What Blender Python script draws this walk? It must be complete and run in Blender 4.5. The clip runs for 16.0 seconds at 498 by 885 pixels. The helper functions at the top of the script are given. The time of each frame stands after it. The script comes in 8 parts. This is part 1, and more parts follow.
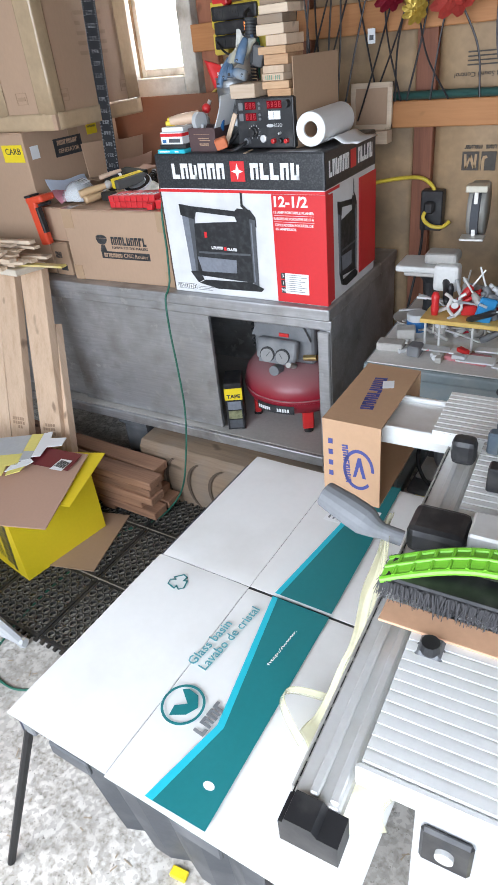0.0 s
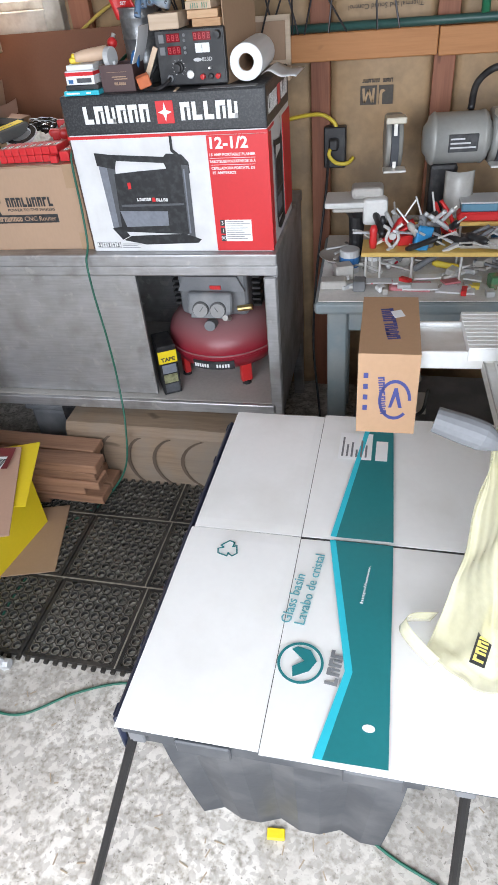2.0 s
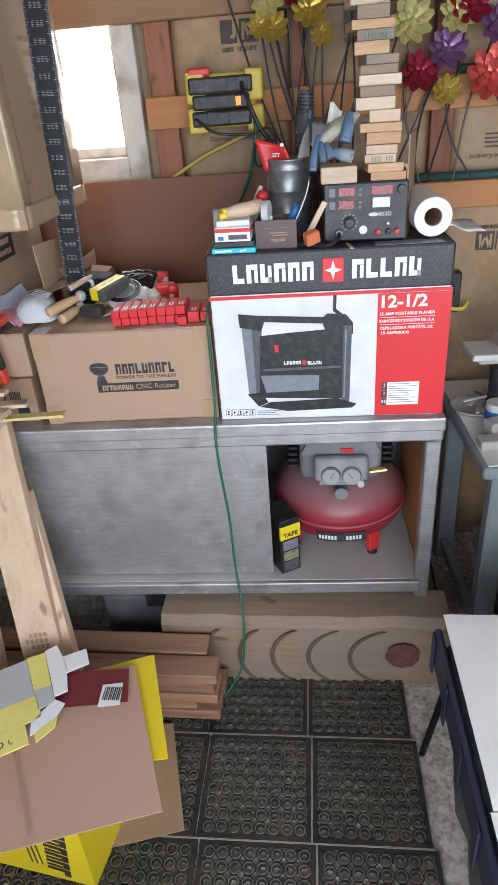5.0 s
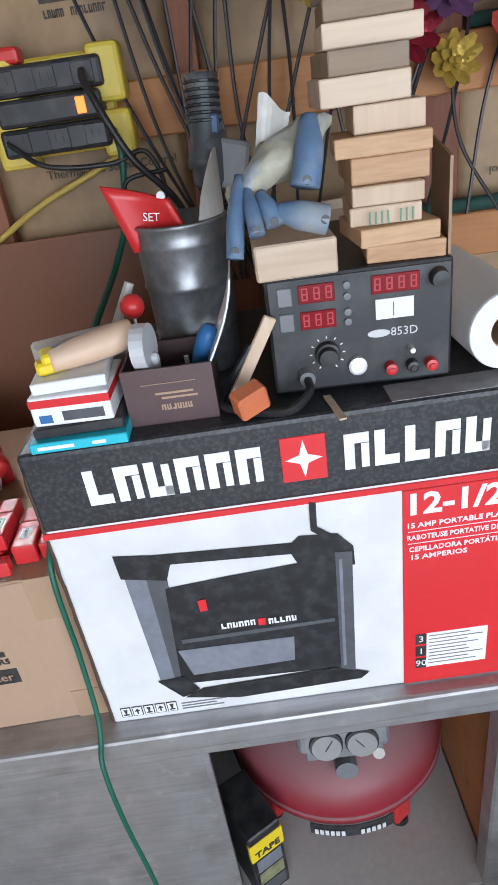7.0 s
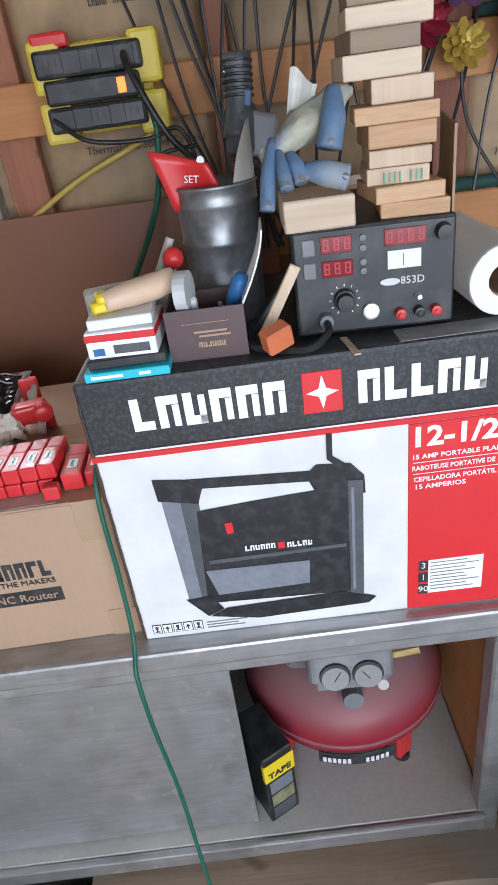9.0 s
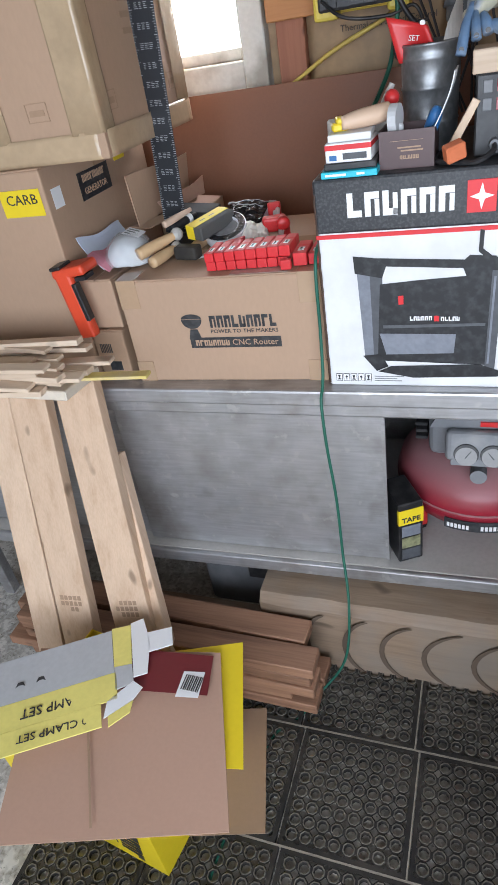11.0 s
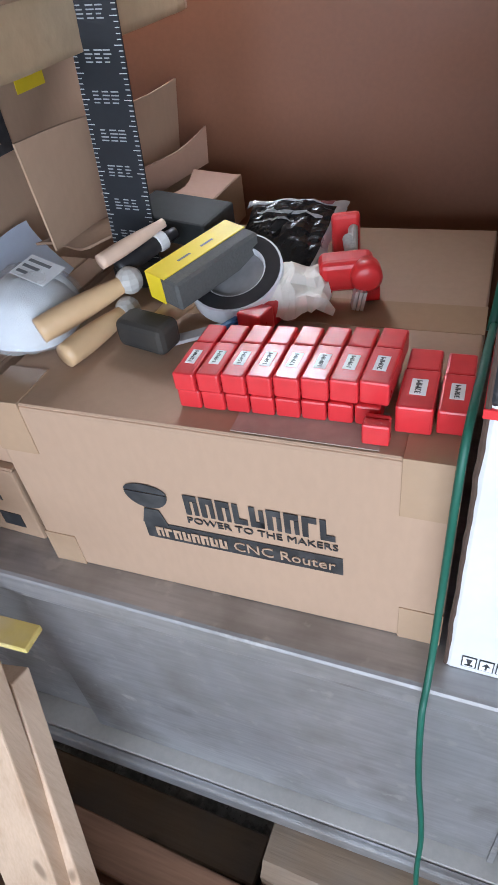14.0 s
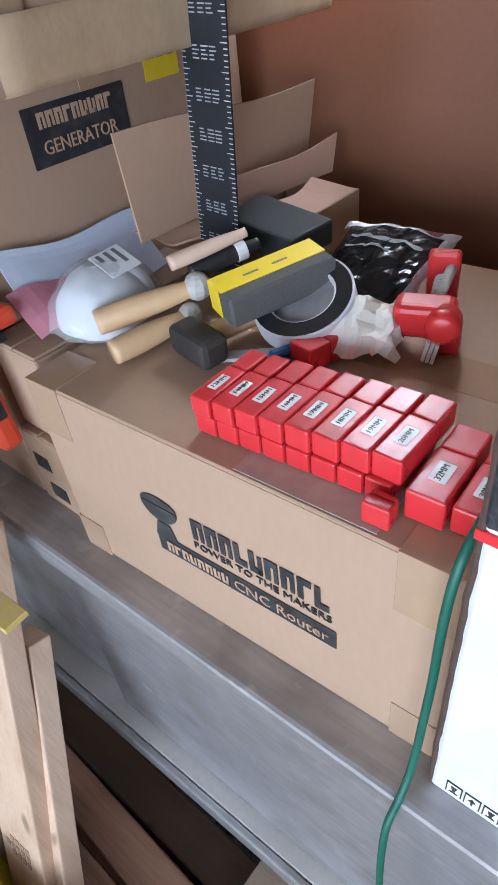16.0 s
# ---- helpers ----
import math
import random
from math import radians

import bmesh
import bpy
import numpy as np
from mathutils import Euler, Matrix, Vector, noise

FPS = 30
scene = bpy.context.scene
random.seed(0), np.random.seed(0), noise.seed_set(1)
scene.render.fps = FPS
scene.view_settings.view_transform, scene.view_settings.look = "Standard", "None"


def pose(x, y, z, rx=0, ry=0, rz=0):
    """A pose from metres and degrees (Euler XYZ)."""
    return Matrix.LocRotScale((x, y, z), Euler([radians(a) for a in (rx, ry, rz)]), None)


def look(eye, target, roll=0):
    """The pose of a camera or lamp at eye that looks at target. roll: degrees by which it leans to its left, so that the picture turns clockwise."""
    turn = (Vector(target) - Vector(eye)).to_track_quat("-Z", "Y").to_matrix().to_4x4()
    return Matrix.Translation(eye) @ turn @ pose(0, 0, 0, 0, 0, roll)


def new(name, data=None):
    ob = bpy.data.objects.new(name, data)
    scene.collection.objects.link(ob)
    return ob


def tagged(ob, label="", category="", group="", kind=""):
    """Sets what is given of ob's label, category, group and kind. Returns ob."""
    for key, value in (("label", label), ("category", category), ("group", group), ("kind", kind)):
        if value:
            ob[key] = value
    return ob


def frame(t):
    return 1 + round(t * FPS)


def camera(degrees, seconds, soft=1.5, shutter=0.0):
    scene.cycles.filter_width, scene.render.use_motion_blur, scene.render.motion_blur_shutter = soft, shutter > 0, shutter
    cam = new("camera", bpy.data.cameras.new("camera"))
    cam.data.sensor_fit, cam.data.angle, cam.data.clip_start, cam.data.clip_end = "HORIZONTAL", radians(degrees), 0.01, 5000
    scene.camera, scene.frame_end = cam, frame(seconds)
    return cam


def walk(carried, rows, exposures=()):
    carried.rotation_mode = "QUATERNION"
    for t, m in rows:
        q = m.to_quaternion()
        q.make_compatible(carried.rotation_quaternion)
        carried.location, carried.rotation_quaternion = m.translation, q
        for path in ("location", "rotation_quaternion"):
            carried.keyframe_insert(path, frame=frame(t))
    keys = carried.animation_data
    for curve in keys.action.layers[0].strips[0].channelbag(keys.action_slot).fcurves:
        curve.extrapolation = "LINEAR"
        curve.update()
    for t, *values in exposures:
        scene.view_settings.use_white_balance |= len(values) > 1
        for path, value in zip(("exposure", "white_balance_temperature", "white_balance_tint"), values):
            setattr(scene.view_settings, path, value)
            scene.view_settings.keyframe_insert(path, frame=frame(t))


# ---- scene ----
cam = camera(43.5, 16.0)
EXPOSURES = [(0, 0.28, 6350, 14), (3.5, 0.16, 6700, 16), (6, 0.18, 6300, 15), (11, 0.26, 6300, 15), (16, 0.56, 5800, 15)]
PATH = [
    (0, (1.42, -1.704, 1.641), (0.464, -0.321, 0.559), -6.5),
    (0.5, (1.368, -1.713, 1.619), (0.568, -0.291, 0.462), -4.1),
    (1, (1.207, -1.795, 1.615), (0.7, -0.274, 0.419), -2.3),
    (1.5, (1.086, -1.839, 1.621), (0.629, -0.363, 0.35), -4.7),
    (2, (0.976, -1.851, 1.631), (0.552, -0.327, 0.407), -5.6),
    (2.5, (0.859, -1.871, 1.653), (0.481, -0.317, 0.452), -6.0),
    (3, (0.74, -1.931, 1.664), (0.452, -0.289, 0.56), -5.0),
    (3.5, (0.588, -2.003, 1.695), (0.267, -0.341, 0.629), -5.2),
    (3.7, (0.544, -2.01, 1.692), (0.233, -0.351, 0.618), -5.1),
    (5.8, (0.184, -1.04, 1.688), (0.118, 0.736, 0.77), -8.3),
    (6, (0.204, -0.924, 1.679), (0.171, 0.848, 0.753), -9.7),
    (6.5, (0.248, -0.679, 1.677), (0.172, 1.074, 0.718), -9.0),
    (7, (0.269, -0.591, 1.674), (0.221, 1.147, 0.686), -8.5),
    (7.5, (0.269, -0.561, 1.673), (0.209, 1.17, 0.673), -8.8),
    (8, (0.274, -0.552, 1.671), (0.23, 1.177, 0.667), -9.0),
    (8.2, (0.274, -0.561, 1.672), (0.229, 1.179, 0.688), -8.8),
    (10.3, (0.169, -1.093, 1.629), (-0.111, 0.571, 0.555), -5.4),
    (10.5, (0.201, -1.14, 1.632), (-0.203, 0.491, 0.547), -6.9),
    (11, (0.319, -1.242, 1.633), (-0.355, 0.279, 0.522), -10.5),
    (11.5, (0.227, -1.128, 1.601), (-0.433, 0.3, 0.366), -9.5),
    (12, (0.11, -0.951, 1.61), (-0.486, 0.545, 0.425), -6.4),
    (12.5, (0.063, -0.681, 1.574), (-0.635, 0.75, 0.362), -7.6),
    (13, (0.056, -0.553, 1.565), (-0.687, 0.846, 0.345), -9.2),
    (13.5, (0.035, -0.468, 1.547), (-0.729, 0.897, 0.3), -10.2),
    (14, (0.005, -0.36, 1.535), (-0.702, 0.971, 0.221), -9.1),
    (14.5, (0.014, -0.324, 1.529), (-0.663, 1.043, 0.235), -6.1),
    (15, (0.074, -0.268, 1.529), (-0.817, 0.955, 0.221), -9.2),
    (15.5, (0.079, -0.246, 1.521), (-0.927, 0.867, 0.199), -8.0),
    (16, (0.074, -0.246, 1.526), (-1.01, 0.837, 0.241), -7.5),
]
walk(cam, [(t, look(eye, target, roll)) for t, eye, target, roll in PATH], EXPOSURES)

# ---- world and large lights ----
world = bpy.data.worlds.new("sky")
scene.world = world
world.use_nodes = True
sky = world.node_tree.nodes.new("ShaderNodeTexSky")
sky.sky_type = "NISHITA"
sky.sun_disc = False
sky.sun_elevation, sky.sun_rotation = radians(48), radians(200)
sky.dust_density = 3.0
world.node_tree.links.new(sky.outputs[0], world.node_tree.nodes["Background"].inputs[0])
world.node_tree.nodes["Background"].inputs[1].default_value = 0.12


def lamp(name, kind, m, energy, colour=(1, 1, 1), **more):
    data = bpy.data.lights.new(name, kind)
    data.energy, data.color = energy, colour
    for key, value in more.items():
        if key == "size":
            data.size = value
        if key == "size_y":
            data.size_y = value
        if key == "angle":
            data.angle = value
    if "size_y" in more:
        data.shape = "RECTANGLE"
    ob = new(name, data)
    ob.matrix_world = m
    return ob


lamp("sun", "SUN", look((1.0, -4.0, 6.0), (0, 0, 0)), 1.2, (1.0, 0.96, 0.9), angle=radians(12))
# daylight through the open garage door behind the walker, and through the window
lamp("door_daylight", "AREA", look((0.9, -2.86, 1.45), (0.6, -1.0, 0.45)), 112, (0.80, 0.91, 1.0), size=3.4, size_y=1.6)
lamp("window_daylight", "AREA", look((-0.43, 0.86, 1.9), (-0.43, -1.0, 0.7)), 7, (0.93, 0.97, 1.0), size=0.3, size_y=0.6)


# ---- materials ----
def nodes_of(name):
    m = bpy.data.materials.new(name)
    m.use_nodes = True
    t = m.node_tree
    return m, t, t.nodes, t.links, t.nodes["Principled BSDF"]


def noise_of(t, vec, scale, detail=4, stretch=None):
    n = t.nodes.new("ShaderNodeTexNoise")
    n.inputs["Scale"].default_value, n.inputs["Detail"].default_value = scale, detail
    if stretch:
        mp = t.nodes.new("ShaderNodeMapping")
        mp.inputs["Scale"].default_value = stretch
        t.links.new(vec, mp.inputs[0])
        vec = mp.outputs[0]
    t.links.new(vec, n.inputs["Vector"])
    return n.outputs["Fac"]


def ramp_of(t, fac, stops):
    r = t.nodes.new("ShaderNodeValToRGB")
    el = r.color_ramp.elements
    while len(el) < len(stops):
        el.new(0.5)
    for e, (p, c) in zip(el, stops):
        e.position, e.color = p, (*c[:3], 1)
    t.links.new(fac, r.inputs[0])
    return r.outputs[0]


def mix_of(t, fac, a, b, kind="MIX"):
    m = t.nodes.new("ShaderNodeMix")
    m.data_type, m.blend_type = "RGBA", kind
    for key, v in ((0, fac), (6, a), (7, b)):
        if isinstance(v, (int, float)):
            m.inputs[key].default_value = v
        elif isinstance(v, tuple):
            m.inputs[key].default_value = (*v[:3], 1)
        else:
            t.links.new(v, m.inputs[key])
    return m.outputs[2]


def bump_of(t, height, strength, dist=0.002):
    b = t.nodes.new("ShaderNodeBump")
    b.inputs["Strength"].default_value, b.inputs["Distance"].default_value = strength, dist
    t.links.new(height, b.inputs["Height"])
    return b.outputs[0]


def tone(c, k):
    return tuple(min(1.0, v * k) for v in c)


def mat(name, col, rough=0.6, metal=0.0, var=0.12, scale=6.0, fine=90.0, bump=0.15, stain=None, amount=0.45, sscale=4.0, stretch=None, trans=0.0, alpha=1.0):
    """A surface with broad mottling, fine grain, optional stains of a second colour."""
    m, t, n, l, p = nodes_of(name)
    vec = n.new("ShaderNodeTexCoord").outputs["Object"]
    info = n.new("ShaderNodeObjectInfo").outputs["Random"]
    big = noise_of(t, vec, scale, 5, stretch)
    small = noise_of(t, vec, fine, 3, stretch)
    c = ramp_of(t, big, [(0.3, tone(col, 1 - var)), (0.7, tone(col, 1 + var))])
    c = mix_of(t, 0.35, c, ramp_of(t, small, [(0.35, tone(col, 1 - var)), (0.65, tone(col, 1 + var))]))
    c = mix_of(t, 0.25, c, ramp_of(t, info, [(0.0, tone(col, 1 - 1.2 * var)), (1.0, tone(col, 1 + 1.2 * var))]))
    if stain:
        s = ramp_of(t, noise_of(t, vec, sscale, 8), [(0.46, (0, 0, 0)), (0.66, (amount, amount, amount))])
        c = mix_of(t, s, c, stain)
    l.new(c, p.inputs["Base Color"])
    r = ramp_of(t, big, [(0.3, tone((rough,) * 3, 0.85)), (0.7, tone((rough,) * 3, 1.15))])
    l.new(r, p.inputs["Roughness"])
    p.inputs["Metallic"].default_value = metal
    p.inputs["Transmission Weight"].default_value = trans
    p.inputs["Alpha"].default_value = alpha
    if bump:
        l.new(bump_of(t, small, bump), p.inputs["Normal"])
    return m


def wood(name, light, dark, axis=0, rings=26.0, rough=0.65, grey=None):
    """Sawn wood with grain along one axis and a few knots."""
    m, t, n, l, p = nodes_of(name)
    vec = n.new("ShaderNodeTexCoord").outputs["Object"]
    info = n.new("ShaderNodeObjectInfo")
    add = n.new("ShaderNodeVectorMath")
    l.new(vec, add.inputs[0])
    sc = n.new("ShaderNodeVectorMath")
    sc.operation = "SCALE"
    sc.inputs[0].default_value = (3.1, 5.7, 4.3)
    l.new(info.outputs["Random"], sc.inputs[3])
    l.new(sc.outputs[0], add.inputs[1])
    vec = add.outputs[0]
    st = [1.0, 1.0, 1.0]
    st[axis] = 0.06
    g = noise_of(t, vec, rings, 4, tuple(st))
    f = noise_of(t, vec, rings * 7, 3, tuple(st))
    c = ramp_of(t, g, [(0.32, dark), (0.5, light), (0.7, tone(light, 1.12))])
    c = mix_of(t, 0.35, c, ramp_of(t, f, [(0.35, dark), (0.6, light)]))
    c = mix_of(t, 0.35, c, ramp_of(t, info.outputs["Random"], [(0, tone(dark, 0.9)), (1, tone(light, 1.1))]))
    st[axis] = 0.45
    k = ramp_of(t, noise_of(t, vec, 17, 1, tuple(st)), [(0.70, (0, 0, 0)), (0.76, (0.8, 0.8, 0.8))])
    c = mix_of(t, k, c, tone(dark, 0.45))
    if grey:
        s = ramp_of(t, noise_of(t, vec, 5, 7), [(0.42, (0, 0, 0)), (0.62, (0.75, 0.75, 0.75))])
        c = mix_of(t, s, c, grey)
    l.new(c, p.inputs["Base Color"])
    p.inputs["Roughness"].default_value = rough
    l.new(bump_of(t, f, 0.35, 0.0015), p.inputs["Normal"])
    return m


def glow(name, col, strength):
    m, t, n, l, p = nodes_of(name)
    p.inputs["Base Color"].default_value = (*col, 1)
    p.inputs["Emission Color"].default_value = (*col, 1)
    p.inputs["Emission Strength"].default_value = strength
    return m


def concrete_floor():
    """Worn slab: sandy paste, pale aggregate laid bare, dark pits."""
    m, t, n, l, p = nodes_of("rough_concrete")
    vec = n.new("ShaderNodeTexCoord").outputs["Object"]
    broad = noise_of(t, vec, 3.5, 6)
    grit = noise_of(t, vec, 75, 8)
    patch = noise_of(t, vec, 26, 10)
    v = n.new("ShaderNodeTexVoronoi")
    v.inputs["Scale"].default_value = 85
    l.new(vec, v.inputs["Vector"])
    c = ramp_of(t, grit, [(0.34, (0.26, 0.235, 0.20)), (0.5, (0.47, 0.44, 0.39)), (0.66, (0.62, 0.60, 0.56))])
    bare = ramp_of(t, patch, [(0.47, (0, 0, 0)), (0.56, (0.85, 0.85, 0.85))])
    c = mix_of(t, bare, c, (0.72, 0.69, 0.635))
    stones = ramp_of(t, v.outputs["Color"], [(0.62, (0, 0, 0)), (0.66, (0.6, 0.6, 0.6))])
    c = mix_of(t, stones, c, (0.40, 0.375, 0.34))
    pits = ramp_of(t, noise_of(t, vec, 120, 4), [(0.29, (0.8, 0.8, 0.8)), (0.36, (0, 0, 0))])
    c = mix_of(t, pits, c, (0.13, 0.12, 0.105))
    c = mix_of(t, ramp_of(t, broad, [(0.42, (0, 0, 0)), (0.68, (0.5, 0.5, 0.5))]), c, (0.30, 0.275, 0.24))
    l.new(c, p.inputs["Base Color"])
    p.inputs["Roughness"].default_value = 0.88
    l.new(bump_of(t, patch, 0.7, 0.004), p.inputs["Normal"])
    return m


def steel_sheet():
    m, t, n, l, p = nodes_of("dull_stainless_steel")
    vec = n.new("ShaderNodeTexCoord").outputs["Object"]
    brush = noise_of(t, vec, 140, 4, (0.08, 1, 1))
    dirt = noise_of(t, vec, 7, 8)
    spot = noise_of(t, vec, 26, 5)
    c = ramp_of(t, brush, [(0.3, (0.42, 0.42, 0.43)), (0.7, (0.52, 0.52, 0.53))])
    c = mix_of(t, ramp_of(t, dirt, [(0.45, (0, 0, 0)), (0.66, (0.6, 0.6, 0.6))]), c, (0.24, 0.215, 0.19))
    wear = ramp_of(t, noise_of(t, vec, 8, 9), [(0.58, (0, 0, 0)), (0.72, (0.5, 0.5, 0.5))])
    c = mix_of(t, wear, c, (0.20, 0.175, 0.15))
    c = mix_of(t, ramp_of(t, spot, [(0.60, (0, 0, 0)), (0.68, (0.55, 0.55, 0.55))]), c, (0.60, 0.59, 0.57))
    l.new(c, p.inputs["Base Color"])
    l.new(ramp_of(t, dirt, [(0.35, (0.38,) * 3), (0.7, (0.56,) * 3)]), p.inputs["Roughness"])
    p.inputs["Metallic"].default_value = 0.7
    l.new(bump_of(t, spot, 0.12), p.inputs["Normal"])
    return m


CONC = concrete_floor()
STEEL = steel_sheet()
KRAFT = mat("tan_kraft_paper", (0.40, 0.265, 0.145), 0.62, var=0.22, scale=5, fine=40, bump=0.3, stain=(0.17, 0.12, 0.075), amount=0.7, sscale=6)
STUD = wood("reddish_stud_wood", (0.33, 0.13, 0.07), (0.19, 0.065, 0.035), 2)
GIRT = wood("orange_pine_board", (0.46, 0.205, 0.075), (0.33, 0.125, 0.04), 0)
DARKGIRT = wood("brown_pine_board", (0.33, 0.19, 0.10), (0.22, 0.12, 0.06), 0)
PINE = wood("pale_pine", (0.68, 0.52, 0.38), (0.52, 0.36, 0.24), 2)
PINEX = wood("pale_pine_strip", (0.70, 0.56, 0.42), (0.52, 0.38, 0.27), 0)
REDW = wood("redwood_plank", (0.40, 0.215, 0.13), (0.15, 0.075, 0.045), 0)
GREYW = wood("weathered_timber", (0.33, 0.235, 0.16), (0.19, 0.13, 0.085), 0, grey=(0.25, 0.215, 0.18))
WHITEW = mat("weathered_white_paint", (0.60, 0.58, 0.52), 0.7, var=0.14, scale=9, stain=(0.27, 0.23, 0.18), amount=0.8, sscale=9)
HARD = mat("reddish_brown_hardboard", (0.215, 0.083, 0.04), 0.6, var=0.10, scale=3, fine=160, bump=0.05)
CARD = mat("brown_cardboard", (0.43, 0.285, 0.19), 0.72, var=0.07, scale=3, fine=120, bump=0.08, stretch=(1, 1, 0.4))
CARDD = mat("darker_cardboard", (0.36, 0.235, 0.15), 0.72, var=0.08, scale=3, fine=120, bump=0.08)
CARDR = mat("rosy_brown_cardboard", (0.46, 0.285, 0.205), 0.7, var=0.06, scale=3, fine=120, bump=0.06)
TAPE = mat("clear_packing_tape", (0.43, 0.29, 0.185), 0.12, var=0.06, bump=0.05)
WCARD = mat("white_cardboard", (0.80, 0.795, 0.775), 0.45, var=0.03, scale=4, fine=60, bump=0.05, stain=(0.62, 0.60, 0.55), amount=0.35, sscale=5)
WHITE = mat("white_print", (0.83, 0.83, 0.83), 0.4, var=0.03, bump=0.03)
BLACK = mat("black_plastic", (0.016, 0.016, 0.018), 0.42, var=0.25, bump=0.08, stain=(0.09, 0.085, 0.08), amount=0.35, sscale=28)
INK = mat("black_print", (0.03, 0.031, 0.034), 0.4, var=0.2, scale=14, bump=0.03, stain=(0.12, 0.12, 0.12), amount=0.3, sscale=45)
REDP = mat("red_print", (0.68, 0.025, 0.03), 0.38, var=0.06, bump=0.03)
GREYP = mat("grey_plastic", (0.16, 0.165, 0.175), 0.5, var=0.12, bump=0.1, stain=(0.33, 0.33, 0.33), amount=0.35, sscale=10)
LGREY = mat("light_grey_metal", (0.58, 0.59, 0.60), 0.5, 0.1, var=0.04, bump=0.08, stain=(0.48, 0.46, 0.42), amount=0.25, sscale=9)
ALU = mat("brushed_aluminium", (0.76, 0.76, 0.75), 0.42, 0.4, var=0.07, scale=9, bump=0.06, stain=(0.5, 0.46, 0.38), amount=0.5, sscale=8)
RUBBER = mat("black_rubber", (0.020, 0.0185, 0.017), 0.66, var=0.3, scale=5, fine=120, bump=0.15, stain=(0.085, 0.072, 0.056), amount=0.5, sscale=7)
YELLOW = mat("yellow_print", (0.80, 0.60, 0.02), 0.42, var=0.05, bump=0.04)
YELP = mat("yellow_plastic", (0.72, 0.55, 0.06), 0.45, var=0.09, bump=0.06, stain=(0.5, 0.37, 0.12), amount=0.4)
REDPL = mat("red_plastic", (0.62, 0.03, 0.03), 0.35, var=0.1, bump=0.05)
TEAL = mat("teal_print", (0.012, 0.185, 0.20), 0.42, var=0.07, bump=0.03)
CYAN = mat("cyan_print", (0.02, 0.50, 0.62), 0.42, var=0.05, bump=0.03)
BENCH = mat("blue_grey_enamel", (0.205, 0.245, 0.26), 0.5, var=0.08, bump=0.06, stain=(0.37, 0.35, 0.31), amount=0.4, sscale=8)
DUST = mat("dusty_steel", (0.47, 0.45, 0.42), 0.7, 0.2, var=0.16, bump=0.2)
PAPER = mat("white_paper", (0.80, 0.81, 0.82), 0.75, var=0.03, bump=0.05)
DGREY = mat("dark_grey_tub_plastic", (0.055, 0.06, 0.068), 0.5, var=0.12, bump=0.1, stain=(0.2, 0.2, 0.2), amount=0.3, sscale=10)
GREENC = mat("green_cord_rubber", (0.012, 0.115, 0.075), 0.45, var=0.15, bump=0.05)
MAROON = mat("maroon_print", (0.17, 0.02, 0.025), 0.45, var=0.08, bump=0.03)
BLUE = mat("blue_plastic", (0.03, 0.15, 0.38), 0.42, var=0.12, bump=0.06)
NAVY = mat("navy_print", (0.05, 0.06, 0.22), 0.5, var=0.12, bump=0.03)
OUTSIDE = glow("bright_overcast_backdrop", (1.0, 1.0, 1.0), 6.0)


# ---- building blocks ----


def thing(name, label, category, loc=(0, 0, 0), rz=0.0, group="", kind="", rx=0.0, ry=0.0):
    ob = new(name)
    ob.empty_display_size = 0.05
    ob.matrix_basis = pose(*loc, rx, ry, rz)
    return tagged(ob, label, category, group, kind)


def root_of(ob):
    while ob.parent:
        ob = ob.parent
    return ob


def mesh_of(name, bm, material):
    bmesh.ops.recalc_face_normals(bm, faces=bm.faces)
    me = bpy.data.meshes.new(name)
    bm.to_mesh(me)
    bm.free()
    for m in (material if isinstance(material, (list, tuple)) else [material]):
        me.materials.append(m)
    return me


def part(name, bm, material, parent, label="", at_world=False, smooth=False):
    """One mesh object under a thing or a part. at_world: the bmesh is laid out in world metres."""
    if at_world:
        bm.transform(root_of(parent).matrix_basis.inverted())
    me = mesh_of(name, bm, material)
    if smooth:
        for f in me.polygons:
            f.use_smooth = True
    ob = new(name, me)
    ob.parent = parent
    if label:
        ob["label"] = label
    return ob


def solo(name, bm, material, label, category="", kind="", group="", smooth=False):
    """A thing that is one single mesh, laid out in world metres, with its origin at its base."""
    lo = Vector((1e9,) * 3)
    hi = Vector((-1e9,) * 3)
    for v in bm.verts:
        for k in range(3):
            lo[k], hi[k] = min(lo[k], v.co[k]), max(hi[k], v.co[k])
    base = Vector(((lo.x + hi.x) / 2, (lo.y + hi.y) / 2, lo.z))
    bm.transform(Matrix.Translation(-base))
    me = mesh_of(name, bm, material)
    if smooth:
        for f in me.polygons:
            f.use_smooth = True
    ob = new(name, me)
    ob.matrix_basis = Matrix.Translation(base)
    return tagged(ob, label, category, group, kind)


def BM():
    return bmesh.new()


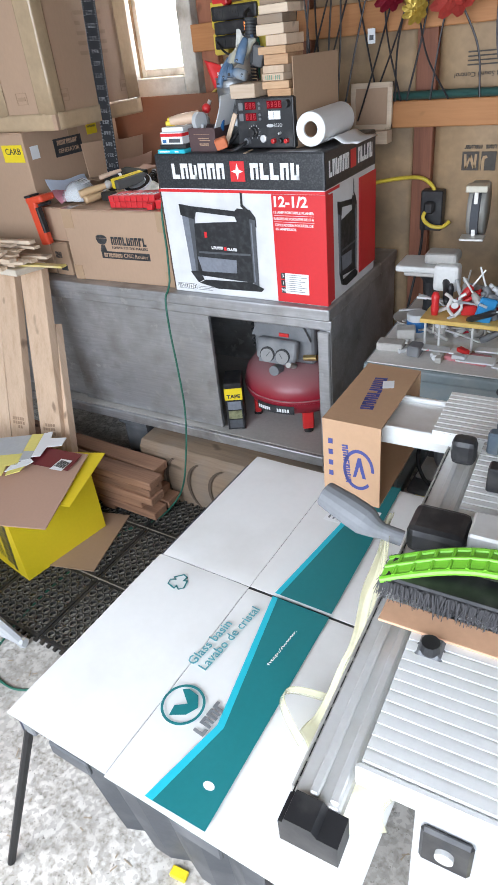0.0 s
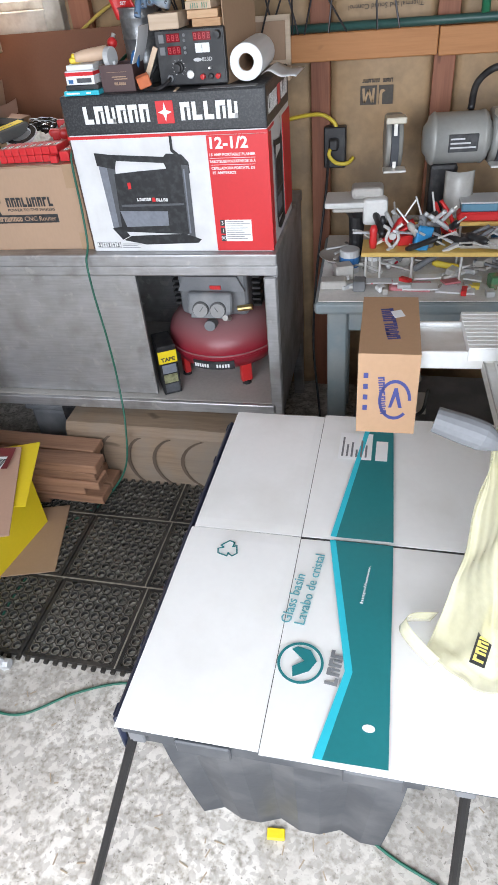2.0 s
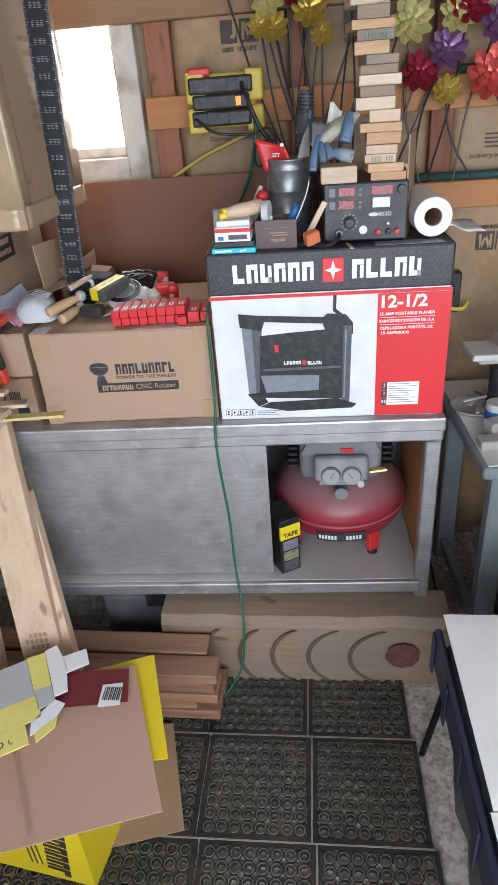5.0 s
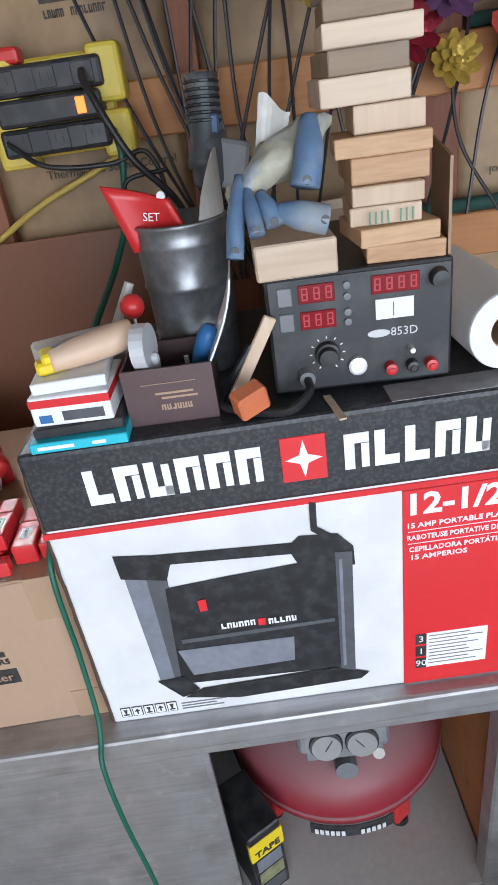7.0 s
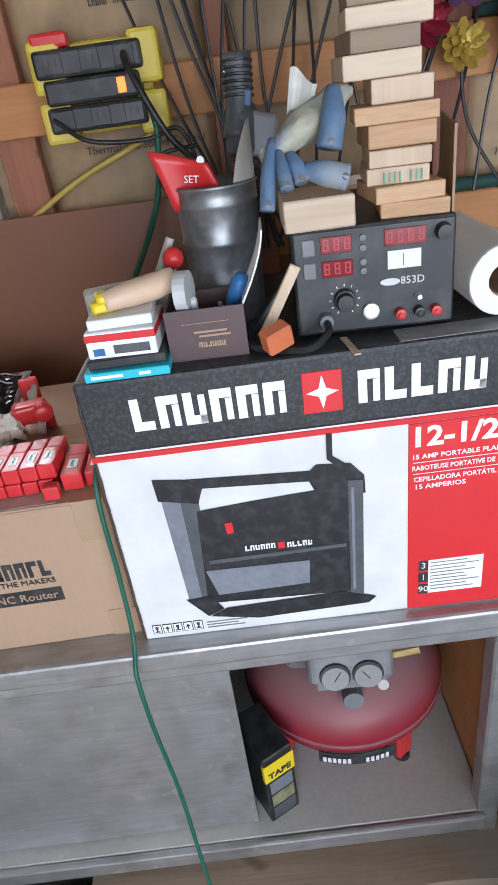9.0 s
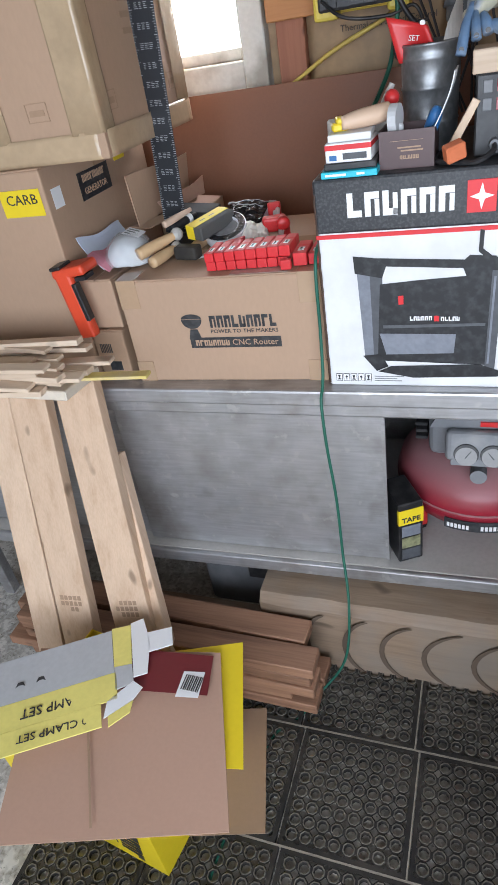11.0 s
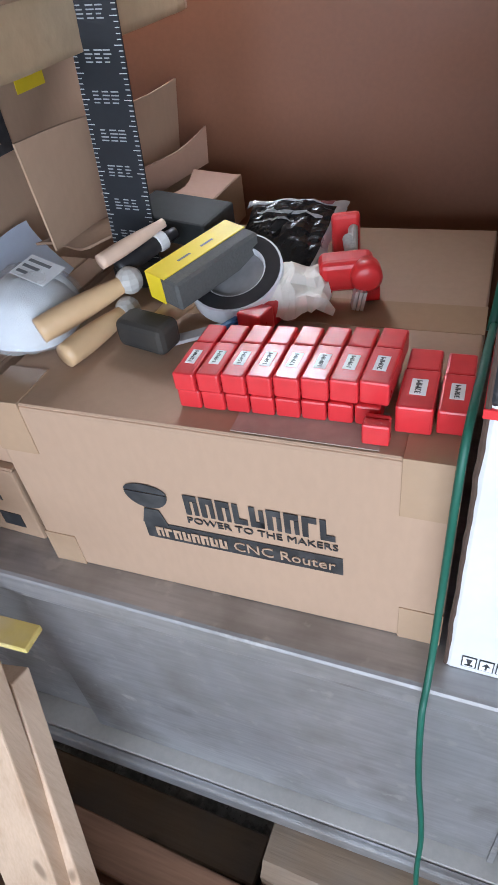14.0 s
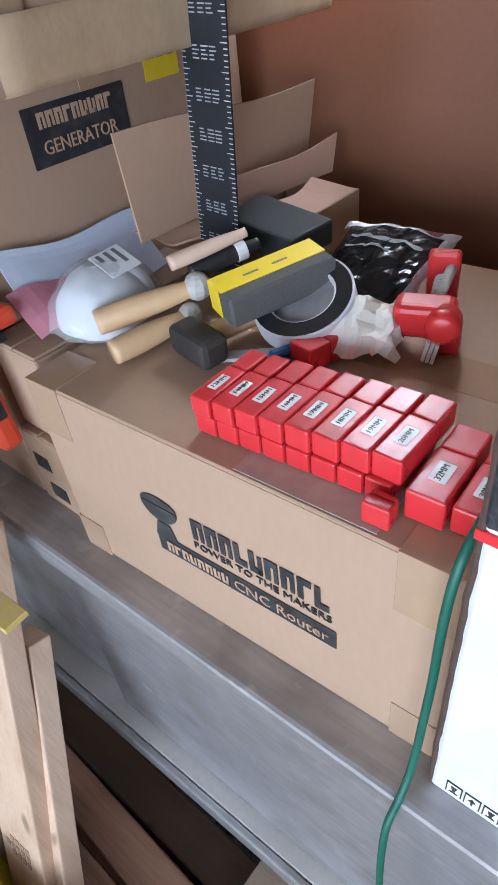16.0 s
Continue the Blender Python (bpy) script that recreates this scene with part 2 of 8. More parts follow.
def box(bm, x0, x1, y0, y1, z0, z1, m=None, r=0.0, mi=0, seg=1):
    got = bmesh.ops.create_cube(bm, size=1.0, matrix=Matrix.Translation(((x0 + x1) / 2, (y0 + y1) / 2, (z0 + z1) / 2)) @ Matrix.Diagonal((x1 - x0, y1 - y0, z1 - z0, 1)))
    vs = got["verts"]
    fs = set(f for v in vs for f in v.link_faces)
    if r:
        es = list(set(e for v in vs for e in v.link_edges))
        res = bmesh.ops.bevel(bm, geom=es, offset=r, segments=seg, affect="EDGES", profile=0.5)
        fs = set(res["faces"]) | set(f for f in fs if f.is_valid)
        vs = list(set(v for f in fs for v in f.verts))
    for f in fs:
        f.material_index = mi
    if m is not None:
        bmesh.ops.transform(bm, matrix=m, verts=vs)
    return bm


def one(x0, x1, y0, y1, z0, z1, m=None, r=0.0, seg=1):
    return box(BM(), x0, x1, y0, y1, z0, z1, m, r, 0, seg)


def cyl(bm, r1, r2, h, m=None, seg=20):
    """A cone or cylinder from z = 0 to h."""
    mm = Matrix.Translation((0, 0, h / 2))
    bmesh.ops.create_cone(bm, cap_ends=True, segments=seg, radius1=r1, radius2=r2, depth=h, matrix=(m @ mm) if m is not None else mm)
    return bm


def ball(bm, r, m, u=14, v=9):
    bmesh.ops.create_uvsphere(bm, u_segments=u, v_segments=v, radius=r, matrix=m)
    return bm


def lathe(bm, rows, m=None, seg=28):
    """A turned shape from rows of radius, height."""
    rings = []
    for r, z in rows:
        rings.append([bm.verts.new((r * math.cos(2 * math.pi * k / seg), r * math.sin(2 * math.pi * k / seg), z)) for k in range(seg)])
    for a, b in zip(rings, rings[1:]):
        for k in range(seg):
            bm.faces.new((a[k], a[(k + 1) % seg], b[(k + 1) % seg], b[k]))
    shut = rows[0] == rows[-1]
    if rows[0][0] > 0.0005 and not shut:
        bm.faces.new(rings[0][::-1])
    if rows[-1][0] > 0.0005 and not shut:
        bm.faces.new(rings[-1])
    if m is not None:
        bmesh.ops.transform(bm, matrix=m, verts=[v for g in rings for v in g])
    return bm


def prism(bm, outline, depth, m=None, mi=0):
    """A plate: a flat outline in x and y, from z = 0 to depth."""
    a = [bm.verts.new((x, y, 0)) for x, y in outline]
    b = [bm.verts.new((x, y, depth)) for x, y in outline]
    fs = [bm.faces.new(a[::-1]), bm.faces.new(b)]
    for k in range(len(a)):
        j = (k + 1) % len(a)
        fs.append(bm.faces.new((a[k], a[j], b[j], b[k])))
    for f in fs:
        f.material_index = mi
    if m is not None:
        bmesh.ops.transform(bm, matrix=m, verts=a + b)
    return bm


def spline(points, per=8):
    """A smooth row of points through the given ones."""
    p = [Vector(q) for q in points]
    p = [2 * p[0] - p[1]] + p + [2 * p[-1] - p[-2]]
    out = []
    for a, b, c, d in zip(p, p[1:], p[2:], p[3:]):
        for k in range(per):
            u = k / per
            out.append(0.5 * ((2 * b) + (c - a) * u + (2 * a - 5 * b + 4 * c - d) * u * u + (3 * b - a - 3 * c + d) * u ** 3))
    return out + [p[-2]]


def tube(bm, points, r, seg=8, per=8):
    pts = spline(points, per) if per > 1 else [Vector(q) for q in points]
    rings = []
    up = Vector((0.13, 0.21, 0.97))
    for k, q in enumerate(pts):
        d = (pts[min(k + 1, len(pts) - 1)] - pts[max(k - 1, 0)]).normalized()
        s = d.cross(up)
        s = s.normalized() if s.length > 1e-4 else d.orthogonal().normalized()
        u = s.cross(d)
        up = u
        rr = r(k / (len(pts) - 1)) if callable(r) else r
        rings.append([bm.verts.new(q + rr * (math.cos(2 * math.pi * j / seg) * s + math.sin(2 * math.pi * j / seg) * u)) for j in range(seg)])
    for a, b in zip(rings, rings[1:]):
        for j in range(seg):
            bm.faces.new((a[j], a[(j + 1) % seg], b[(j + 1) % seg], b[j]))
    bm.faces.new(rings[0][::-1])
    bm.faces.new(rings[-1])
    return bm


def sheet(bm, fn, nu, nv, thick=0.0):
    """A bent sheet from fn(u, v) -> place; with thickness it is closed."""
    g = [[bm.verts.new(fn(i / nu, j / nv)) for j in range(nv + 1)] for i in range(nu + 1)]
    fs = [bm.faces.new((g[i][j], g[i + 1][j], g[i + 1][j + 1], g[i][j + 1])) for i in range(nu) for j in range(nv)]
    if thick:
        bmesh.ops.recalc_face_normals(bm, faces=fs)
        bmesh.ops.solidify(bm, geom=fs, thickness=thick)
    return bm


def lettering(body, size, m, depth=0.0006, width=None, bold=0.0):
    """The mesh of a line of writing, centred, in the plane of m."""
    cu = bpy.data.curves.new("writing", "FONT")
    cu.body, cu.size, cu.extrude, cu.offset = body, size, depth, bold * size
    cu.align_x, cu.align_y, cu.resolution_u = "CENTER", "CENTER", 2
    ob = bpy.data.objects.new("writing", cu)
    scene.collection.objects.link(ob)
    dg = bpy.context.evaluated_depsgraph_get()
    me = bpy.data.meshes.new_from_object(ob.evaluated_get(dg))
    bm = BM()
    bm.from_mesh(me)
    bpy.data.objects.remove(ob)
    bpy.data.meshes.remove(me)
    if width and bm.verts:
        xs = [v.co.x for v in bm.verts]
        k = width / (max(xs) - min(xs))
        bmesh.ops.scale(bm, vec=(k, 1, 1), verts=bm.verts)
    bm.transform(m)
    return bm


def blocks(bm, n, width, height, depth=0.0006, m=None, seed=1, mi=0):
    """A word drawn as plain blocks, centred."""
    rng = random.Random(seed)
    w = width / n
    for k in range(n):
        x = -width / 2 + k * w
        a = x + 0.06 * w
        b = x + 0.88 * w
        c = a + 0.34 * w
        box(bm, a, c, -height / 2, height / 2, 0, depth, m, mi=mi)
        top = rng.random() < 0.7
        box(bm, c, b, height * 0.22 if top else -height / 2, height / 2 if top else -height * 0.22, 0, depth, m, mi=mi)
        if rng.random() < 0.75:
            box(bm, b - 0.26 * w, b, -height / 2 + 0.02 * height, height * 0.2 if top else height * 0.4, 0, depth, m, mi=mi)
    return bm


def upright(x, y, z, rz=0, out=0.0):
    """A pose whose x runs along a wall, y up and z towards -y (turned by rz), at a place."""
    return pose(x, y, z, 90, 0, rz) @ Matrix.Translation((0, 0, out))


# ---- the shed ----
XL, XR, YF, YB, ZC = -1.75, 3.2, -2.9, 0.70, 2.55
solo("floor", one(XL - 0.2, XR + 0.2, YF - 0.2, YB + 0.2, -0.12, 0.0), CONC, "rough speckled grey concrete slab floor", "floor", "structure")
solo("ground", one(-60, 60, -80, YF - 0.2, -0.15, -0.03), mat("pale_gravel", (0.34, 0.32, 0.29), 0.9, var=0.2, scale=2, fine=40, bump=0.4), "pale gravel yard outside the open door", "ground", "structure")
WX0, WX1, WZ0, WZ1 = -0.60, -0.335, 1.54, 2.12     # window opening
wall = BM()
box(wall, XL - 0.12, WX0, YB + 0.02, YB + 0.12, 0, ZC)
box(wall, WX1, XR + 0.12, YB + 0.02, YB + 0.12, 0, ZC)
box(wall, WX0, WX1, YB + 0.02, YB + 0.12, 0, WZ0)
box(wall, WX0, WX1, YB + 0.02, YB + 0.12, WZ1, ZC)
wall_north = solo("wall_north", wall, KRAFT, "tan kraft-faced insulation between reddish studs", "wall", "structure")
# Unseen walls and ceiling added round the shed; their tone sets the bounce light.
SHELL = mat("unseen_shell_board", (0.24, 0.215, 0.185), 0.65, var=0.1, scale=2, bump=0.1)
solo("wall_west", one(XL - 0.12, XL, YF, YB + 0.02, 0, ZC), SHELL, "plain unseen side wall added to close the shed", "wall", "structure")
solo("wall_east", one(XR, XR + 0.12, YF, YB + 0.02, 0, ZC), SHELL, "plain unseen side wall added to close the shed", "wall", "structure")
front = BM()
box(front, XL - 0.12, -0.9, YF - 0.12, YF, 0, ZC)
box(front, 2.7, XR + 0.12, YF - 0.12, YF, 0, ZC)
box(front, -0.9, 2.7, YF - 0.12, YF, 2.3, ZC)
solo("wall_south", front, SHELL, "plain unseen front wall added around the open garage door", "wall", "structure")
solo("ceiling", one(XL - 0.12, XR + 0.12, YF - 0.12, YB + 0.12, ZC, ZC + 0.1), SHELL, "plain unseen ceiling added to close the shed", "ceiling", "structure")


def quilt(x0, x1, z0, z1, seed):
    """Paper of the insulation, bulging between two studs and creased."""
    noise.seed_set(seed)

    def f(u, v):
        x, z = x0 + (x1 - x0) * u, z0 + (z1 - z0) * v
        b = 0.022 * max(0.0, math.sin(math.pi * u)) ** 0.6 + 0.012 * noise.noise(Vector((x * 6, seed, z * 5))) * math.sin(math.pi * u)
        return Vector((x, YB - 0.004 - b, z))
    return sheet(BM(), f, 14, 70, 0.001)


STUDS = [(-0.232, -0.155), (0.203, 0.245), (0.632, 0.700), (1.048, 1.118), (1.50, 1.56), (2.0, 2.06)]
for k, (a, b) in enumerate([(-0.155, 0.203), (0.245, 0.632), (0.70, 1.048), (1.118, 1.5), (1.56, 2.0)]):
    part("insulation_batt", quilt(a, b, 0.0, 2.45, k + 3), KRAFT, wall_north, "creased tan kraft paper facing", at_world=True, smooth=True)
for a, b in STUDS:
    part("stud", one(a, b, YB - 0.035, YB + 0.02, 0, ZC, r=0.002), STUD, wall_north, "dark reddish stud", at_world=True)


def board_thing(x0, x1, y0, y1, z0, z1, m, label):
    return solo("wall_board", one(x0, x1, y0, y1, z0, z1, r=0.003), m, label, "board", "structure")


board_thing(-0.245, 1.9, YB - 0.074, YB - 0.036, 1.615, 1.705, GIRT, "orange pine board nailed across the studs")
board_thing(0.255, 1.055, YB - 0.074, YB - 0.036, 1.33, 1.412, GIRT, "orange pine board nailed across the studs")
board_thing(1.058, 1.9, YB - 0.074, YB - 0.036, 1.327, 1.409, GIRT, "orange pine board nailed across the studs")
board_thing(-0.8, 1.9, YB - 0.074, YB - 0.036, 1.90, 2.02, DARKGIRT, "brown weathered board nailed across the studs")

# window
win = thing("window_1", "weathered white wooden window, bright daylight outside", "window", (-0.4675, YB - 0.04, WZ0 - 0.08), kind="structure")
for nm, dims in (("window_frame", (WX1, WX1 + 0.068, WZ0 - 0.09, WZ1 + 0.07)), ("window_frame", (WX0 - 0.068, WX0, WZ0 - 0.09, WZ1 + 0.07)), ("window_sill", (WX0, WX1, WZ0 - 0.09, WZ0)), ("window_frame", (WX0, WX1, WZ1, WZ1 + 0.07))):
    part(nm, one(dims[0], dims[1], YB - 0.03, YB + 0.018, dims[2], dims[3], r=0.003), WHITEW, win, at_world=True)
for dims in ((WX1 - 0.022, WX1, WZ0, WZ1), (WX0, WX0 + 0.022, WZ0, WZ1), (WX0 + 0.022, WX1 - 0.022, WZ0, WZ0 + 0.03)):
    part("sash", one(dims[0], dims[1], YB + 0.03, YB + 0.06, dims[2], dims[3], r=0.002), WHITEW, win, at_world=True)
pane_m = mat("window_glass", (0.95, 0.97, 0.97), 0.03, var=0.0, bump=0, trans=1.0)
pane = part("pane", one(WX0 + 0.022, WX1 - 0.022, YB + 0.042, YB + 0.046, WZ0 + 0.03, WZ1), pane_m, win, at_world=True)
pane.visible_shadow = False
back = BM()
sheet(back, lambda u, v: Vector((-3 + 6 * u, 2.6, -0.5 + 5 * v)), 1, 1)
solo("backdrop", back, OUTSIDE, "blown-out white daylight outside the window", "backdrop", "structure")

# ---- steel cabinet table ----
TZ, TY = 0.905, -0.040
TX0, TX1 = -1.32, 0.603
cab = thing("steel_cabinet", "dull dented stainless steel work cabinet with sliding doors", "cabinet", (-0.36, 0.27, 0))
top = BM()
box(top, TX0, TX1, TY, 0.62, TZ - 0.042, TZ, r=0.006, seg=2)
part("worktop", top, STEEL, cab, "scratched stainless worktop", at_world=True)
lip = BM()
box(lip, TX0, TX1, TY + 0.016, TY + 0.034, TZ - 0.080, TZ - 0.0425, r=0.006, seg=2)
part("front_lip", lip, STEEL, cab, at_world=True)
part("door_track", one(TX0, TX1 - 0.05, TY + 0.035, TY + 0.085, TZ - 0.078, TZ - 0.0425, r=0.004), STEEL, cab, at_world=True)
for x0, x1, y0 in ((-0.62, 0.112, 0.0), (-1.28, -0.57, 0.02)):
    d = part("sliding_door", one(x0, x1, y0, y0 + 0.014, 0.342, TZ - 0.0785, r=0.003), STEEL, cab, "stained steel sliding door", at_world=True)
    part("door_edge", one(x1 - 0.008, x1 + 0.001, y0 - 0.004, y0 - 0.0005, 0.345, TZ - 0.085), STEEL, d, at_world=True)
part("bottom_shelf", one(TX0, TX1 - 0.03, -0.03, 0.61, 0.318, 0.338, r=0.003), DUST, cab, at_world=True)
part("shelf_lip", one(TX0, TX1 - 0.035, -0.046, -0.0305, 0.296, 0.339, r=0.005, seg=2), STEEL, cab, at_world=True)
part("side_panel", one(TX1 - 0.022, TX1 - 0.004, -0.02, 0.61, 0.30, TZ - 0.0425, r=0.002), STEEL, cab, at_world=True)
part("side_panel", one(TX0, TX0 + 0.02, -0.03, 0.61, 0.30, TZ - 0.0425, r=0.002), STEEL, cab, at_world=True)
part("back_panel", one(TX0 + 0.02, TX1 - 0.022, 0.595, 0.61, 0.338, TZ - 0.0425), STEEL, cab, at_world=True)
part("wood_liner", one(TX1 - 0.030, TX1 - 0.0225, 0.02, 0.45, 0.339, TZ - 0.10, r=0.002), GIRT, cab, "bare wooden board inside", at_world=True)
for x in (TX1 - 0.048, TX0 + 0.004):
    for y in (-0.032, 0.55):
        part("leg", one(x, x + 0.042, y, y + 0.042, 0.0, TZ - 0.0805 if y < 0 else 0.30, r=0.004), STEEL, cab, at_world=True)

cab.matrix_basis = pose(-0.36, 0.27, 0, 0, 0, 1.5)

# ---- hardboard sheet at the wall ----
hb = BM()
box(hb, -0.92, 0.30, -0.003, 0.003, 0, 0.572, pose(0, 0.58, TZ + 0.001, -3.5, 0, 0), r=0.001)
hbo = solo("hardboard_sheet", hb, HARD, "reddish-brown hardboard sheet leaning against the wall", "board")
strip = BM()
box(strip, -0.92, 0.30, 0.004, 0.02, 0.545, 0.567, pose(0, 0.58, TZ + 0.001, -3.5, 0, 0), r=0.001)
part("edge_strip", strip, CARDD, hbo, at_world=True)


# ---- cartons ----
def carton(name, label, x0, x1, y0, y1, z0, z1, m, seam="y", tape=True, rz=0.0, soft=0.004, group=""):
    """A closed carton with four walls, flaps meeting in a seam and a strip of tape over it."""
    cx, cy = (x0 + x1) / 2, (y0 + y1) / 2
    t = thing(name, label, "box", (cx, cy, z0), rz, group)
    hx, hy, h = (x1 - x0) / 2, (y1 - y0) / 2, z1 - z0
    part("body", one(-hx, hx, -hy, hy, 0, h - 0.004, r=soft, seg=2), m, t)
    g = 0.0015
    if seam == "y":
        part("flap", one(-hx + 0.001, -g, -hy + 0.001, hy - 0.001, h - 0.0045, h - 0.0005, r=0.0015), m, t)
        part("flap", one(g, hx - 0.001, -hy + 0.001, hy - 0.001, h - 0.0045, h - 0.0005, r=0.0015), m, t)
        if tape:
            part("packing_tape", one(-0.028, 0.028, -hy - 0.0006, hy + 0.0006, h - 0.05, h, r=0.0004), TAPE, t, "glossy clear tape")
    else:
        part("flap", one(-hx + 0.001, hx - 0.001, -hy + 0.001, -g, h - 0.0045, h - 0.0005, r=0.0015), m, t)
        part("flap", one(-hx + 0.001, hx - 0.001, g, hy - 0.001, h - 0.0045, h - 0.0005, r=0.0015), m, t)
        if tape:
            part("packing_tape", one(-hx - 0.0006, hx + 0.0006, -0.028, 0.028, h - 0.05, h, r=0.0004), TAPE, t, "glossy clear tape")
    return t, hx, hy, h


# plain carton with the machine's name
ct, hx, hy, h = carton("carton", "taped brown cardboard router carton with black print", -0.508, -0.018, 0.012, 0.462, TZ, 1.172, CARD, "x", rz=2.6)
F = -hy - 0.0012
part("lettering", blocks(BM(), 9, 0.165, 0.030, m=upright(0.055, F, 0.158), seed=4), INK, ct, "brand print")
part("lettering", lettering("POWER TO THE MAKERS", 0.0135, upright(0.055, F, 0.133), width=0.165), INK, ct)
part("print_bar", one(-0.085, 0.142, -0.0005, 0.0, 0.091, 0.118, Matrix.Translation((0, F + 0.0004, 0))), INK, ct, "black printed bar")
part("lettering", blocks(BM(), 8, 0.088, 0.015, m=upright(-0.028, F - 0.001, 0.1045), seed=9), CARD, ct)
part("lettering", lettering("CNC Router", 0.021, upright(0.078, F - 0.001, 0.1045), width=0.112), CARD, ct)
lg = BM()
prism(lg, [(0.026 * math.cos(a), 0.026 * math.sin(a) * 0.9) for a in [math.pi * (1 + k / 12) for k in range(13)]], 0.0006, upright(-0.072, F, 0.165))
prism(lg, [(0.026 * math.cos(a), 0.012 * math.sin(a)) for a in [math.pi * (k / 10) for k in range(11)]], 0.0006, upright(-0.072, F, 0.1665))
prism(lg, [(-0.016, -0.012), (0.016, -0.012), (0.009, 0.012), (-0.009, 0.012)], 0.0006, upright(-0.07, F, 0.128))
part("printed_mark", lg, INK, ct, "round black printed mark")
for sx in (-1, 1):
    part("packing_tape", one(min(sx * hx, sx * (hx - 0.05)), max(sx * hx, sx * (hx - 0.05)), -hy - 0.0015, -hy + 0.06, h - 0.07, h + 0.001, r=0.0004), TAPE, ct, "glossy clear tape")
    part("packing_tape", one(min(sx * hx, sx * (hx - 0.045)), max(sx * hx, sx * (hx - 0.045)), -hy - 0.0014, -hy + 0.01, 0.0, 0.055, r=0.0004), TAPE, ct, "glossy clear tape")
part("shipping_label", one(0.04, 0.175, -hy + 0.004, -hy + 0.055, h + 0.0005, h + 0.0012), mat("dull_clear_label", (0.42, 0.37, 0.31), 0.2, var=0.2, scale=30, bump=0.05), ct, "worn clear label")

# planer carton
PW, PD, PH = 0.598, 0.40, 0.452
pl = thing("planer_carton", "large red, white and black planer carton, dusty and dented", "box", (0.0, 0.0, TZ), 0.8)
body = one(0.0, PW, 0.0, PD, 0.0, PH, r=0.006, seg=2)
part("body", body, mat("white_carton_board", (0.74, 0.74, 0.75), 0.42, var=0.04, bump=0.06, stain=(0.55, 0.54, 0.52), amount=0.4, sscale=9), pl)
band = BM()
box(band, -0.0015, PW + 0.0015, -0.0015, PD, PH - 0.104, PH + 0.0015, r=0.006, seg=2)
bandp = part("black_band", band, mat("dusty_black_print", (0.022, 0.024, 0.028), 0.38, var=0.25, scale=60, bump=0.12, stain=(0.15, 0.148, 0.145), amount=0.25, sscale=210), pl, "dusty black printed band")
part("red_stripe", one(-0.002, PW + 0.002, -0.002, 0.1, PH - 0.113, PH - 0.1045, r=0.0005), REDP, pl)
part("red_panel", one(0.421, PW + 0.0022, -0.0022, 0.02, 0.004, PH - 0.114, r=0.0005), REDP, pl, "glossy red printed panel")
part("red_panel", one(PW - 0.05, PW + 0.0021, 0.255, PD + 0.001, 0.03, PH - 0.118, r=0.0005), REDP, pl, "glossy red printed panel")
part("red_panel", one(PW - 0.05, PW + 0.0021, 0.02, 0.05, 0.01, PH - 0.118, r=0.0005), REDP, pl, "glossy red printed panel")
BZ = PH - 0.05
word = blocks(BM(), 6, 0.205, 0.046, m=upright(0.165, -0.0018, BZ), seed=2)
part("brand_print", word, WHITE, pl, "white printed brand blocks")
part("brand_print", blocks(BM(), 5, 0.17, 0.046, m=upright(0.439, -0.0018, BZ), seed=5), WHITE, pl, "white printed brand blocks")
part("red_badge", one(0.285, 0.336, -0.0026, 0.0, BZ - 0.029, BZ + 0.029, r=0.0006), REDP, pl)
star = [(0.021 * math.cos(k * math.pi / 4) * (1 if k % 2 == 0 else 0.33), 0.024 * math.sin(k * math.pi / 4) * (1 if k % 2 == 0 else 0.33)) for k in range(8)]
part("badge_star", prism(BM(), star, 0.0006, upright(0.3105, -0.0026, BZ)), WHITE, pl)
# side of the carton
sidem = Matrix.Translation((PW + 0.002, 0, 0)) @ pose(0, 0, 0, 90, 0, 90)
part("brand_print", blocks(BM(), 6, 0.15, 0.045, m=sidem @ Matrix.Translation((0.10, BZ, 0)), seed=2), WHITE, pl)
part("brand_print", blocks(BM(), 5, 0.125, 0.045, m=sidem @ Matrix.Translation((0.305, BZ, 0)), seed=5), WHITE, pl)
part("red_badge", box(BM(), 0.185, 0.228, BZ - 0.026, BZ + 0.026, 0, 0.0008, sidem), REDP, pl)
# printed figures and words
part("lettering", lettering("12-1/2", 0.042, upright(0.482, -0.0024, PH - 0.136), width=0.112, bold=0.03), WHITE, pl)
for k, (w, size) in enumerate((("15 AMP PORTABLE PLANER", 0.0105), ("RABOTEUSE PORTATIVE DE 15 A", 0.0105), ("CEPILLADORA PORT\u00c1TIL DE", 0.0105), ("15 AMPERIOS", 0.0105))):
    part("lettering", lettering(w, size, upright(0.493 if k < 3 else 0.465, -0.0024, PH - 0.166 - k * 0.0185 + (0.006 if k == 3 else 0)), width=(0.135, 0.135, 0.13, 0.07)[k], bold=0.02), WHITE, pl)
    if k < 2:
        part("rule", one(0.427, 0.562, -0.0028, -0.002, PH - 0.1755 - k * 0.0185, PH - 0.1745 - k * 0.0185), WHITE, pl)
part("printed_table", one(0.452, 0.535, -0.0028, -0.002, 0.034, 0.10), WHITE, pl)
for k, w in enumerate(("3", "1", "90")):
    part("number_tile", one(0.437, 0.4515, -0.003, -0.002, 0.081 - k * 0.0235, 0.1 - k * 0.0235), INK, pl)
    part("lettering", lettering(w, 0.016, upright(0.4445, -0.003, 0.0905 - k * 0.0235)), WHITE, pl)
rng = random.Random(8)
tx = BM()
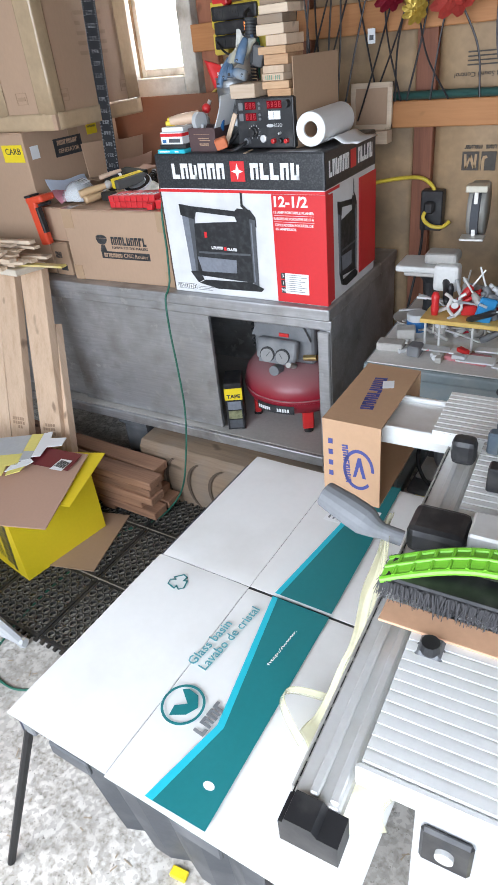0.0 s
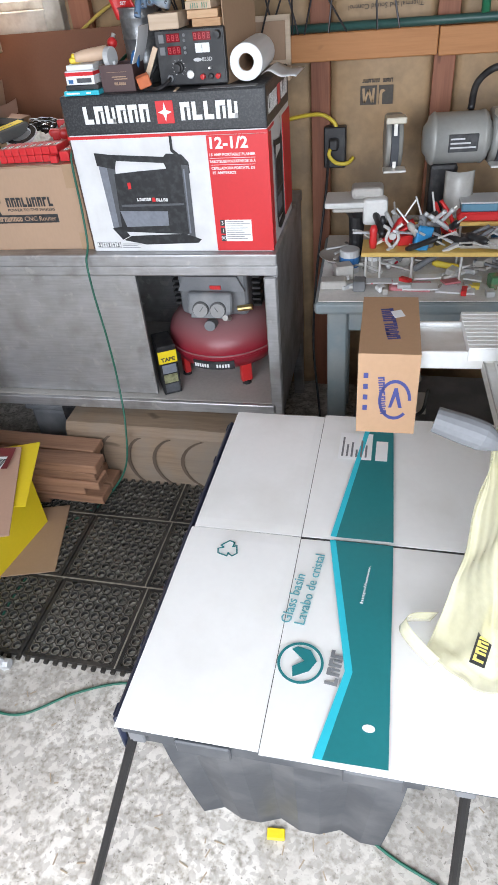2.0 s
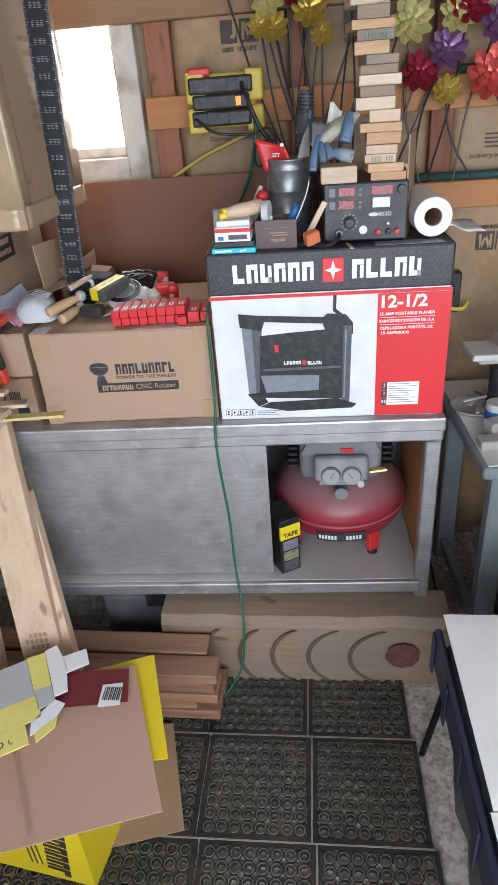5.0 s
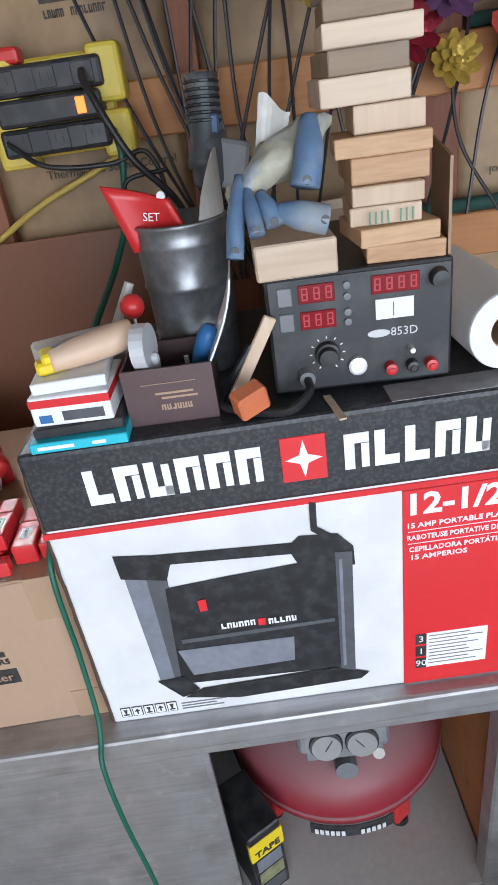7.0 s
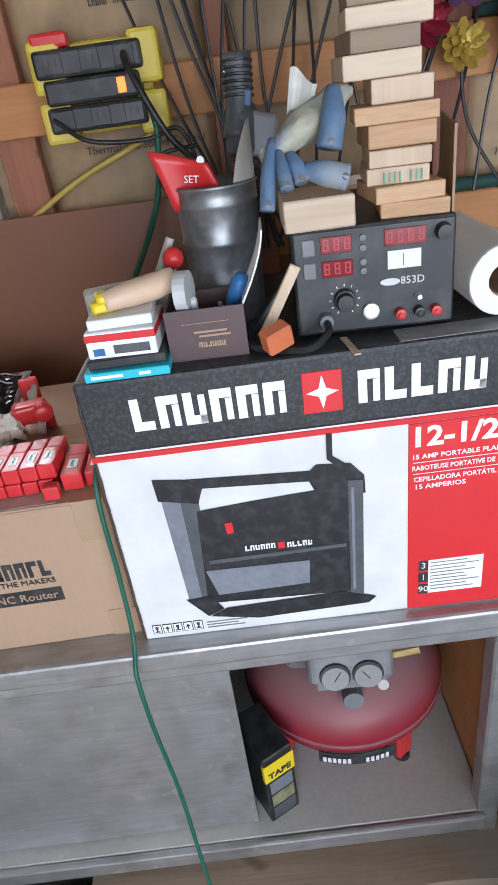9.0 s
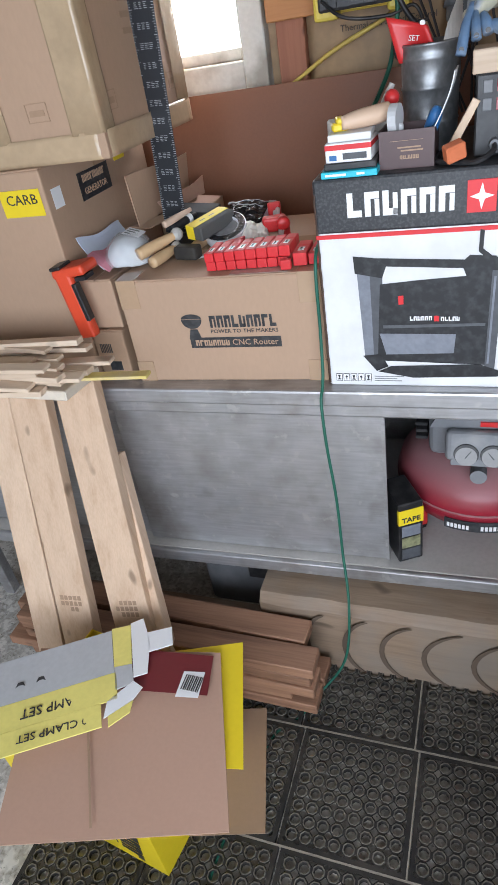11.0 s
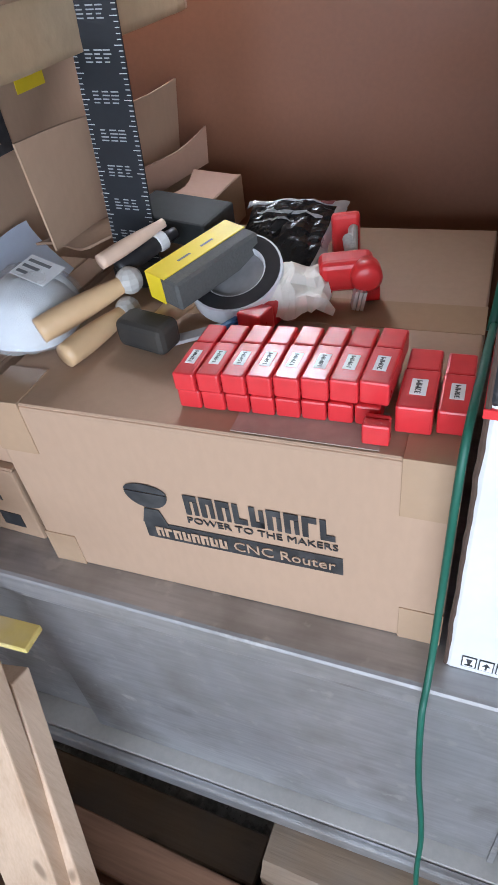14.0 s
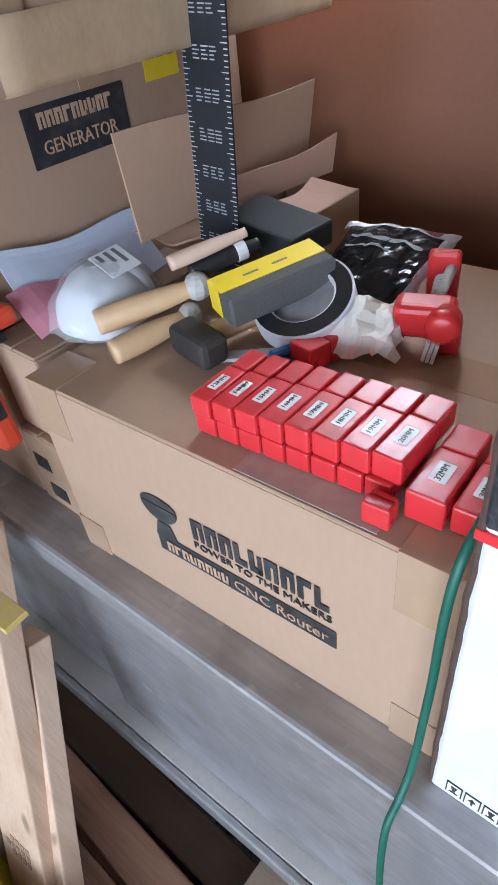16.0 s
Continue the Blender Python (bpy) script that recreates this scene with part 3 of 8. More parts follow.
for k in range(9):
    box(tx, 0.455, 0.455 + rng.uniform(0.05, 0.075), -0.0032, -0.0028, 0.094 - k * 0.0066, 0.0955 - k * 0.0066)
part("small_print", tx, GREYP, pl)
# picture of the machine: flat shapes in print
PIC = mat("printed_dark_grey", (0.011, 0.012, 0.014), 0.5, var=0.35, scale=40, bump=0.02, stain=(0.06, 0.063, 0.068), amount=0.45, sscale=55)
PICG = mat("printed_mid_grey", (0.085, 0.09, 0.10), 0.5, var=0.3, scale=30, bump=0.02)
PICB = mat("printed_blue_grey", (0.20, 0.215, 0.25), 0.5, var=0.25, scale=24, bump=0.02)


def printed(name, pts, m, out, parent=pl):
    part(name, prism(BM(), pts, 0.0004, upright(0, -out, 0)), m, parent)


def planer_picture(fx):
    """The printed planer, each shape laid on by fx(x, z)."""
    for name, pts, m, out in (
        ("print_side", [(0.076, 0.27), (0.128, 0.262), (0.118, 0.07), (0.084, 0.078)], PICB, 0.0008),
        ("print_side_shade", [(0.102, 0.262), (0.128, 0.262), (0.119, 0.07), (0.104, 0.073)], PICG, 0.0010),
        ("print_body", [(0.122, 0.241), (0.20, 0.247), (0.288, 0.252), (0.34, 0.27), (0.352, 0.262), (0.344, 0.056), (0.112, 0.066)], PIC, 0.0012),
        ("print_bed", [(0.118, 0.131), (0.274, 0.128), (0.271, 0.084), (0.131, 0.081)], PICB, 0.0018),
        ("print_rail", [(0.082, 0.298), (0.285, 0.285), (0.283, 0.268), (0.107, 0.28)], PIC, 0.0010),
        ("print_cap", [(0.070, 0.302), (0.110, 0.297), (0.136, 0.279), (0.127, 0.254), (0.072, 0.266)], PIC, 0.0016),
        ("print_cap", [(0.279, 0.279), (0.295, 0.294), (0.342, 0.29), (0.360, 0.268), (0.361, 0.238), (0.295, 0.24)], PIC, 0.0016),
        ("print_post", [(0.337, 0.262), (0.358, 0.26), (0.353, 0.044), (0.333, 0.046)], PICG, 0.0020),
        ("print_crank", [(0.311, 0.342), (0.319, 0.340), (0.318, 0.305), (0.338, 0.288), (0.332, 0.280), (0.310, 0.30)], PIC, 0.0019),
        ("print_glint", [(0.341, 0.25), (0.345, 0.25), (0.341, 0.06), (0.337, 0.06)], PICB, 0.0024),
        ("print_ledge", [(0.126, 0.150), (0.330, 0.152), (0.330, 0.146), (0.126, 0.143)], PICG, 0.0019),
        ("print_foot", [(0.080, 0.078), (0.118, 0.082), (0.135, 0.052), (0.109, 0.040)], PIC, 0.0022),
        ("print_tray", [(0.140, 0.052), (0.323, 0.058), (0.372, 0.040), (0.360, 0.029), (0.187, 0.024), (0.112, 0.039)], PIC, 0.0023),
    ):
        fx(name, pts, m, out)


planer_picture(lambda name, pts, m, out: printed(name, pts, m, out))
part("print_badge", blocks(BM(), 6, 0.046, 0.0095, 0.0004, upright(0.204, -0.0026, 0.165), 2), WHITE, pl, "small white printed blocks")
part("print_badge", blocks(BM(), 5, 0.038, 0.0095, 0.0004, upright(0.262, -0.0026, 0.163), 5), WHITE, pl, "small white printed blocks")
printed("print_badge_mark", [(0.230, 0.170), (0.240, 0.170), (0.240, 0.158), (0.230, 0.158)], REDP, 0.0026)
printed("print_switch", [(0.158, 0.215), (0.169, 0.216), (0.169, 0.197), (0.159, 0.196)], REDP, 0.0026)
# row of fine print by the handling symbols, and the worn left corner
for k in range(3):
    part("fine_print", one(0.103, 0.103 + (0.065, 0.05, 0.06)[k], -0.001, -0.0003, 0.0245 - 0.0055 * k, 0.0262 - 0.0055 * k), GREYP, pl)
noise.seed_set(41)
part("worn_corner", tube(BM(), [(0.001 + 0.0018 * noise.noise(Vector((0, k * 0.9, 3))), 0.001, 0.008 + 0.0182 * k) for k in range(24)], lambda u: 0.0022 + 0.0012 * abs(noise.noise(Vector((u * 30, 1, 2)))), 6, 2), mat("torn_card_edge", (0.085, 0.05, 0.035), 0.8, var=0.4, scale=60, bump=0.3), pl, "torn brown cardboard corner")


part("paper_scrap", one(0.412, 0.572, 0.004, 0.046, PH + 0.0016, PH + 0.0022), mat("worn_grey_label", (0.34, 0.34, 0.35), 0.5, var=0.3, scale=40, bump=0.1), pl, "worn grey paper label")


def side_print(name, pts, m, out):
    q = [(0.045 + 0.52 * x, z) for x, z in pts]
    part(name, prism(BM(), q, 0.0004, sidem @ Matrix.Translation((0, 0, out - 0.0018))), m, pl)


planer_picture(side_print)
for k in range(5):
    sq = part("handling_symbol", one(0.016 + k * 0.0165, 0.0305 + k * 0.0165, -0.001, -0.0003, 0.013, 0.032), INK, pl, "printed handling symbol")
    part("symbol_field", one(0.0172 + k * 0.0165, 0.0293 + k * 0.0165, -0.0014, -0.0011, 0.0142, 0.0308), WHITE, sq)
    glyph = ([(-0.004, -0.006), (0.004, -0.006), (0.004, -0.004), (0.001, -0.003), (0.003, 0.006), (-0.003, 0.006), (-0.001, -0.003), (-0.004, -0.004)], [(-0.004, 0.0), (0.0, 0.006), (0.004, 0.0), (0.001, 0.0), (0.001, -0.006), (-0.001, -0.006), (-0.001, 0.0)])[k % 2]
    part("symbol_glyph", prism(BM(), glyph, 0.0003, upright(0.02325 + k * 0.0165, -0.0015, 0.0225)), INK, sq)

# big cartons stacked in the corner
gb, hx, hy, h = carton("generator_carton", "large brown cardboard generator carton with a black label", -1.25, -0.63, 0.022, 0.54, TZ, 1.432, CARD, "x")
R = hx + 0.001
sm = Matrix.Translation((R, 0, 0)) @ pose(0, 0, 0, 90, 0, 90)
part("black_label", box(BM(), -0.116, 0.035, 0.416, 0.481, 0, 0.0008, sm), INK, gb, "black printed label")
part("lettering", blocks(BM(), 9, 0.112, 0.017, 0.0006, sm @ Matrix.Translation((-0.042, 0.465, 0.0008)), 3), CARD, gb)
part("lettering", lettering("GENERATOR", 0.022, sm @ Matrix.Translation((-0.042, 0.435, 0.0012)), width=0.112), CARD, gb)
part("paper_label", box(BM(), -0.235, -0.195, 0.43, 0.475, 0, 0.0008, sm @ pose(0, 0, 0, 0, 0, 0)), WHITE, gb, "small white label")
part("yellow_label", box(BM(), 0.075, 0.135, 0.47, 0.521, 0, 0.0008, sm), YELLOW, gb, "yellow printed label")
part("lettering", lettering("APPROVED", 0.011, sm @ Matrix.Translation((0.105, 0.497, 0.0012)), width=0.05), INK, gb)
fm = Matrix.Translation((0, -hy - 0.001, 0)) @ pose(0, 0, 0, 90, 0, 0)
part("yellow_label", box(BM(), hx - 0.125, hx - 0.012, 0.425, 0.485, 0, 0.0008, fm), YELLOW, gb, "yellow printed label")
part("lettering", lettering("CARB", 0.032, fm @ Matrix.Translation((hx - 0.066, 0.462, 0.0012)), width=0.085), INK, gb)
ub, hx, hy, h = carton("wrapped_carton", "tall brown cardboard saw carton bound with clear tape", -1.12, -0.45, 0.042, 0.512, 1.432, 2.16, CARD, "y")
sm = Matrix.Translation((hx + 0.001, 0, 0)) @ pose(0, 0, 0, 90, 0, 90)
fm = Matrix.Translation((0, -hy - 0.001, 0)) @ pose(0, 0, 0, 90, 0, 0)
rng = random.Random(5)
for k, (w, wd) in enumerate((('10" SLIDING', 0.13), ("MITER SAW", 0.10))):
    part("lettering", lettering(w, 0.017, sm @ Matrix.Translation((0.02, 0.42 - 0.03 * k, 0)), width=wd), CARDD, ub)
tx = BM()
for k in range(5):
    for q in range(2):
        a = -0.05 + 0.10 * q
        box(tx, a, a + rng.uniform(0.025, 0.05), 0.215 + 0.03 * k, 0.227 + 0.03 * k, 0, 0.0006, sm)
part("small_print", tx, CARDD, ub, "rows of faint dark print")
for (mm, a) in ((sm, -0.205), (sm, 0.13), (fm, 0.16)):
    fr = BM()
    for dx0, dx1, dz0, dz1 in ((0, 0.055, 0, 0.002), (0, 0.055, 0.036, 0.038), (0, 0.002, 0, 0.038), (0.053, 0.055, 0, 0.038), (0.008, 0.046, 0.012, 0.024)):
        box(fr, a + dx0, a + dx1, 0.085 + dz0, 0.085 + dz1, 0, 0.0006, mm)
    part("printed_mark", fr, CARDD, ub, "faint printed frame")
wrap = mat("shiny_clear_wrap", (0.46, 0.335, 0.21), 0.1, var=0.12, scale=14, fine=60, bump=0.5)


def strapped(u0, u1, z0, z1, seed):
    noise.seed_set(seed)

    def f(u, v):
        a = u0 + (u1 - u0) * u
        z = z0 + (z1 - z0) * v
        w = 0.003 + 0.004 * abs(noise.noise(Vector((a * 22, z * 30, seed))))
        if a < 0:
            return Vector((hx + a, -hy - w, z))
        return Vector((hx + w, -hy + a, z))
    return sheet(BM(), f, 34, 6, 0.0006)


part("clear_tape_band", strapped(-0.5, 0.465, 0.0, 0.055, 2), wrap, ub, "wrinkled glossy clear tape", smooth=True)
part("clear_tape_band", strapped(-0.075, 0.05, 0.05, 0.72, 5), wrap, ub, "wrinkled glossy clear tape", smooth=True)
part("clear_tape_band", strapped(0.395, 0.466, 0.05, 0.72, 6), wrap, ub, "wrinkled glossy clear tape", smooth=True)
part("clear_tape_band", strapped(-0.30, -0.235, 0.05, 0.72, 7), wrap, ub, "wrinkled glossy clear tape", smooth=True)
part("bottom_tray", one(-hx - 0.004, hx + 0.003, -hy - 0.003, hy + 0.003, 0.0, 0.052, r=0.002), CARD, ub)

# small cartons squeezed between
carton("small_carton", "small plain brown cardboard carton", -0.622, -0.528, 0.03, 0.33, 1.04, 1.168, CARD, "y", False)
sc, hx, hy, h = carton("small_carton", "small brown cardboard carton with printed barcode", -0.622, -0.532, 0.02, 0.33, TZ, 1.039, CARDD, "y", False)
bc = BM()
for k in range(7):
    box(bc, -0.03 + 0.005 * k, -0.0275 + 0.005 * k, -hy - 0.0012, -hy, 0.07, 0.095)
part("barcode", bc, INK, sc)
part("printed_square", one(-0.015, 0.02, -hy - 0.0012, -hy, 0.02, 0.045), INK, sc)

# ---- big white sheet of cardboard on a plank table over a grey tote ----
LZ = 0.594
LX0, LX1, LY0, LY1 = 0.548, 1.262, -1.372, -0.415
wt = thing("flattened_carton", "flattened white basin carton lying as a table cover", "cardboard", (0.9, -0.9, LZ - 0.006))
SE = -0.882
QX = 0.806
for (a, b, c, d) in ((LX0, QX, LY0, SE), (QX + 0.0015, LX1, LY0 - 0.004, SE - 0.004), (LX0 + 0.006, QX, SE + 0.003, LY1), (QX + 0.0015, LX1, SE + 0.004, LY1 + 0.01)):
    noise.seed_set(11)

    def f(u, v, a=a, b=b, c=c, d=d):
        x, y = a + (b - a) * u, c + (d - c) * v
        return Vector((x, y, LZ - 0.0035 + 0.0022 * noise.noise(Vector((x * 5, y * 5, 1.3))) - 0.0012 * (u in (0, 1)) - 0.0012 * (v in (0, 1))))
    part("panel", sheet(BM(), f, 12, 16, 0.003), WCARD, wt, "creased white cardboard panel", at_world=True)


def on_lid(name, pts, m, up, label=""):
    part(name, prism(BM(), pts, 0.0005, Matrix.Translation((0, 0, LZ + up))), m, wt, label, at_world=True)


BAND = [(0.912, LY0 + 0.002), (1.018, LY0 + 0.004), (1.010, SE), (0.995, LY1 + 0.012), (0.944, LY1 + 0.012), (0.885, SE), (0.948, -1.205)]
on_lid("teal_band", [BAND[0], BAND[1], (1.010, SE - 0.005), (0.885, SE - 0.005), BAND[6]], TEAL, 0.0012, "teal printed band")
on_lid("teal_band", [(1.010, SE + 0.006), BAND[3], BAND[4], (0.885, SE + 0.006)], TEAL, 0.0012, "teal printed band")
on_lid("cyan_edge", [(0.912, LY0 + 0.002), (0.948, -1.205), (0.885, SE - 0.005), (0.872, SE - 0.005), (0.934, -1.205), (0.896, LY0 + 0.002)], CYAN, 0.0016)
on_lid("cyan_edge", [(0.885, SE + 0.006), (0.944, LY1 + 0.012), (0.932, LY1 + 0.012), (0.872, SE + 0.006)], CYAN, 0.0016)
turn = pose(0, 0, 0, 0, 0, 84)
PALETEAL = mat("pale_teal_print", (0.10, 0.33, 0.37), 0.45, var=0.08, bump=0.02)
for w, x, y, sz, wd in (("Glass basin", 0.817, -1.055, 0.030, 0.125), ("Lavabo de cristal", 0.848, -1.025, 0.030, 0.185)):
    part("lettering", lettering(w, sz, Matrix.Translation((x, y, LZ + 0.0014)) @ turn, width=wd), PALETEAL, wt, at_world=True)
part("lettering", lettering("http://www.", 0.009, Matrix.Translation((0.958, -1.0, LZ + 0.0024)) @ turn, width=0.1), WHITE, wt, at_world=True)
ring = BM()
for k in range(36):
    a, b = 2 * math.pi * k / 36, 2 * math.pi * (k + 1) / 36
    prism(ring, [(0.043 * math.cos(a), 0.043 * math.sin(a)), (0.043 * math.cos(b), 0.043 * math.sin(b)), (0.038 * math.cos(b), 0.038 * math.sin(b)), (0.038 * math.cos(a), 0.038 * math.sin(a))], 0.0005, Matrix.Translation((0.852, -1.2, LZ + 0.0013)))
prism(ring, [(-0.032, 0.005), (-0.012, -0.02), (0.012, -0.028), (0.031, -0.01), (0.031, 0.015), (0.022, 0.024), (0.006, -0.006), (-0.012, 0.012)], 0.0005, Matrix.Translation((0.852, -1.2, LZ + 0.0013)) @ pose(0, 0, 0, 0, 0, 80))
part("printed_logo", ring, TEAL, wt, "round teal printed mark", at_world=True)
part("lettering", blocks(BM(), 4, 0.075, 0.024, 0.0005, Matrix.Translation((0.915, -1.2, LZ + 0.0014)) @ turn, 6), GREYP, wt, at_world=True)
rec = BM()
for k in range(3):
    m = Matrix.Translation((0.652, -0.945, LZ + 0.0014)) @ pose(0, 0, 0, 0, 0, 120 * k + 15)
    for q in ([(-0.018, 0.014), (0.004, 0.026), (0.006, 0.0235), (-0.016, 0.0115)], [(0.004, 0.026), (0.017, 0.018), (0.0155, 0.0155), (0.004, 0.0228)], [(0.017, 0.019), (0.013, 0.006), (0.010, 0.0075), (0.0145, 0.019)], [(-0.018, 0.014), (-0.010, 0.004), (-0.0075, 0.0058), (-0.0155, 0.0152)]):
        prism(rec, q, 0.0005, m)
part("recycling_sign", rec, TEAL, wt, "printed recycling arrows", at_world=True)
lab = part("paper_label", one(0.86, 0.945, -0.60, -0.49, LZ + 0.0012, LZ + 0.0018), WHITE, wt, at_world=True)
tx = BM()
for k in range(6):
    box(tx, 0.868 + 0.012 * k, 0.873 + 0.012 * k, -0.59, -0.59 + (0.08, 0.05, 0.06, 0.03, 0.07, 0.05)[k], LZ + 0.0018, LZ + 0.0022)
part("small_print", tx, GREYP, wt, at_world=True)
part("paper_label", one(0.955, 0.985, -0.60, -0.52, LZ + 0.0019, LZ + 0.0025, pose(0, 0, 0, 0, 0, 0)), WHITE, wt, at_world=True)
part("crest_print", prism(BM(), [(0.011 * math.cos(2 * math.pi * k / 14), 0.007 * math.sin(2 * math.pi * k / 14)) for k in range(14)], 0.0005, Matrix.Translation((0.983, -1.305, LZ + 0.0018))), WHITE, wt, at_world=True)

LEGM = mat("matt_black_steel", (0.008, 0.008, 0.009), 0.55, 0.2, var=0.2, bump=0.05)
tbl = thing("folding_table", "dark folding work table with thin black legs", "table", (0.9, -0.92, 0))
part("tabletop", one(LX0 + 0.012, LX1 - 0.02, LY0 + 0.015, LY1 - 0.015, LZ - 0.034, LZ - 0.0068, r=0.004), BLACK, tbl, at_world=True)
for x, y, dx, dy in ((0.575, -1.345, -0.17, -0.12), (1.145, -1.34, 0.02, -0.10), (0.60, -0.45, -0.05, 0.08), (1.20, -0.45, 0.05, 0.08)):
    part("leg", tube(BM(), [(x, y, LZ - 0.036), (x + dx, y + dy, 0.0)], 0.0095, 8, 1), LEGM, tbl, at_world=True)
    part("leg_bracket", one(x - 0.016, x + 0.016, y - 0.016, y + 0.016, LZ - 0.075, LZ - 0.033, r=0.003), GREYP, tbl, at_world=True)

tote = thing("storage_tote", "scuffed dark grey plastic storage tote on the floor", "tote", (0.82, -0.9, 0))


def tote_wall():
    """Ribbed tapered tub with a rim."""
    bm = BM()
    prof = []
    n = 9
    for side in range(4):
        for k in range(n):
            u = k / n
            rib = 0.018 if (k % 3) == 1 else 0.0
            prof.append((side, u, rib))
    rings = []
    for z, grow in ((0.0, -0.035), (0.10, -0.025), (0.30, -0.008), (0.44, 0.0), (0.445, 0.022), (0.475, 0.022)):
        ring = []
        for side, u, rib in prof:
            ax, ay = 0.245 + grow, 0.40 + grow
            r = rib if z < 0.442 else 0
            p = ((-ax + 2 * ax * u, -ay + r), (ax - r, -ay + 2 * ay * u), (ax - 2 * ax * u, ay - r), (-ax + r, ay - 2 * ay * u))[side]
            ring.append(bm.verts.new((p[0], p[1], z)))
        rings.append(ring)
    for a, b in zip(rings, rings[1:]):
        for k in range(len(a)):
            bm.faces.new((a[k], a[(k + 1) % len(a)], b[(k + 1) % len(a)], b[k]))
    bm.faces.new(rings[0][::-1])
    bm.faces.new(rings[-1])
    return bm


part("tub", tote_wall(), DGREY, tote, "ribbed dark grey tub")
for x in (-0.115, 0.175):
    part("latch", one(x - 0.05, x + 0.05, -0.472, -0.463, LZ - 0.06, LZ - 0.022, r=0.003), DGREY, tote)
# lid of the tote fills up to the table board
part("lid", one(-0.272, 0.272, -0.425, 0.425, 0.476, LZ - 0.0345, r=0.01), DGREY, tote)
NAVYP = mat("dark_navy_plastic", (0.022, 0.028, 0.055), 0.45, var=0.15, bump=0.06)
part("lid_rim", one(-0.288, -0.273, -0.455, 0.46, 0.47, LZ - 0.02, r=0.006), NAVYP, tote, "dark navy plastic rim")
for k in range(7):
    part("rim_rib", one(-0.294, -0.289, -0.44 + 0.145 * k, -0.415 + 0.145 * k, 0.45, LZ - 0.03, r=0.002), NAVYP, tote)
part("front_rim", one(-0.272, 0.42, -0.462, -0.44, LZ - 0.045, LZ - 0.008, r=0.004), DGREY, tote)


# ---- things on the floor ----
def mat_tile(nx, ny, w, d):
    """A rubber mat tile with a grid of round holes and raised rims."""
    bm = BM()
    edge = 0.011
    px, py = (w - 2 * edge) / nx, (d - 2 * edge) / ny
    h = 0.012
    for i in range(nx):
        for j in range(ny):
            cx, cy = edge + (i + 0.5) * px, edge + (j + 0.5) * py
            sq, hole, rim, low, foot = [], [], [], [], []
            for k in range(8):
                a = math.pi / 4 * k + math.pi / 8
                c, s = math.cos(a), math.sin(a)
                q = 1 / max(abs(c), abs(s))
                sq.append(bm.verts.new((cx + c * q * px / 2, cy + s * q * py / 2, h)))
                rim.append(bm.verts.new((cx + c * 0.0148, cy + s * 0.0148, h + 0.0022)))
                hole.append(bm.verts.new((cx + c * 0.0122, cy + s * 0.0122, h + 0.0018)))
                low.append(bm.verts.new((cx + c * 0.0112, cy + s * 0.0112, 0.0005)))
                foot.append(bm.verts.new((cx + c * 0.0152, cy + s * 0.0152, h)))
            for k in range(8):
                j2 = (k + 1) % 8
                bm.faces.new((sq[k], sq[j2], foot[j2], foot[k]))
                bm.faces.new((foot[k], foot[j2], rim[j2], rim[k])).material_index = 1
                bm.faces.new((rim[k], rim[j2], hole[j2], hole[k])).material_index = 1
                bm.faces.new((hole[k], hole[j2], low[j2], low[k]))
    for a, b, c, e in ((0, w, 0, edge), (0, w, d - edge, d), (0, edge, edge, d - edge), (w - edge, w, edge, d - edge)):
        bm.faces.new([bm.verts.new(p) for p in ((a, c, h), (b, c, h), (b, e, h), (a, e, h))])
    for a, b, c, d2 in ((0, w, 0, 0.0), (0, w, d, d), (0, 0, 0, d), (w, w, 0, d)):
        vs = [bm.verts.new(p) for p in ((a, c, 0), (b, d2, 0), (b, d2, h), (a, c, h))]
        bm.faces.new(vs)
    return bm


SEAMD = mat("pale_dust_in_seams", (0.30, 0.27, 0.22), 0.85, var=0.3, scale=9, bump=0.1)
# Hole rims are paler than the tile: their highlight is put into the colour.
RIMLIT = mat("rubber_rim_highlight", (0.15, 0.135, 0.11), 0.6, var=0.3, scale=7, bump=0.1)
mt = thing("rubber_mat", "black rubber drainage mat with round holes, dusty", "mat", (-0.2, -0.55, 0.0))
tile_me = mesh_of("mat_tile", mat_tile(8, 8, 0.299, 0.299), [RUBBER, RIMLIT])
for y in (-0.637, -0.332):
    part("seam", one(-0.68, 0.54, y - 0.0055, y - 0.0008, 0.001, 0.0134), SEAMD, mt, "dust-filled seam", at_world=True)
for j, y in enumerate((-0.942, -0.637, -0.332)):
    part("seam", one(0.225 + 0.012 * (2 - j) - 0.0055, 0.225 + 0.012 * (2 - j) - 0.0015, y, y + 0.298, 0.001, 0.0134), SEAMD, mt, "dust-filled seam", at_world=True)
for i, x in enumerate((-0.69, -0.385, -0.08, 0.225)):
    for j, y in enumerate((-0.942, -0.637, -0.332)):
        t = new("mat_tile", tile_me)
        t.parent = mt
        t.matrix_basis = Matrix.Translation((x + 0.2 + 0.012 * (2 - j), y + 0.55, 0.001))
teeth = BM()
for k in range(40):
    box(teeth, -0.60 + 0.031 * k, -0.588 + 0.031 * k, -0.956, -0.942, 0.001, 0.011)
part("edge_teeth", teeth, RUBBER, mt, "row of joining teeth", at_world=True)

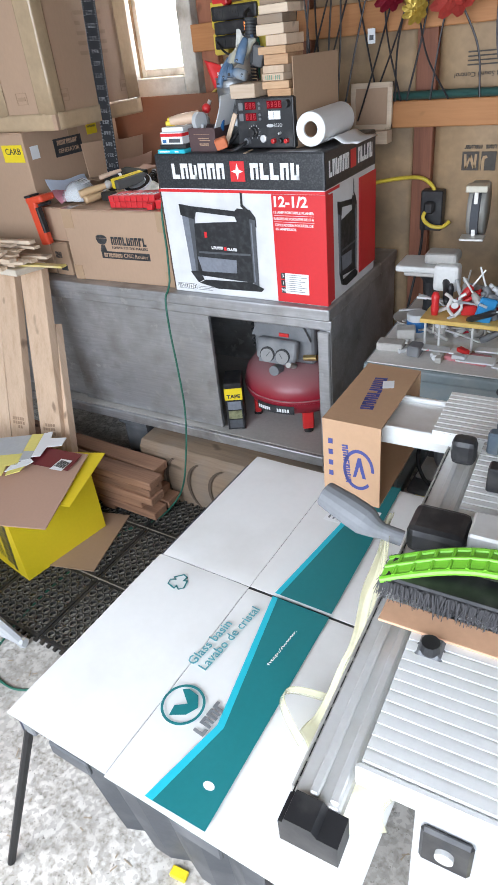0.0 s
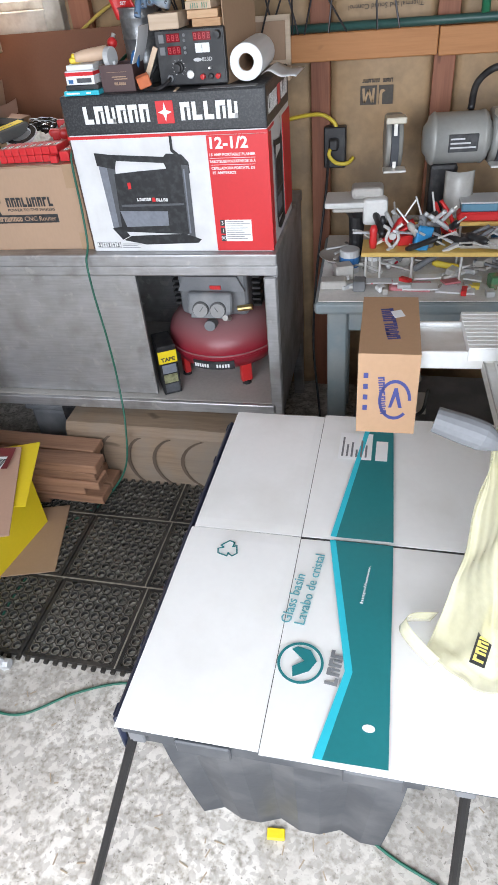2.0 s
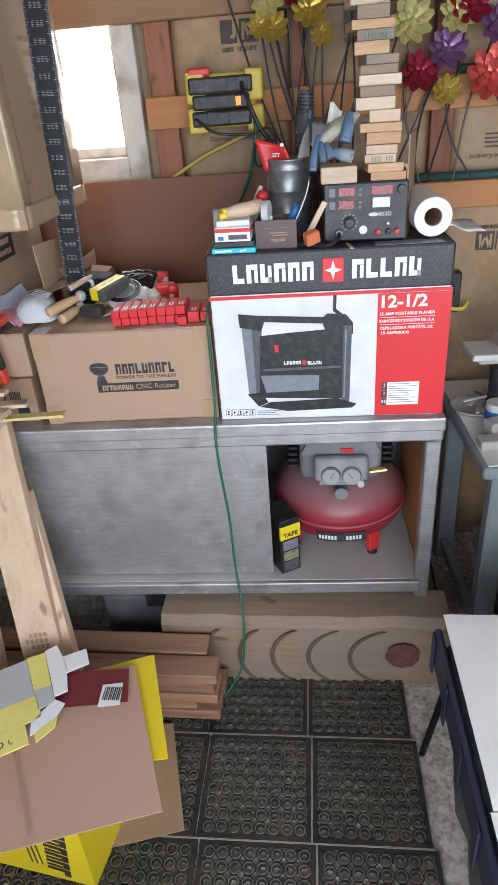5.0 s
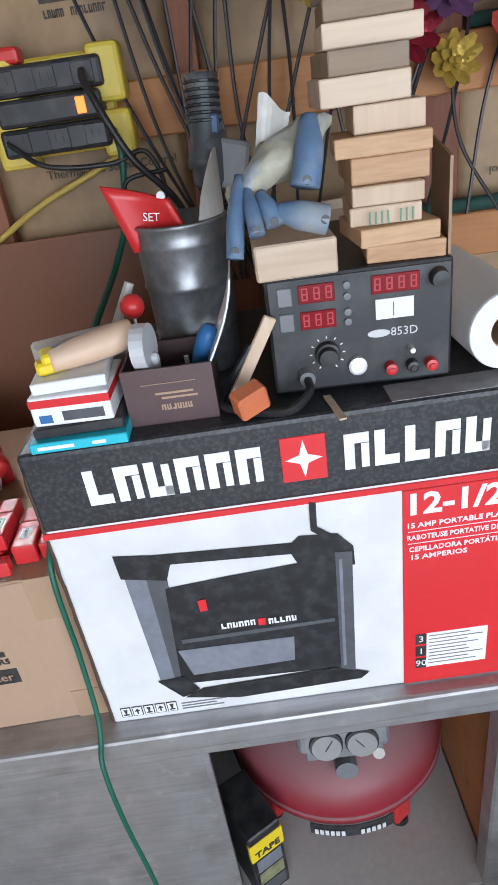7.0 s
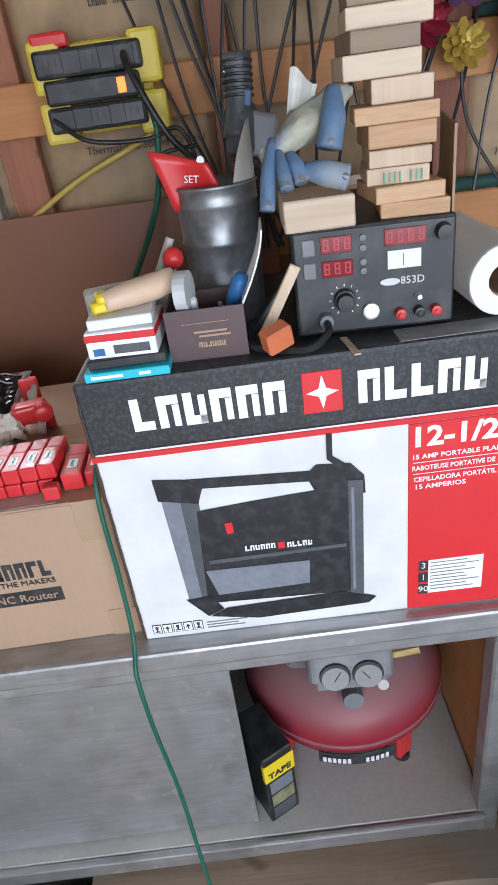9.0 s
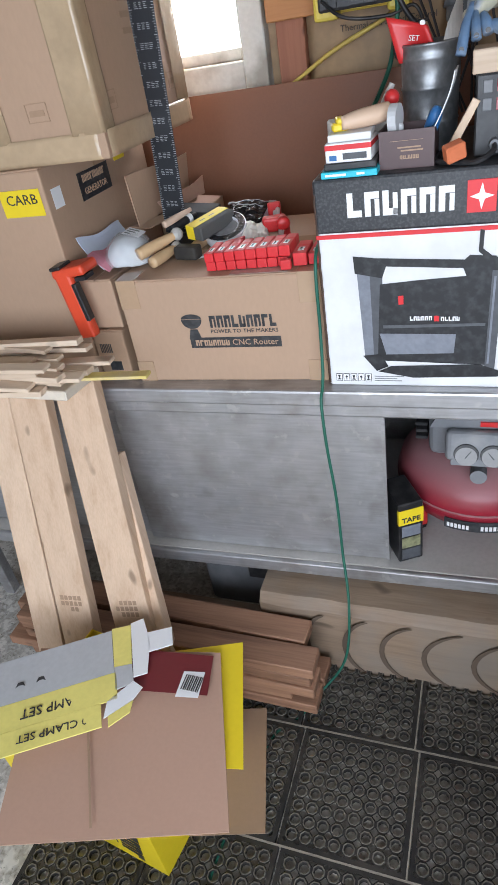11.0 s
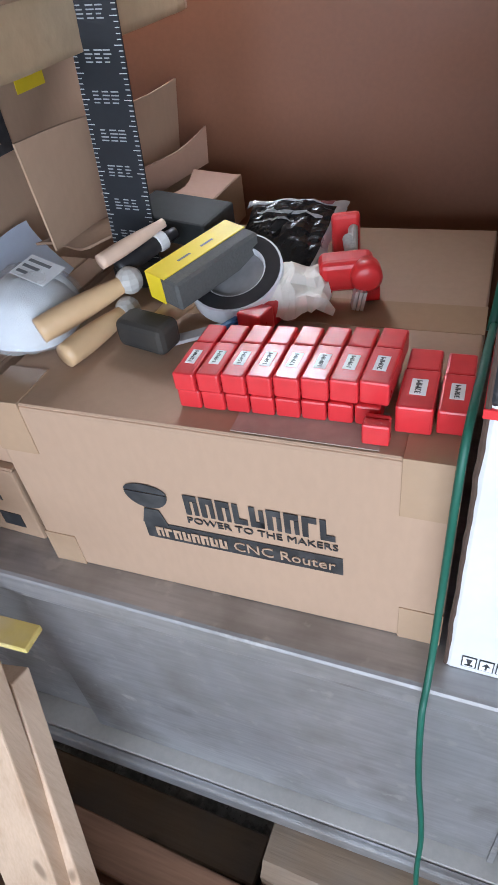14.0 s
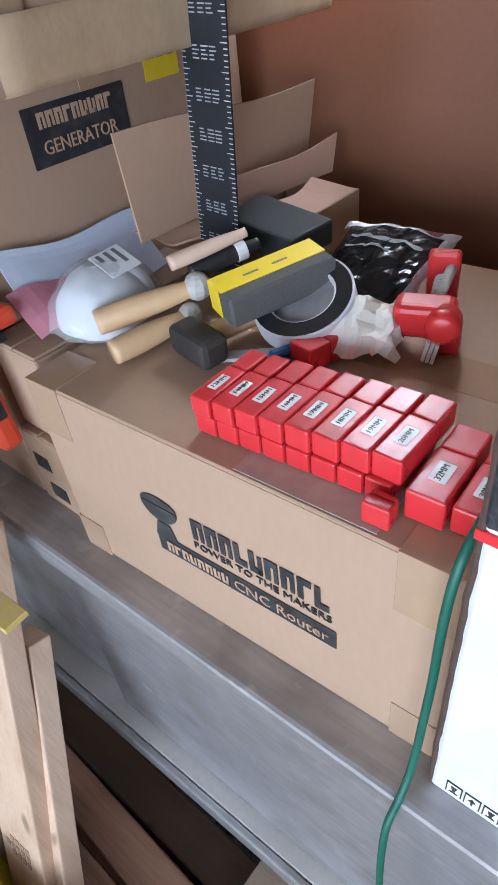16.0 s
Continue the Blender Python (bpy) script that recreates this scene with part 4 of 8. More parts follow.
# boards leaning on the cabinet
BOARDM = wood("pinkish_knotty_pine", (0.66, 0.48, 0.34), (0.50, 0.32, 0.20), 2, rings=34)
for k, (tp, bt, w, L) in enumerate((((-0.630, -0.088, 0.948), (-0.503, -0.385, 0.0), 0.118, 1.0), ((-0.578, -0.108, 0.73), (-0.425, -0.377, 0.0), 0.054, 0.9), ((-0.765, -0.110, 0.935), (-0.70, -0.40, 0.0), 0.108, 1.0), ((-0.868, -0.115, 0.92), (-0.815, -0.40, 0.0), 0.09, 1.0))):
    a, b = Vector(bt), Vector(tp)
    z = (b - a).normalized()
    x = Vector((1, 0.06, 0)).normalized()
    y = z.cross(x).normalized()
    x = y.cross(z)
    m = Matrix((x, y, z)).transposed().to_4x4()
    m.translation = a + Vector((0, 0, 0.012))
    bd = solo("leaning_board", one(-w / 2, w / 2, -0.019, 0.019, 0, (b - a).length, m, r=0.003, seg=2), BOARDM, "pale knotty pine board leaning against the steel cabinet", "board", group="leaning boards")
    if k in (0, 2):
        st = BM()
        rng = random.Random(k)
        for r_ in range(3):
            for c_ in range(5):
                if rng.random() < 0.8:
                    box(st, -w / 2 + 0.02 + 0.014 * c_, -w / 2 + 0.030 + 0.014 * c_, -0.0202, -0.0194, 0.33 + 0.018 * r_, 0.343 + 0.018 * r_, m)
        part("stamp_print", st, CARDD, bd, "faint brown grade stamp", at_world=True)
slab = solo("wood_slab", one(-1.25, -0.555, -0.235, -0.085, 0.0, 0.024, pose(0, 0, 0.952, -5, 1.0, 0), r=0.003), mat("pale_plywood", (0.66, 0.58, 0.47), 0.6, var=0.1, bump=0.1), "pale dusty plank lying on the leaning boards", "board")
rng = random.Random(21)
for k in range(17):
    L = rng.uniform(0.30, 0.62)
    x1 = -0.48 - rng.uniform(0, 0.18)
    y = -0.24 + 0.042 * (k % 4) + rng.uniform(-0.008, 0.008)
    z = 1.004 + 0.0165 * (k // 4) + 0.006 * (k % 4)
    m = pose(x1, y, z, rng.uniform(-6, 6), rng.uniform(-1.5, 1.5), rng.uniform(-7, 7))
    solo("wood_strip", one(-L, 0, -0.016, 0.016, 0, rng.uniform(0.009, 0.014), m, r=0.001), PINEX, "short pale offcut strip of pine in a loose pile", "wood strip", group="offcut strips")
solo("wood_strip", one(-0.34, 0, -0.014, 0.014, 0, 0.008, pose(-0.375, -0.155, 1.008, 0, -1.5, 3), r=0.001), mat("yellow_painted_wood", (0.66, 0.52, 0.16), 0.55, var=0.15, bump=0.1, stain=(0.62, 0.5, 0.33), amount=0.6, sscale=14), "yellow painted strip of wood on the offcut pile", "wood strip", group="offcut strips")

# redwood planks
rng = random.Random(4)
for k in range(10):
    z = 0.014 + 0.0365 * (k // 2)
    y0 = -0.315 + 0.088 * (k % 2) + rng.uniform(0, 0.012)
    x1 = -0.03 - rng.uniform(0, 0.1)
    solo("redwood_plank", one(-0.95, 0, 0, 0.078, 0, 0.0355, pose(x1, y0, z + 0.03, 0, 0, rng.uniform(-2, 0.5)), r=0.003), REDW, "rough reddish-brown plank in a low stack", "plank", group="redwood planks")
for k in range(2):
    solo("stack_bearer", one(-0.85 + 0.5 * k, -0.78 + 0.5 * k, -0.30, -0.13, 0.0145, 0.0435), REDW, "short plank laid under the stack", "plank")


# heavy timber with saw marks
def timber():
    bm = BM()
    n = 26
    rng = random.Random(3)
    rings = []
    for k in range(n + 1):
        x = -0.24 + 0.90 * k / n
        dz = 0.012 * noise.noise(Vector((x * 7, 0, 2)))
        dy = 0.008 * noise.noise(Vector((x * 5, 3, 1)))
        rings.append([bm.verts.new(p) for p in ((x, -0.125 + dy, 0.0), (x, -0.118 + dy, 0.235 + dz), (x, -0.095, 0.262 + dz), (x, 0.02, 0.268 + dz * 0.5), (x, 0.03, 0.0))])
    for a, b in zip(rings, rings[1:]):
        for j in range(5):
            bm.faces.new((a[j], a[(j + 1) % 5], b[(j + 1) % 5], b[j]))
    bm.faces.new(rings[0][::-1])
    bm.faces.new(rings[-1])
    return bm


noise.seed_set(4)
tb = solo("timber_beam", timber(), GREYW, "weathered grey-brown timber with curved saw marks", "timber")
for k, x in enumerate((-0.10, 0.01, 0.115, 0.23, 0.36)):
    arc = BM()
    bow = 0.035 + 0.01 * k
    pts = [(x + bow * (1 - math.cos(a)) * 2.2 - 0.012, -0.128 + 0.006 * (a / 1.2) ** 2 * 0, 0.115 + 0.115 * math.sin(a) / math.sin(1.2)) for a in [(-1.2 + 2.4 * j / 12) for j in range(13)]]
    for p, q in zip(pts, pts[1:]):
        prism(arc, [(p[0], p[2]), (p[0] + 0.014, p[2]), (q[0] + 0.014, q[2]), (q[0], q[2])], 0.002, pose(0, -0.1285 + 0.002, 0, 90, 0, 0))
    part("saw_mark", arc, mat("dark_saw_mark", (0.12, 0.085, 0.06), 0.8, bump=0.2), tb, "curved dark saw mark", at_world=True)
disc = prism(BM(), [(0.05 * math.cos(2 * math.pi * k / 20) * (1 + 0.06 * (k % 3)), 0.05 * math.sin(2 * math.pi * k / 20) * (1 + 0.08 * (k % 2))) for k in range(20)], 0.002, upright(0.52, -0.1275, 0.13))
part("burnt_knot", disc, mat("reddish_burnt_knot", (0.17, 0.06, 0.05), 0.8, var=0.5, scale=40, bump=0.3), tb, "round dark reddish knot", at_world=True)

solo("grey_plank", one(-1.02, -0.27, -0.112, -0.02, 0.0, 0.11, r=0.004), GREYW, "old grey-brown plank lying below the cabinet edge", "plank")

# bins pushed under the cabinet
binm = mat("dark_teal_plastic", (0.02, 0.055, 0.065), 0.45, var=0.15, bump=0.05)


def bin_under(x0, x1, m, label):
    t = thing("storage_bin", label, "bin", ((x0 + x1) / 2, 0.27, 0))
    part("tub", one(x0, x1, 0.06, 0.5, 0.0, 0.20, r=0.02, seg=3), m, t, at_world=True)
    part("lid", one(x0 - 0.012, x1 + 0.012, 0.045, 0.51, 0.201, 0.235, r=0.01, seg=2), m, t, at_world=True)
    part("latch", one((x0 + x1) / 2 - 0.05, (x0 + x1) / 2 + 0.05, 0.03, 0.048, 0.17, 0.24, r=0.005), BLACK, t, at_world=True)


bin_under(0.02, 0.48, binm, "dark teal plastic bin stored under the cabinet")
bin_under(-0.50, -0.06, GREYP, "dark grey plastic case stored under the cabinet")

# yellow tool carton, opened
sy_ = thing("yellow_carton", "opened yellow and black tool carton with spread flaps", "box", (-0.43, -0.56, 0.014), -9)
yb = BM()
for a, b, c, d in ((-0.27, 0.165, -0.185, -0.181), (-0.27, 0.165, 0.181, 0.185), (-0.27, -0.266, -0.181, 0.181), (0.161, 0.165, -0.181, 0.181)):
    box(yb, a, b, c, d, 0.0, 0.27)
box(yb, -0.266, 0.161, -0.181, 0.181, 0.0, 0.004)
part("body", yb, YELLOW, sy_, "bright yellow printed board")
part("lettering", blocks(BM(), 7, 0.235, 0.062, 0.0006, Matrix.Translation((0.085, -0.1857, 0.135)) @ pose(0, 0, 0, 90, 0, 0) @ pose(0, 0, 0, 0, 0, -97), 7), INK, sy_, "large black brand blocks")
sp = BM()
for k in range(3):
    box(sp, 0.0 + 0.014 * k, 0.004 + 0.014 * k, -0.1862, -0.1855, 0.05, 0.19)
part("small_print", sp, INK, sy_)
for k in range(2):
    part("tool_print", prism(BM(), [(-0.03, -0.008), (0.012, -0.012), (0.03, 0.004), (0.01, 0.02), (-0.008, 0.008), (-0.03, 0.006)], 0.0006, Matrix.Translation((-0.11 - 0.07 * k, -0.1857, 0.16 - 0.075 * k)) @ pose(0, 0, 0, 90, 0, -30)), INK, sy_)


def flap(name, pts, t, m, label=""):
    """A cardboard flap through four corners."""
    a, b, c, d = [Vector(p) for p in pts]
    bm = sheet(BM(), lambda u, v: (a * (1 - u) + b * u) * (1 - v) + (d * (1 - u) + c * u) * v, 6, 4, t)
    return part(name, bm, m, sy_, label, at_world=True)


flap("flap", [(-0.56, -0.905, 0.33), (-0.085, -0.765, 0.345), (-0.235, -0.395, 0.372), (-0.72, -0.47, 0.36)], 0.004, CARDR, "plain rosy-brown inner flap")
flap("flap", [(-0.36, -0.40, 0.352), (-0.195, -0.345, 0.358), (-0.098, -0.64, 0.342), (-0.2, -0.66, 0.345)], 0.003, YELLOW, "yellow outer flap")
# thin darker strip laid on the flap to mark its fold
flap("flap_crease", [(-0.490, -0.620, 0.3615), (-0.486, -0.618, 0.3615), (-0.360, -0.828, 0.3485), (-0.364, -0.830, 0.3485)], 0.0008, CARDD, "dark strip laid along the fold line")
flap("maroon_label", [(-0.49, -0.55, 0.3745), (-0.222, -0.515, 0.3775), (-0.245, -0.412, 0.3785), (-0.53, -0.44, 0.377)], 0.0006, MAROON, "maroon printed label")
flap("barcode_label", [(-0.295, -0.535, 0.3795), (-0.24, -0.527, 0.380), (-0.248, -0.46, 0.381), (-0.30, -0.468, 0.380)], 0.0005, WHITE)
bcb = BM()
for k in range(9):
    box(bcb, -0.29 + 0.0052 * k, -0.2873 + 0.0052 * k + 0.001 * (k % 2), -0.515, -0.475, 0.3812, 0.3816)
part("barcode", bcb, INK, sy_, at_world=True)
solo("cardboard_scrap", one(-0.22, 0.105, -0.16, 0.17, 0, 0.004, pose(-0.245, -0.50, 0.0165, 0, 0, 16)), CARDD, "flat brown cardboard flap lying on the rubber mat", "cardboard")

# flattened clamp box
cbx = thing("clamp_set_box", "torn grey, white and yellow clamp set box laid on the flaps", "box", (-0.55, -0.54, 0.382), 0)


def leaf(name, pts, m, label=""):
    return part(name, prism(BM(), pts, 0.003, Matrix.Translation((-0.575, -0.565, 0.3835)) @ pose(0, 0, 0, 0.5, -1.0, 31)), m, cbx, label, at_world=True)


GREYPR = mat("grey_print", (0.47, 0.48, 0.49), 0.45, var=0.12, bump=0.03)
YPALE = mat("pale_yellow_print", (0.80, 0.70, 0.20), 0.45, var=0.1, bump=0.03)
leaf("printed_side", [(-0.24, -0.01), (0.12, -0.01), (0.12, 0.12), (-0.24, 0.12)], GREYPR, "grey printed face")
leaf("printed_side", [(-0.24, -0.085), (0.125, -0.085), (0.125, -0.011), (-0.24, -0.011)], YPALE, "yellow printed face")
leaf("printed_side", [(-0.24, -0.145), (0.085, -0.145), (0.085, -0.086), (-0.24, -0.086)], YPALE, "pale yellow printed face")
leaf("end_flap", [(0.121, 0.005), (0.165, 0.0), (0.17, 0.12), (0.121, 0.125)], YPALE)
leaf("end_flap", [(0.121, -0.06), (0.165, -0.055), (0.165, -0.001), (0.121, 0.004)], GREYPR)
leaf("white_tab", [(0.166, -0.04), (0.20, -0.04), (0.215, 0.05), (0.205, 0.13), (0.171, 0.125)], WHITE)
leaf("white_tab", [(0.21, 0.02), (0.27, 0.02), (0.275, 0.075), (0.21, 0.08)], WHITE)
leaf("white_tab", [(0.09, -0.125), (0.16, -0.10), (0.185, -0.075), (0.165, -0.05), (0.10, -0.085)], PAPER)
leaf("yellow_tab", [(0.10, -0.15), (0.15, -0.13), (0.16, -0.102), (0.10, -0.124)], YPALE)
base_m = Matrix.Translation((-0.575, -0.565, 0.3855)) @ pose(0, 0, 0, 0.5, -1.0, 31 + 180)
part("lettering", lettering("10 CLAMP SET", 0.036, base_m @ Matrix.Translation((-0.0, 0.052, 0)), width=0.2), INK, cbx, at_world=True)
part("lettering", lettering("10 CLAMP SET", 0.028, base_m @ Matrix.Translation((0.02, 0.116, 0)), width=0.17), INK, cbx, at_world=True)
for k in range(5):
    part("clamp_print", prism(BM(), [(-0.012, 0.008), (-0.004, 0.003), (0.004, 0.003), (0.012, 0.008), (0.006, -0.006), (-0.006, -0.006)], 0.0006, base_m @ Matrix.Translation((-0.09 + 0.05 * k, -0.035 - 0.03 * (k % 2) * 0, 0))), INK, cbx, at_world=True)

# cords
solo("extension_cord", tube(BM(), [(-0.009, 0.22, 1.19), (-0.009, 0.10, 1.22), (-0.011, 0.012, 1.20), (-0.012, 0.0, 1.05), (-0.012, -0.012, 0.95), (-0.012, -0.030, 0.915), (-0.012, -0.053, 0.885), (-0.006, -0.066, 0.78), (0.008, -0.075, 0.62), (0.012, -0.08, 0.45), (0.03, -0.135, 0.30), (0.02, -0.19, 0.14), (-0.05, -0.235, 0.03), (-0.09, -0.30, 0.008), (-0.16, -0.40, 0.0055), (-0.2, -0.7, 0.0055), (-0.19, -0.9, 0.0055), (-0.17, -0.99, 0.009), (-0.13, -1.09, 0.005), (0.02, -1.12, 0.005), (0.16, -1.03, 0.005), (0.30, -0.975, 0.006), (0.50, -0.96, 0.005), (0.75, -1.02, 0.005), (1.0, -1.25, 0.005), (1.2, -1.34, 0.005), (1.5, -1.5, 0.005)], 0.0037, 8, 8), GREENC, "green rubber extension cord hanging down and across the floor", "cord", smooth=True)
solo("cardboard_strip", one(-0.19, 0.19, -0.03, 0.03, 0, 0.004, pose(-0.06, -1.27, 0.001, 0, 0, -40)), CARD, "torn strip of brown cardboard on the concrete", "cardboard")
solo("wood_wedge", one(-0.02, 0.022, -0.012, 0.012, 0, 0.012, pose(0.79, -1.285, 0.0, 0, 0, 6), r=0.002), YELLOW, "small yellow block on the concrete", "block")
rng = random.Random(12)
chips = BM()
for k in range(130):
    x, y = rng.uniform(-0.4, 1.5), rng.uniform(-1.9, -0.98)
    L = rng.uniform(0.004, 0.014)
    box(chips, -L, L, -0.0015, 0.0015, 0, 0.0015, pose(x, y, 0.0006, 0, 0, rng.uniform(0, 180)))
solo("wood_chips", chips, mat("scattered_chips", (0.36, 0.29, 0.21), 0.8), "scattered wood chips and debris on the concrete", "debris", "stuff")

# drill on a white metal stand
dr = thing("cordless_drill", "red and black cordless drill lying on its side", "drill", (-0.165, -1.17, 0.395), 30)
part("motor_housing", lathe(BM(), [(0.0, -0.09), (0.034, -0.085), (0.039, -0.05), (0.039, 0.03), (0.034, 0.05)], pose(0, 0, 0.042, 0, 90, 0), 20), REDPL, dr, "red plastic housing", smooth=True)
part("gear_collar", lathe(BM(), [(0.035, 0.05), (0.033, 0.085), (0.026, 0.09), (0.0, 0.091)], pose(0, 0, 0.042, 0, 90, 0), 20), BLACK, dr)
part("chuck", lathe(BM(), [(0.0, 0.09), (0.024, 0.09), (0.022, 0.125), (0.012, 0.135), (0.0, 0.135)], pose(0, 0, 0.042, 0, 90, 0), 16), BLACK, dr)
part("grip", tube(BM(), [(-0.03, 0, 0.04), (-0.05, -0.07, 0.03), (-0.06, -0.13, 0.03)], 0.021, 10, 4), BLACK, dr)
part("battery", one(-0.12, -0.01, -0.19, -0.13, 0.0, 0.07, r=0.008, seg=2), REDPL, dr)
sd = thing("white_metal_stand", "white-painted angled metal trestle", "stand", (-0.28, -1.2, 0))
part("top_plate", one(-0.46, -0.16, -1.34, -1.06, 0.378, 0.394, r=0.003), LGREY, sd, at_world=True)
for a, b in (((-0.18, -1.08, 0.38), (-0.09, -0.98, 0.0)), ((-0.18, -1.32, 0.38), (-0.13, -1.44, 0.0)), ((-0.44, -1.08, 0.38), (-0.52, -0.98, 0.0)), ((-0.44, -1.32, 0.38), (-0.52, -1.44, 0.0))):
    part("leg", tube(BM(), [a, b], 0.016, 6, 1), LGREY, sd, at_world=True)
part("foot_bar", tube(BM(), [(-0.40, -1.0, 0.025), (-0.07, -0.985, 0.025)], 0.016, 6, 1), LGREY, sd, at_world=True)

# ---- air compressor in the cabinet ----
CX, CY, CZ = 0.337, 0.277, 0.339
TANK = mat("dusty_red_enamel", (0.30, 0.012, 0.028), 0.36, var=0.12, bump=0.05)
tkn = TANK.node_tree
geo = tkn.nodes.new("ShaderNodeNewGeometry")
sep = tkn.nodes.new("ShaderNodeSeparateXYZ")
tkn.links.new(geo.outputs["Normal"], sep.inputs[0])
old = tkn.nodes["Principled BSDF"].inputs["Base Color"].links[0].from_socket
dustmask = ramp_of(tkn, sep.outputs[2], [(0.05, (0.05, 0.05, 0.05)), (0.85, (0.75, 0.75, 0.75))])
tkn.links.new(mix_of(tkn, dustmask, old, (0.23, 0.155, 0.155)), tkn.nodes["Principled BSDF"].inputs["Base Color"])
tkn.links.new(ramp_of(tkn, sep.outputs[2], [(0.3, (0.3,) * 3), (0.8, (0.75,) * 3)]), tkn.nodes["Principled BSDF"].inputs["Roughness"])
cp = thing("air_compressor", "dusty red pancake air compressor with grey motor cover", "compressor", (CX, CY, CZ))
part("tank", lathe(BM(), [(0.03, 0.062), (0.13, 0.066), (0.184, 0.088), (0.205, 0.13), (0.207, 0.17), (0.196, 0.21), (0.165, 0.25), (0.11, 0.276), (0.04, 0.284), (0.0, 0.285)], None, 48), TANK, cp, "dusty red steel tank", smooth=True)
part("weld_band", lathe(BM(), [(0.2065, 0.140), (0.2095, 0.143), (0.2095, 0.151), (0.2065, 0.154)], None, 48), TANK, cp, smooth=True)
for k in range(4):
    a = math.radians(-55 + 90 * k)
    lg_ = part("leg", one(-0.02, 0.02, -0.012, 0.012, 0.012, 0.105, pose(0.17 * math.cos(a), 0.17 * math.sin(a), 0, 0, 0, math.degrees(a) + 90), r=0.004), REDPL, cp)
    part("rubber_foot", cyl(BM(), 0.017, 0.015, 0.013, pose(0.17 * math.cos(a), 0.17 * math.sin(a), 0), 12), BLACK, lg_)
badge = BM()
sheet(badge, lambda u, v: Vector((0.2095 * math.sin(-0.36 + 0.72 * u), -0.2095 * math.cos(-0.36 + 0.72 * u), 0.098 + 0.034 * v)), 12, 1, 0.002)
part("brand_badge", badge, INK, cp, "black brand badge")
for sx, n_, w_ in ((-0.036, 6, 0.055), (0.04, 5, 0.048)):
    for k in range(n_):
        a = (sx + (k - n_ / 2) * w_ / n_) / 0.2095
        part("badge_block", one(-0.0032, 0.0032, -0.0012, 0, -0.007, 0.007, pose(0.2125 * math.sin(a), -0.2125 * math.cos(a), 0.115, 0, 0, math.degrees(a))), WHITE, cp)
part("motor_cover", one(-0.12, 0.12, -0.115, 0.10, 0.27, 0.455, r=0.022, seg=3), GREYP, cp, "dark grey plastic shroud")
part("cover_top", prism(BM(), [(-0.115, 0.0), (0.115, 0.0), (0.09, 0.055), (-0.09, 0.055)], 0.012, pose(0, -0.117, 0.375, 90, 0, 0)), GREYP, cp)
part("red_tag", one(-0.002, 0.035, -0.134, -0.128, 0.385, 0.398), REDPL, cp)
gp = part("gauge_panel", one(-0.078, 0.078, -0.035, 0.0, -0.04, 0.042, pose(0.0, -0.135, 0.335, -16, 0, 0), r=0.014, seg=3), mat("mid_grey_plastic", (0.17, 0.175, 0.185), 0.5, var=0.12, bump=0.1, stain=(0.36, 0.35, 0.33), amount=0.4, sscale=12), cp, "grey rounded gauge panel")
part("gauge_bezel", one(-0.064, 0.064, -0.002, 0.002, -0.031, 0.031, pose(0.0, -0.1705, 0.3255, -16, 0, 0), r=0.0018), GREYP, gp)
for x in (-0.0295, 0.0295):
    part("gauge_rim", cyl(BM(), 0.029, 0.0275, 0.008, pose(x, -0.1705, 0.3262, 74, 0, 0), 24), BLACK, gp)
    gf = part("gauge", cyl(BM(), 0.0245, 0.0245, 0.002, pose(x, -0.1777, 0.3242, 74, 0, 0), 24), mat("dusty_gauge_face", (0.27, 0.265, 0.26), 0.5, var=0.15), gp, "round dusty gauge face")
    part("needle", one(-0.001, 0.001, -0.001, 0.0, -0.004, 0.019, pose(x, -0.180, 0.3236, -16, 35 if x < 0 else -40, 0)), INK, gp)
part("regulator_knob", cyl(BM(), 0.019, 0.019, 0.04, pose(0.0, -0.15, 0.262, 80, 0, 0), 16), GREYP, cp)
part("outlet_valve", cyl(BM(), 0.010, 0.010, 0.05, pose(0.055, -0.14, 0.275, 60, 0, 0), 12), DUST, cp)
part("safety_valve", cyl(BM(), 0.011, 0.011, 0.05, pose(0.085, -0.12, 0.305, 0, 80, 0), 12), mat("brass", (0.6, 0.45, 0.2), 0.35, 0.9), cp)
for x in (-0.155, 0.125):
    for k in range(6):
        part("cooling_fin", one(x, x + 0.03, -0.07, 0.05, 0.29 + 0.022 * k, 0.300 + 0.022 * k, r=0.002), BLACK, cp)
cp.matrix_basis = pose(CX, CY, CZ) @ Matrix.Diagonal((1.07, 1.06, 0.98, 1.0))
YPALE_TAG = mat("dull_olive_print", (0.22, 0.22, 0.12), 0.45, var=0.5, scale=90, bump=0.02)
bx2 = thing("tape_carton", "small black and yellow boxed tape carton", "box", (0.142, 0.085, CZ), 30)
part("body", one(-0.034, 0.034, -0.07, 0.05, 0, 0.205, r=0.003), BLACK, bx2)
part("yellow_label", one(-0.0345, 0.0345, -0.0712, -0.062, 0.135, 0.185, pose(0, 0, 0, 0, 0, 0)), YELLOW, bx2)
part("lettering", lettering("TAPE", 0.022, upright(0, -0.0716, 0.150), width=0.052, bold=0.03), INK, bx2)
for k in range(3):
    part("picture_print", one(-0.026, 0.026, -0.0712, -0.07, 0.010 + 0.041 * k, 0.046 + 0.041 * k), (PICG, YPALE_TAG, PICB)[k], bx2)

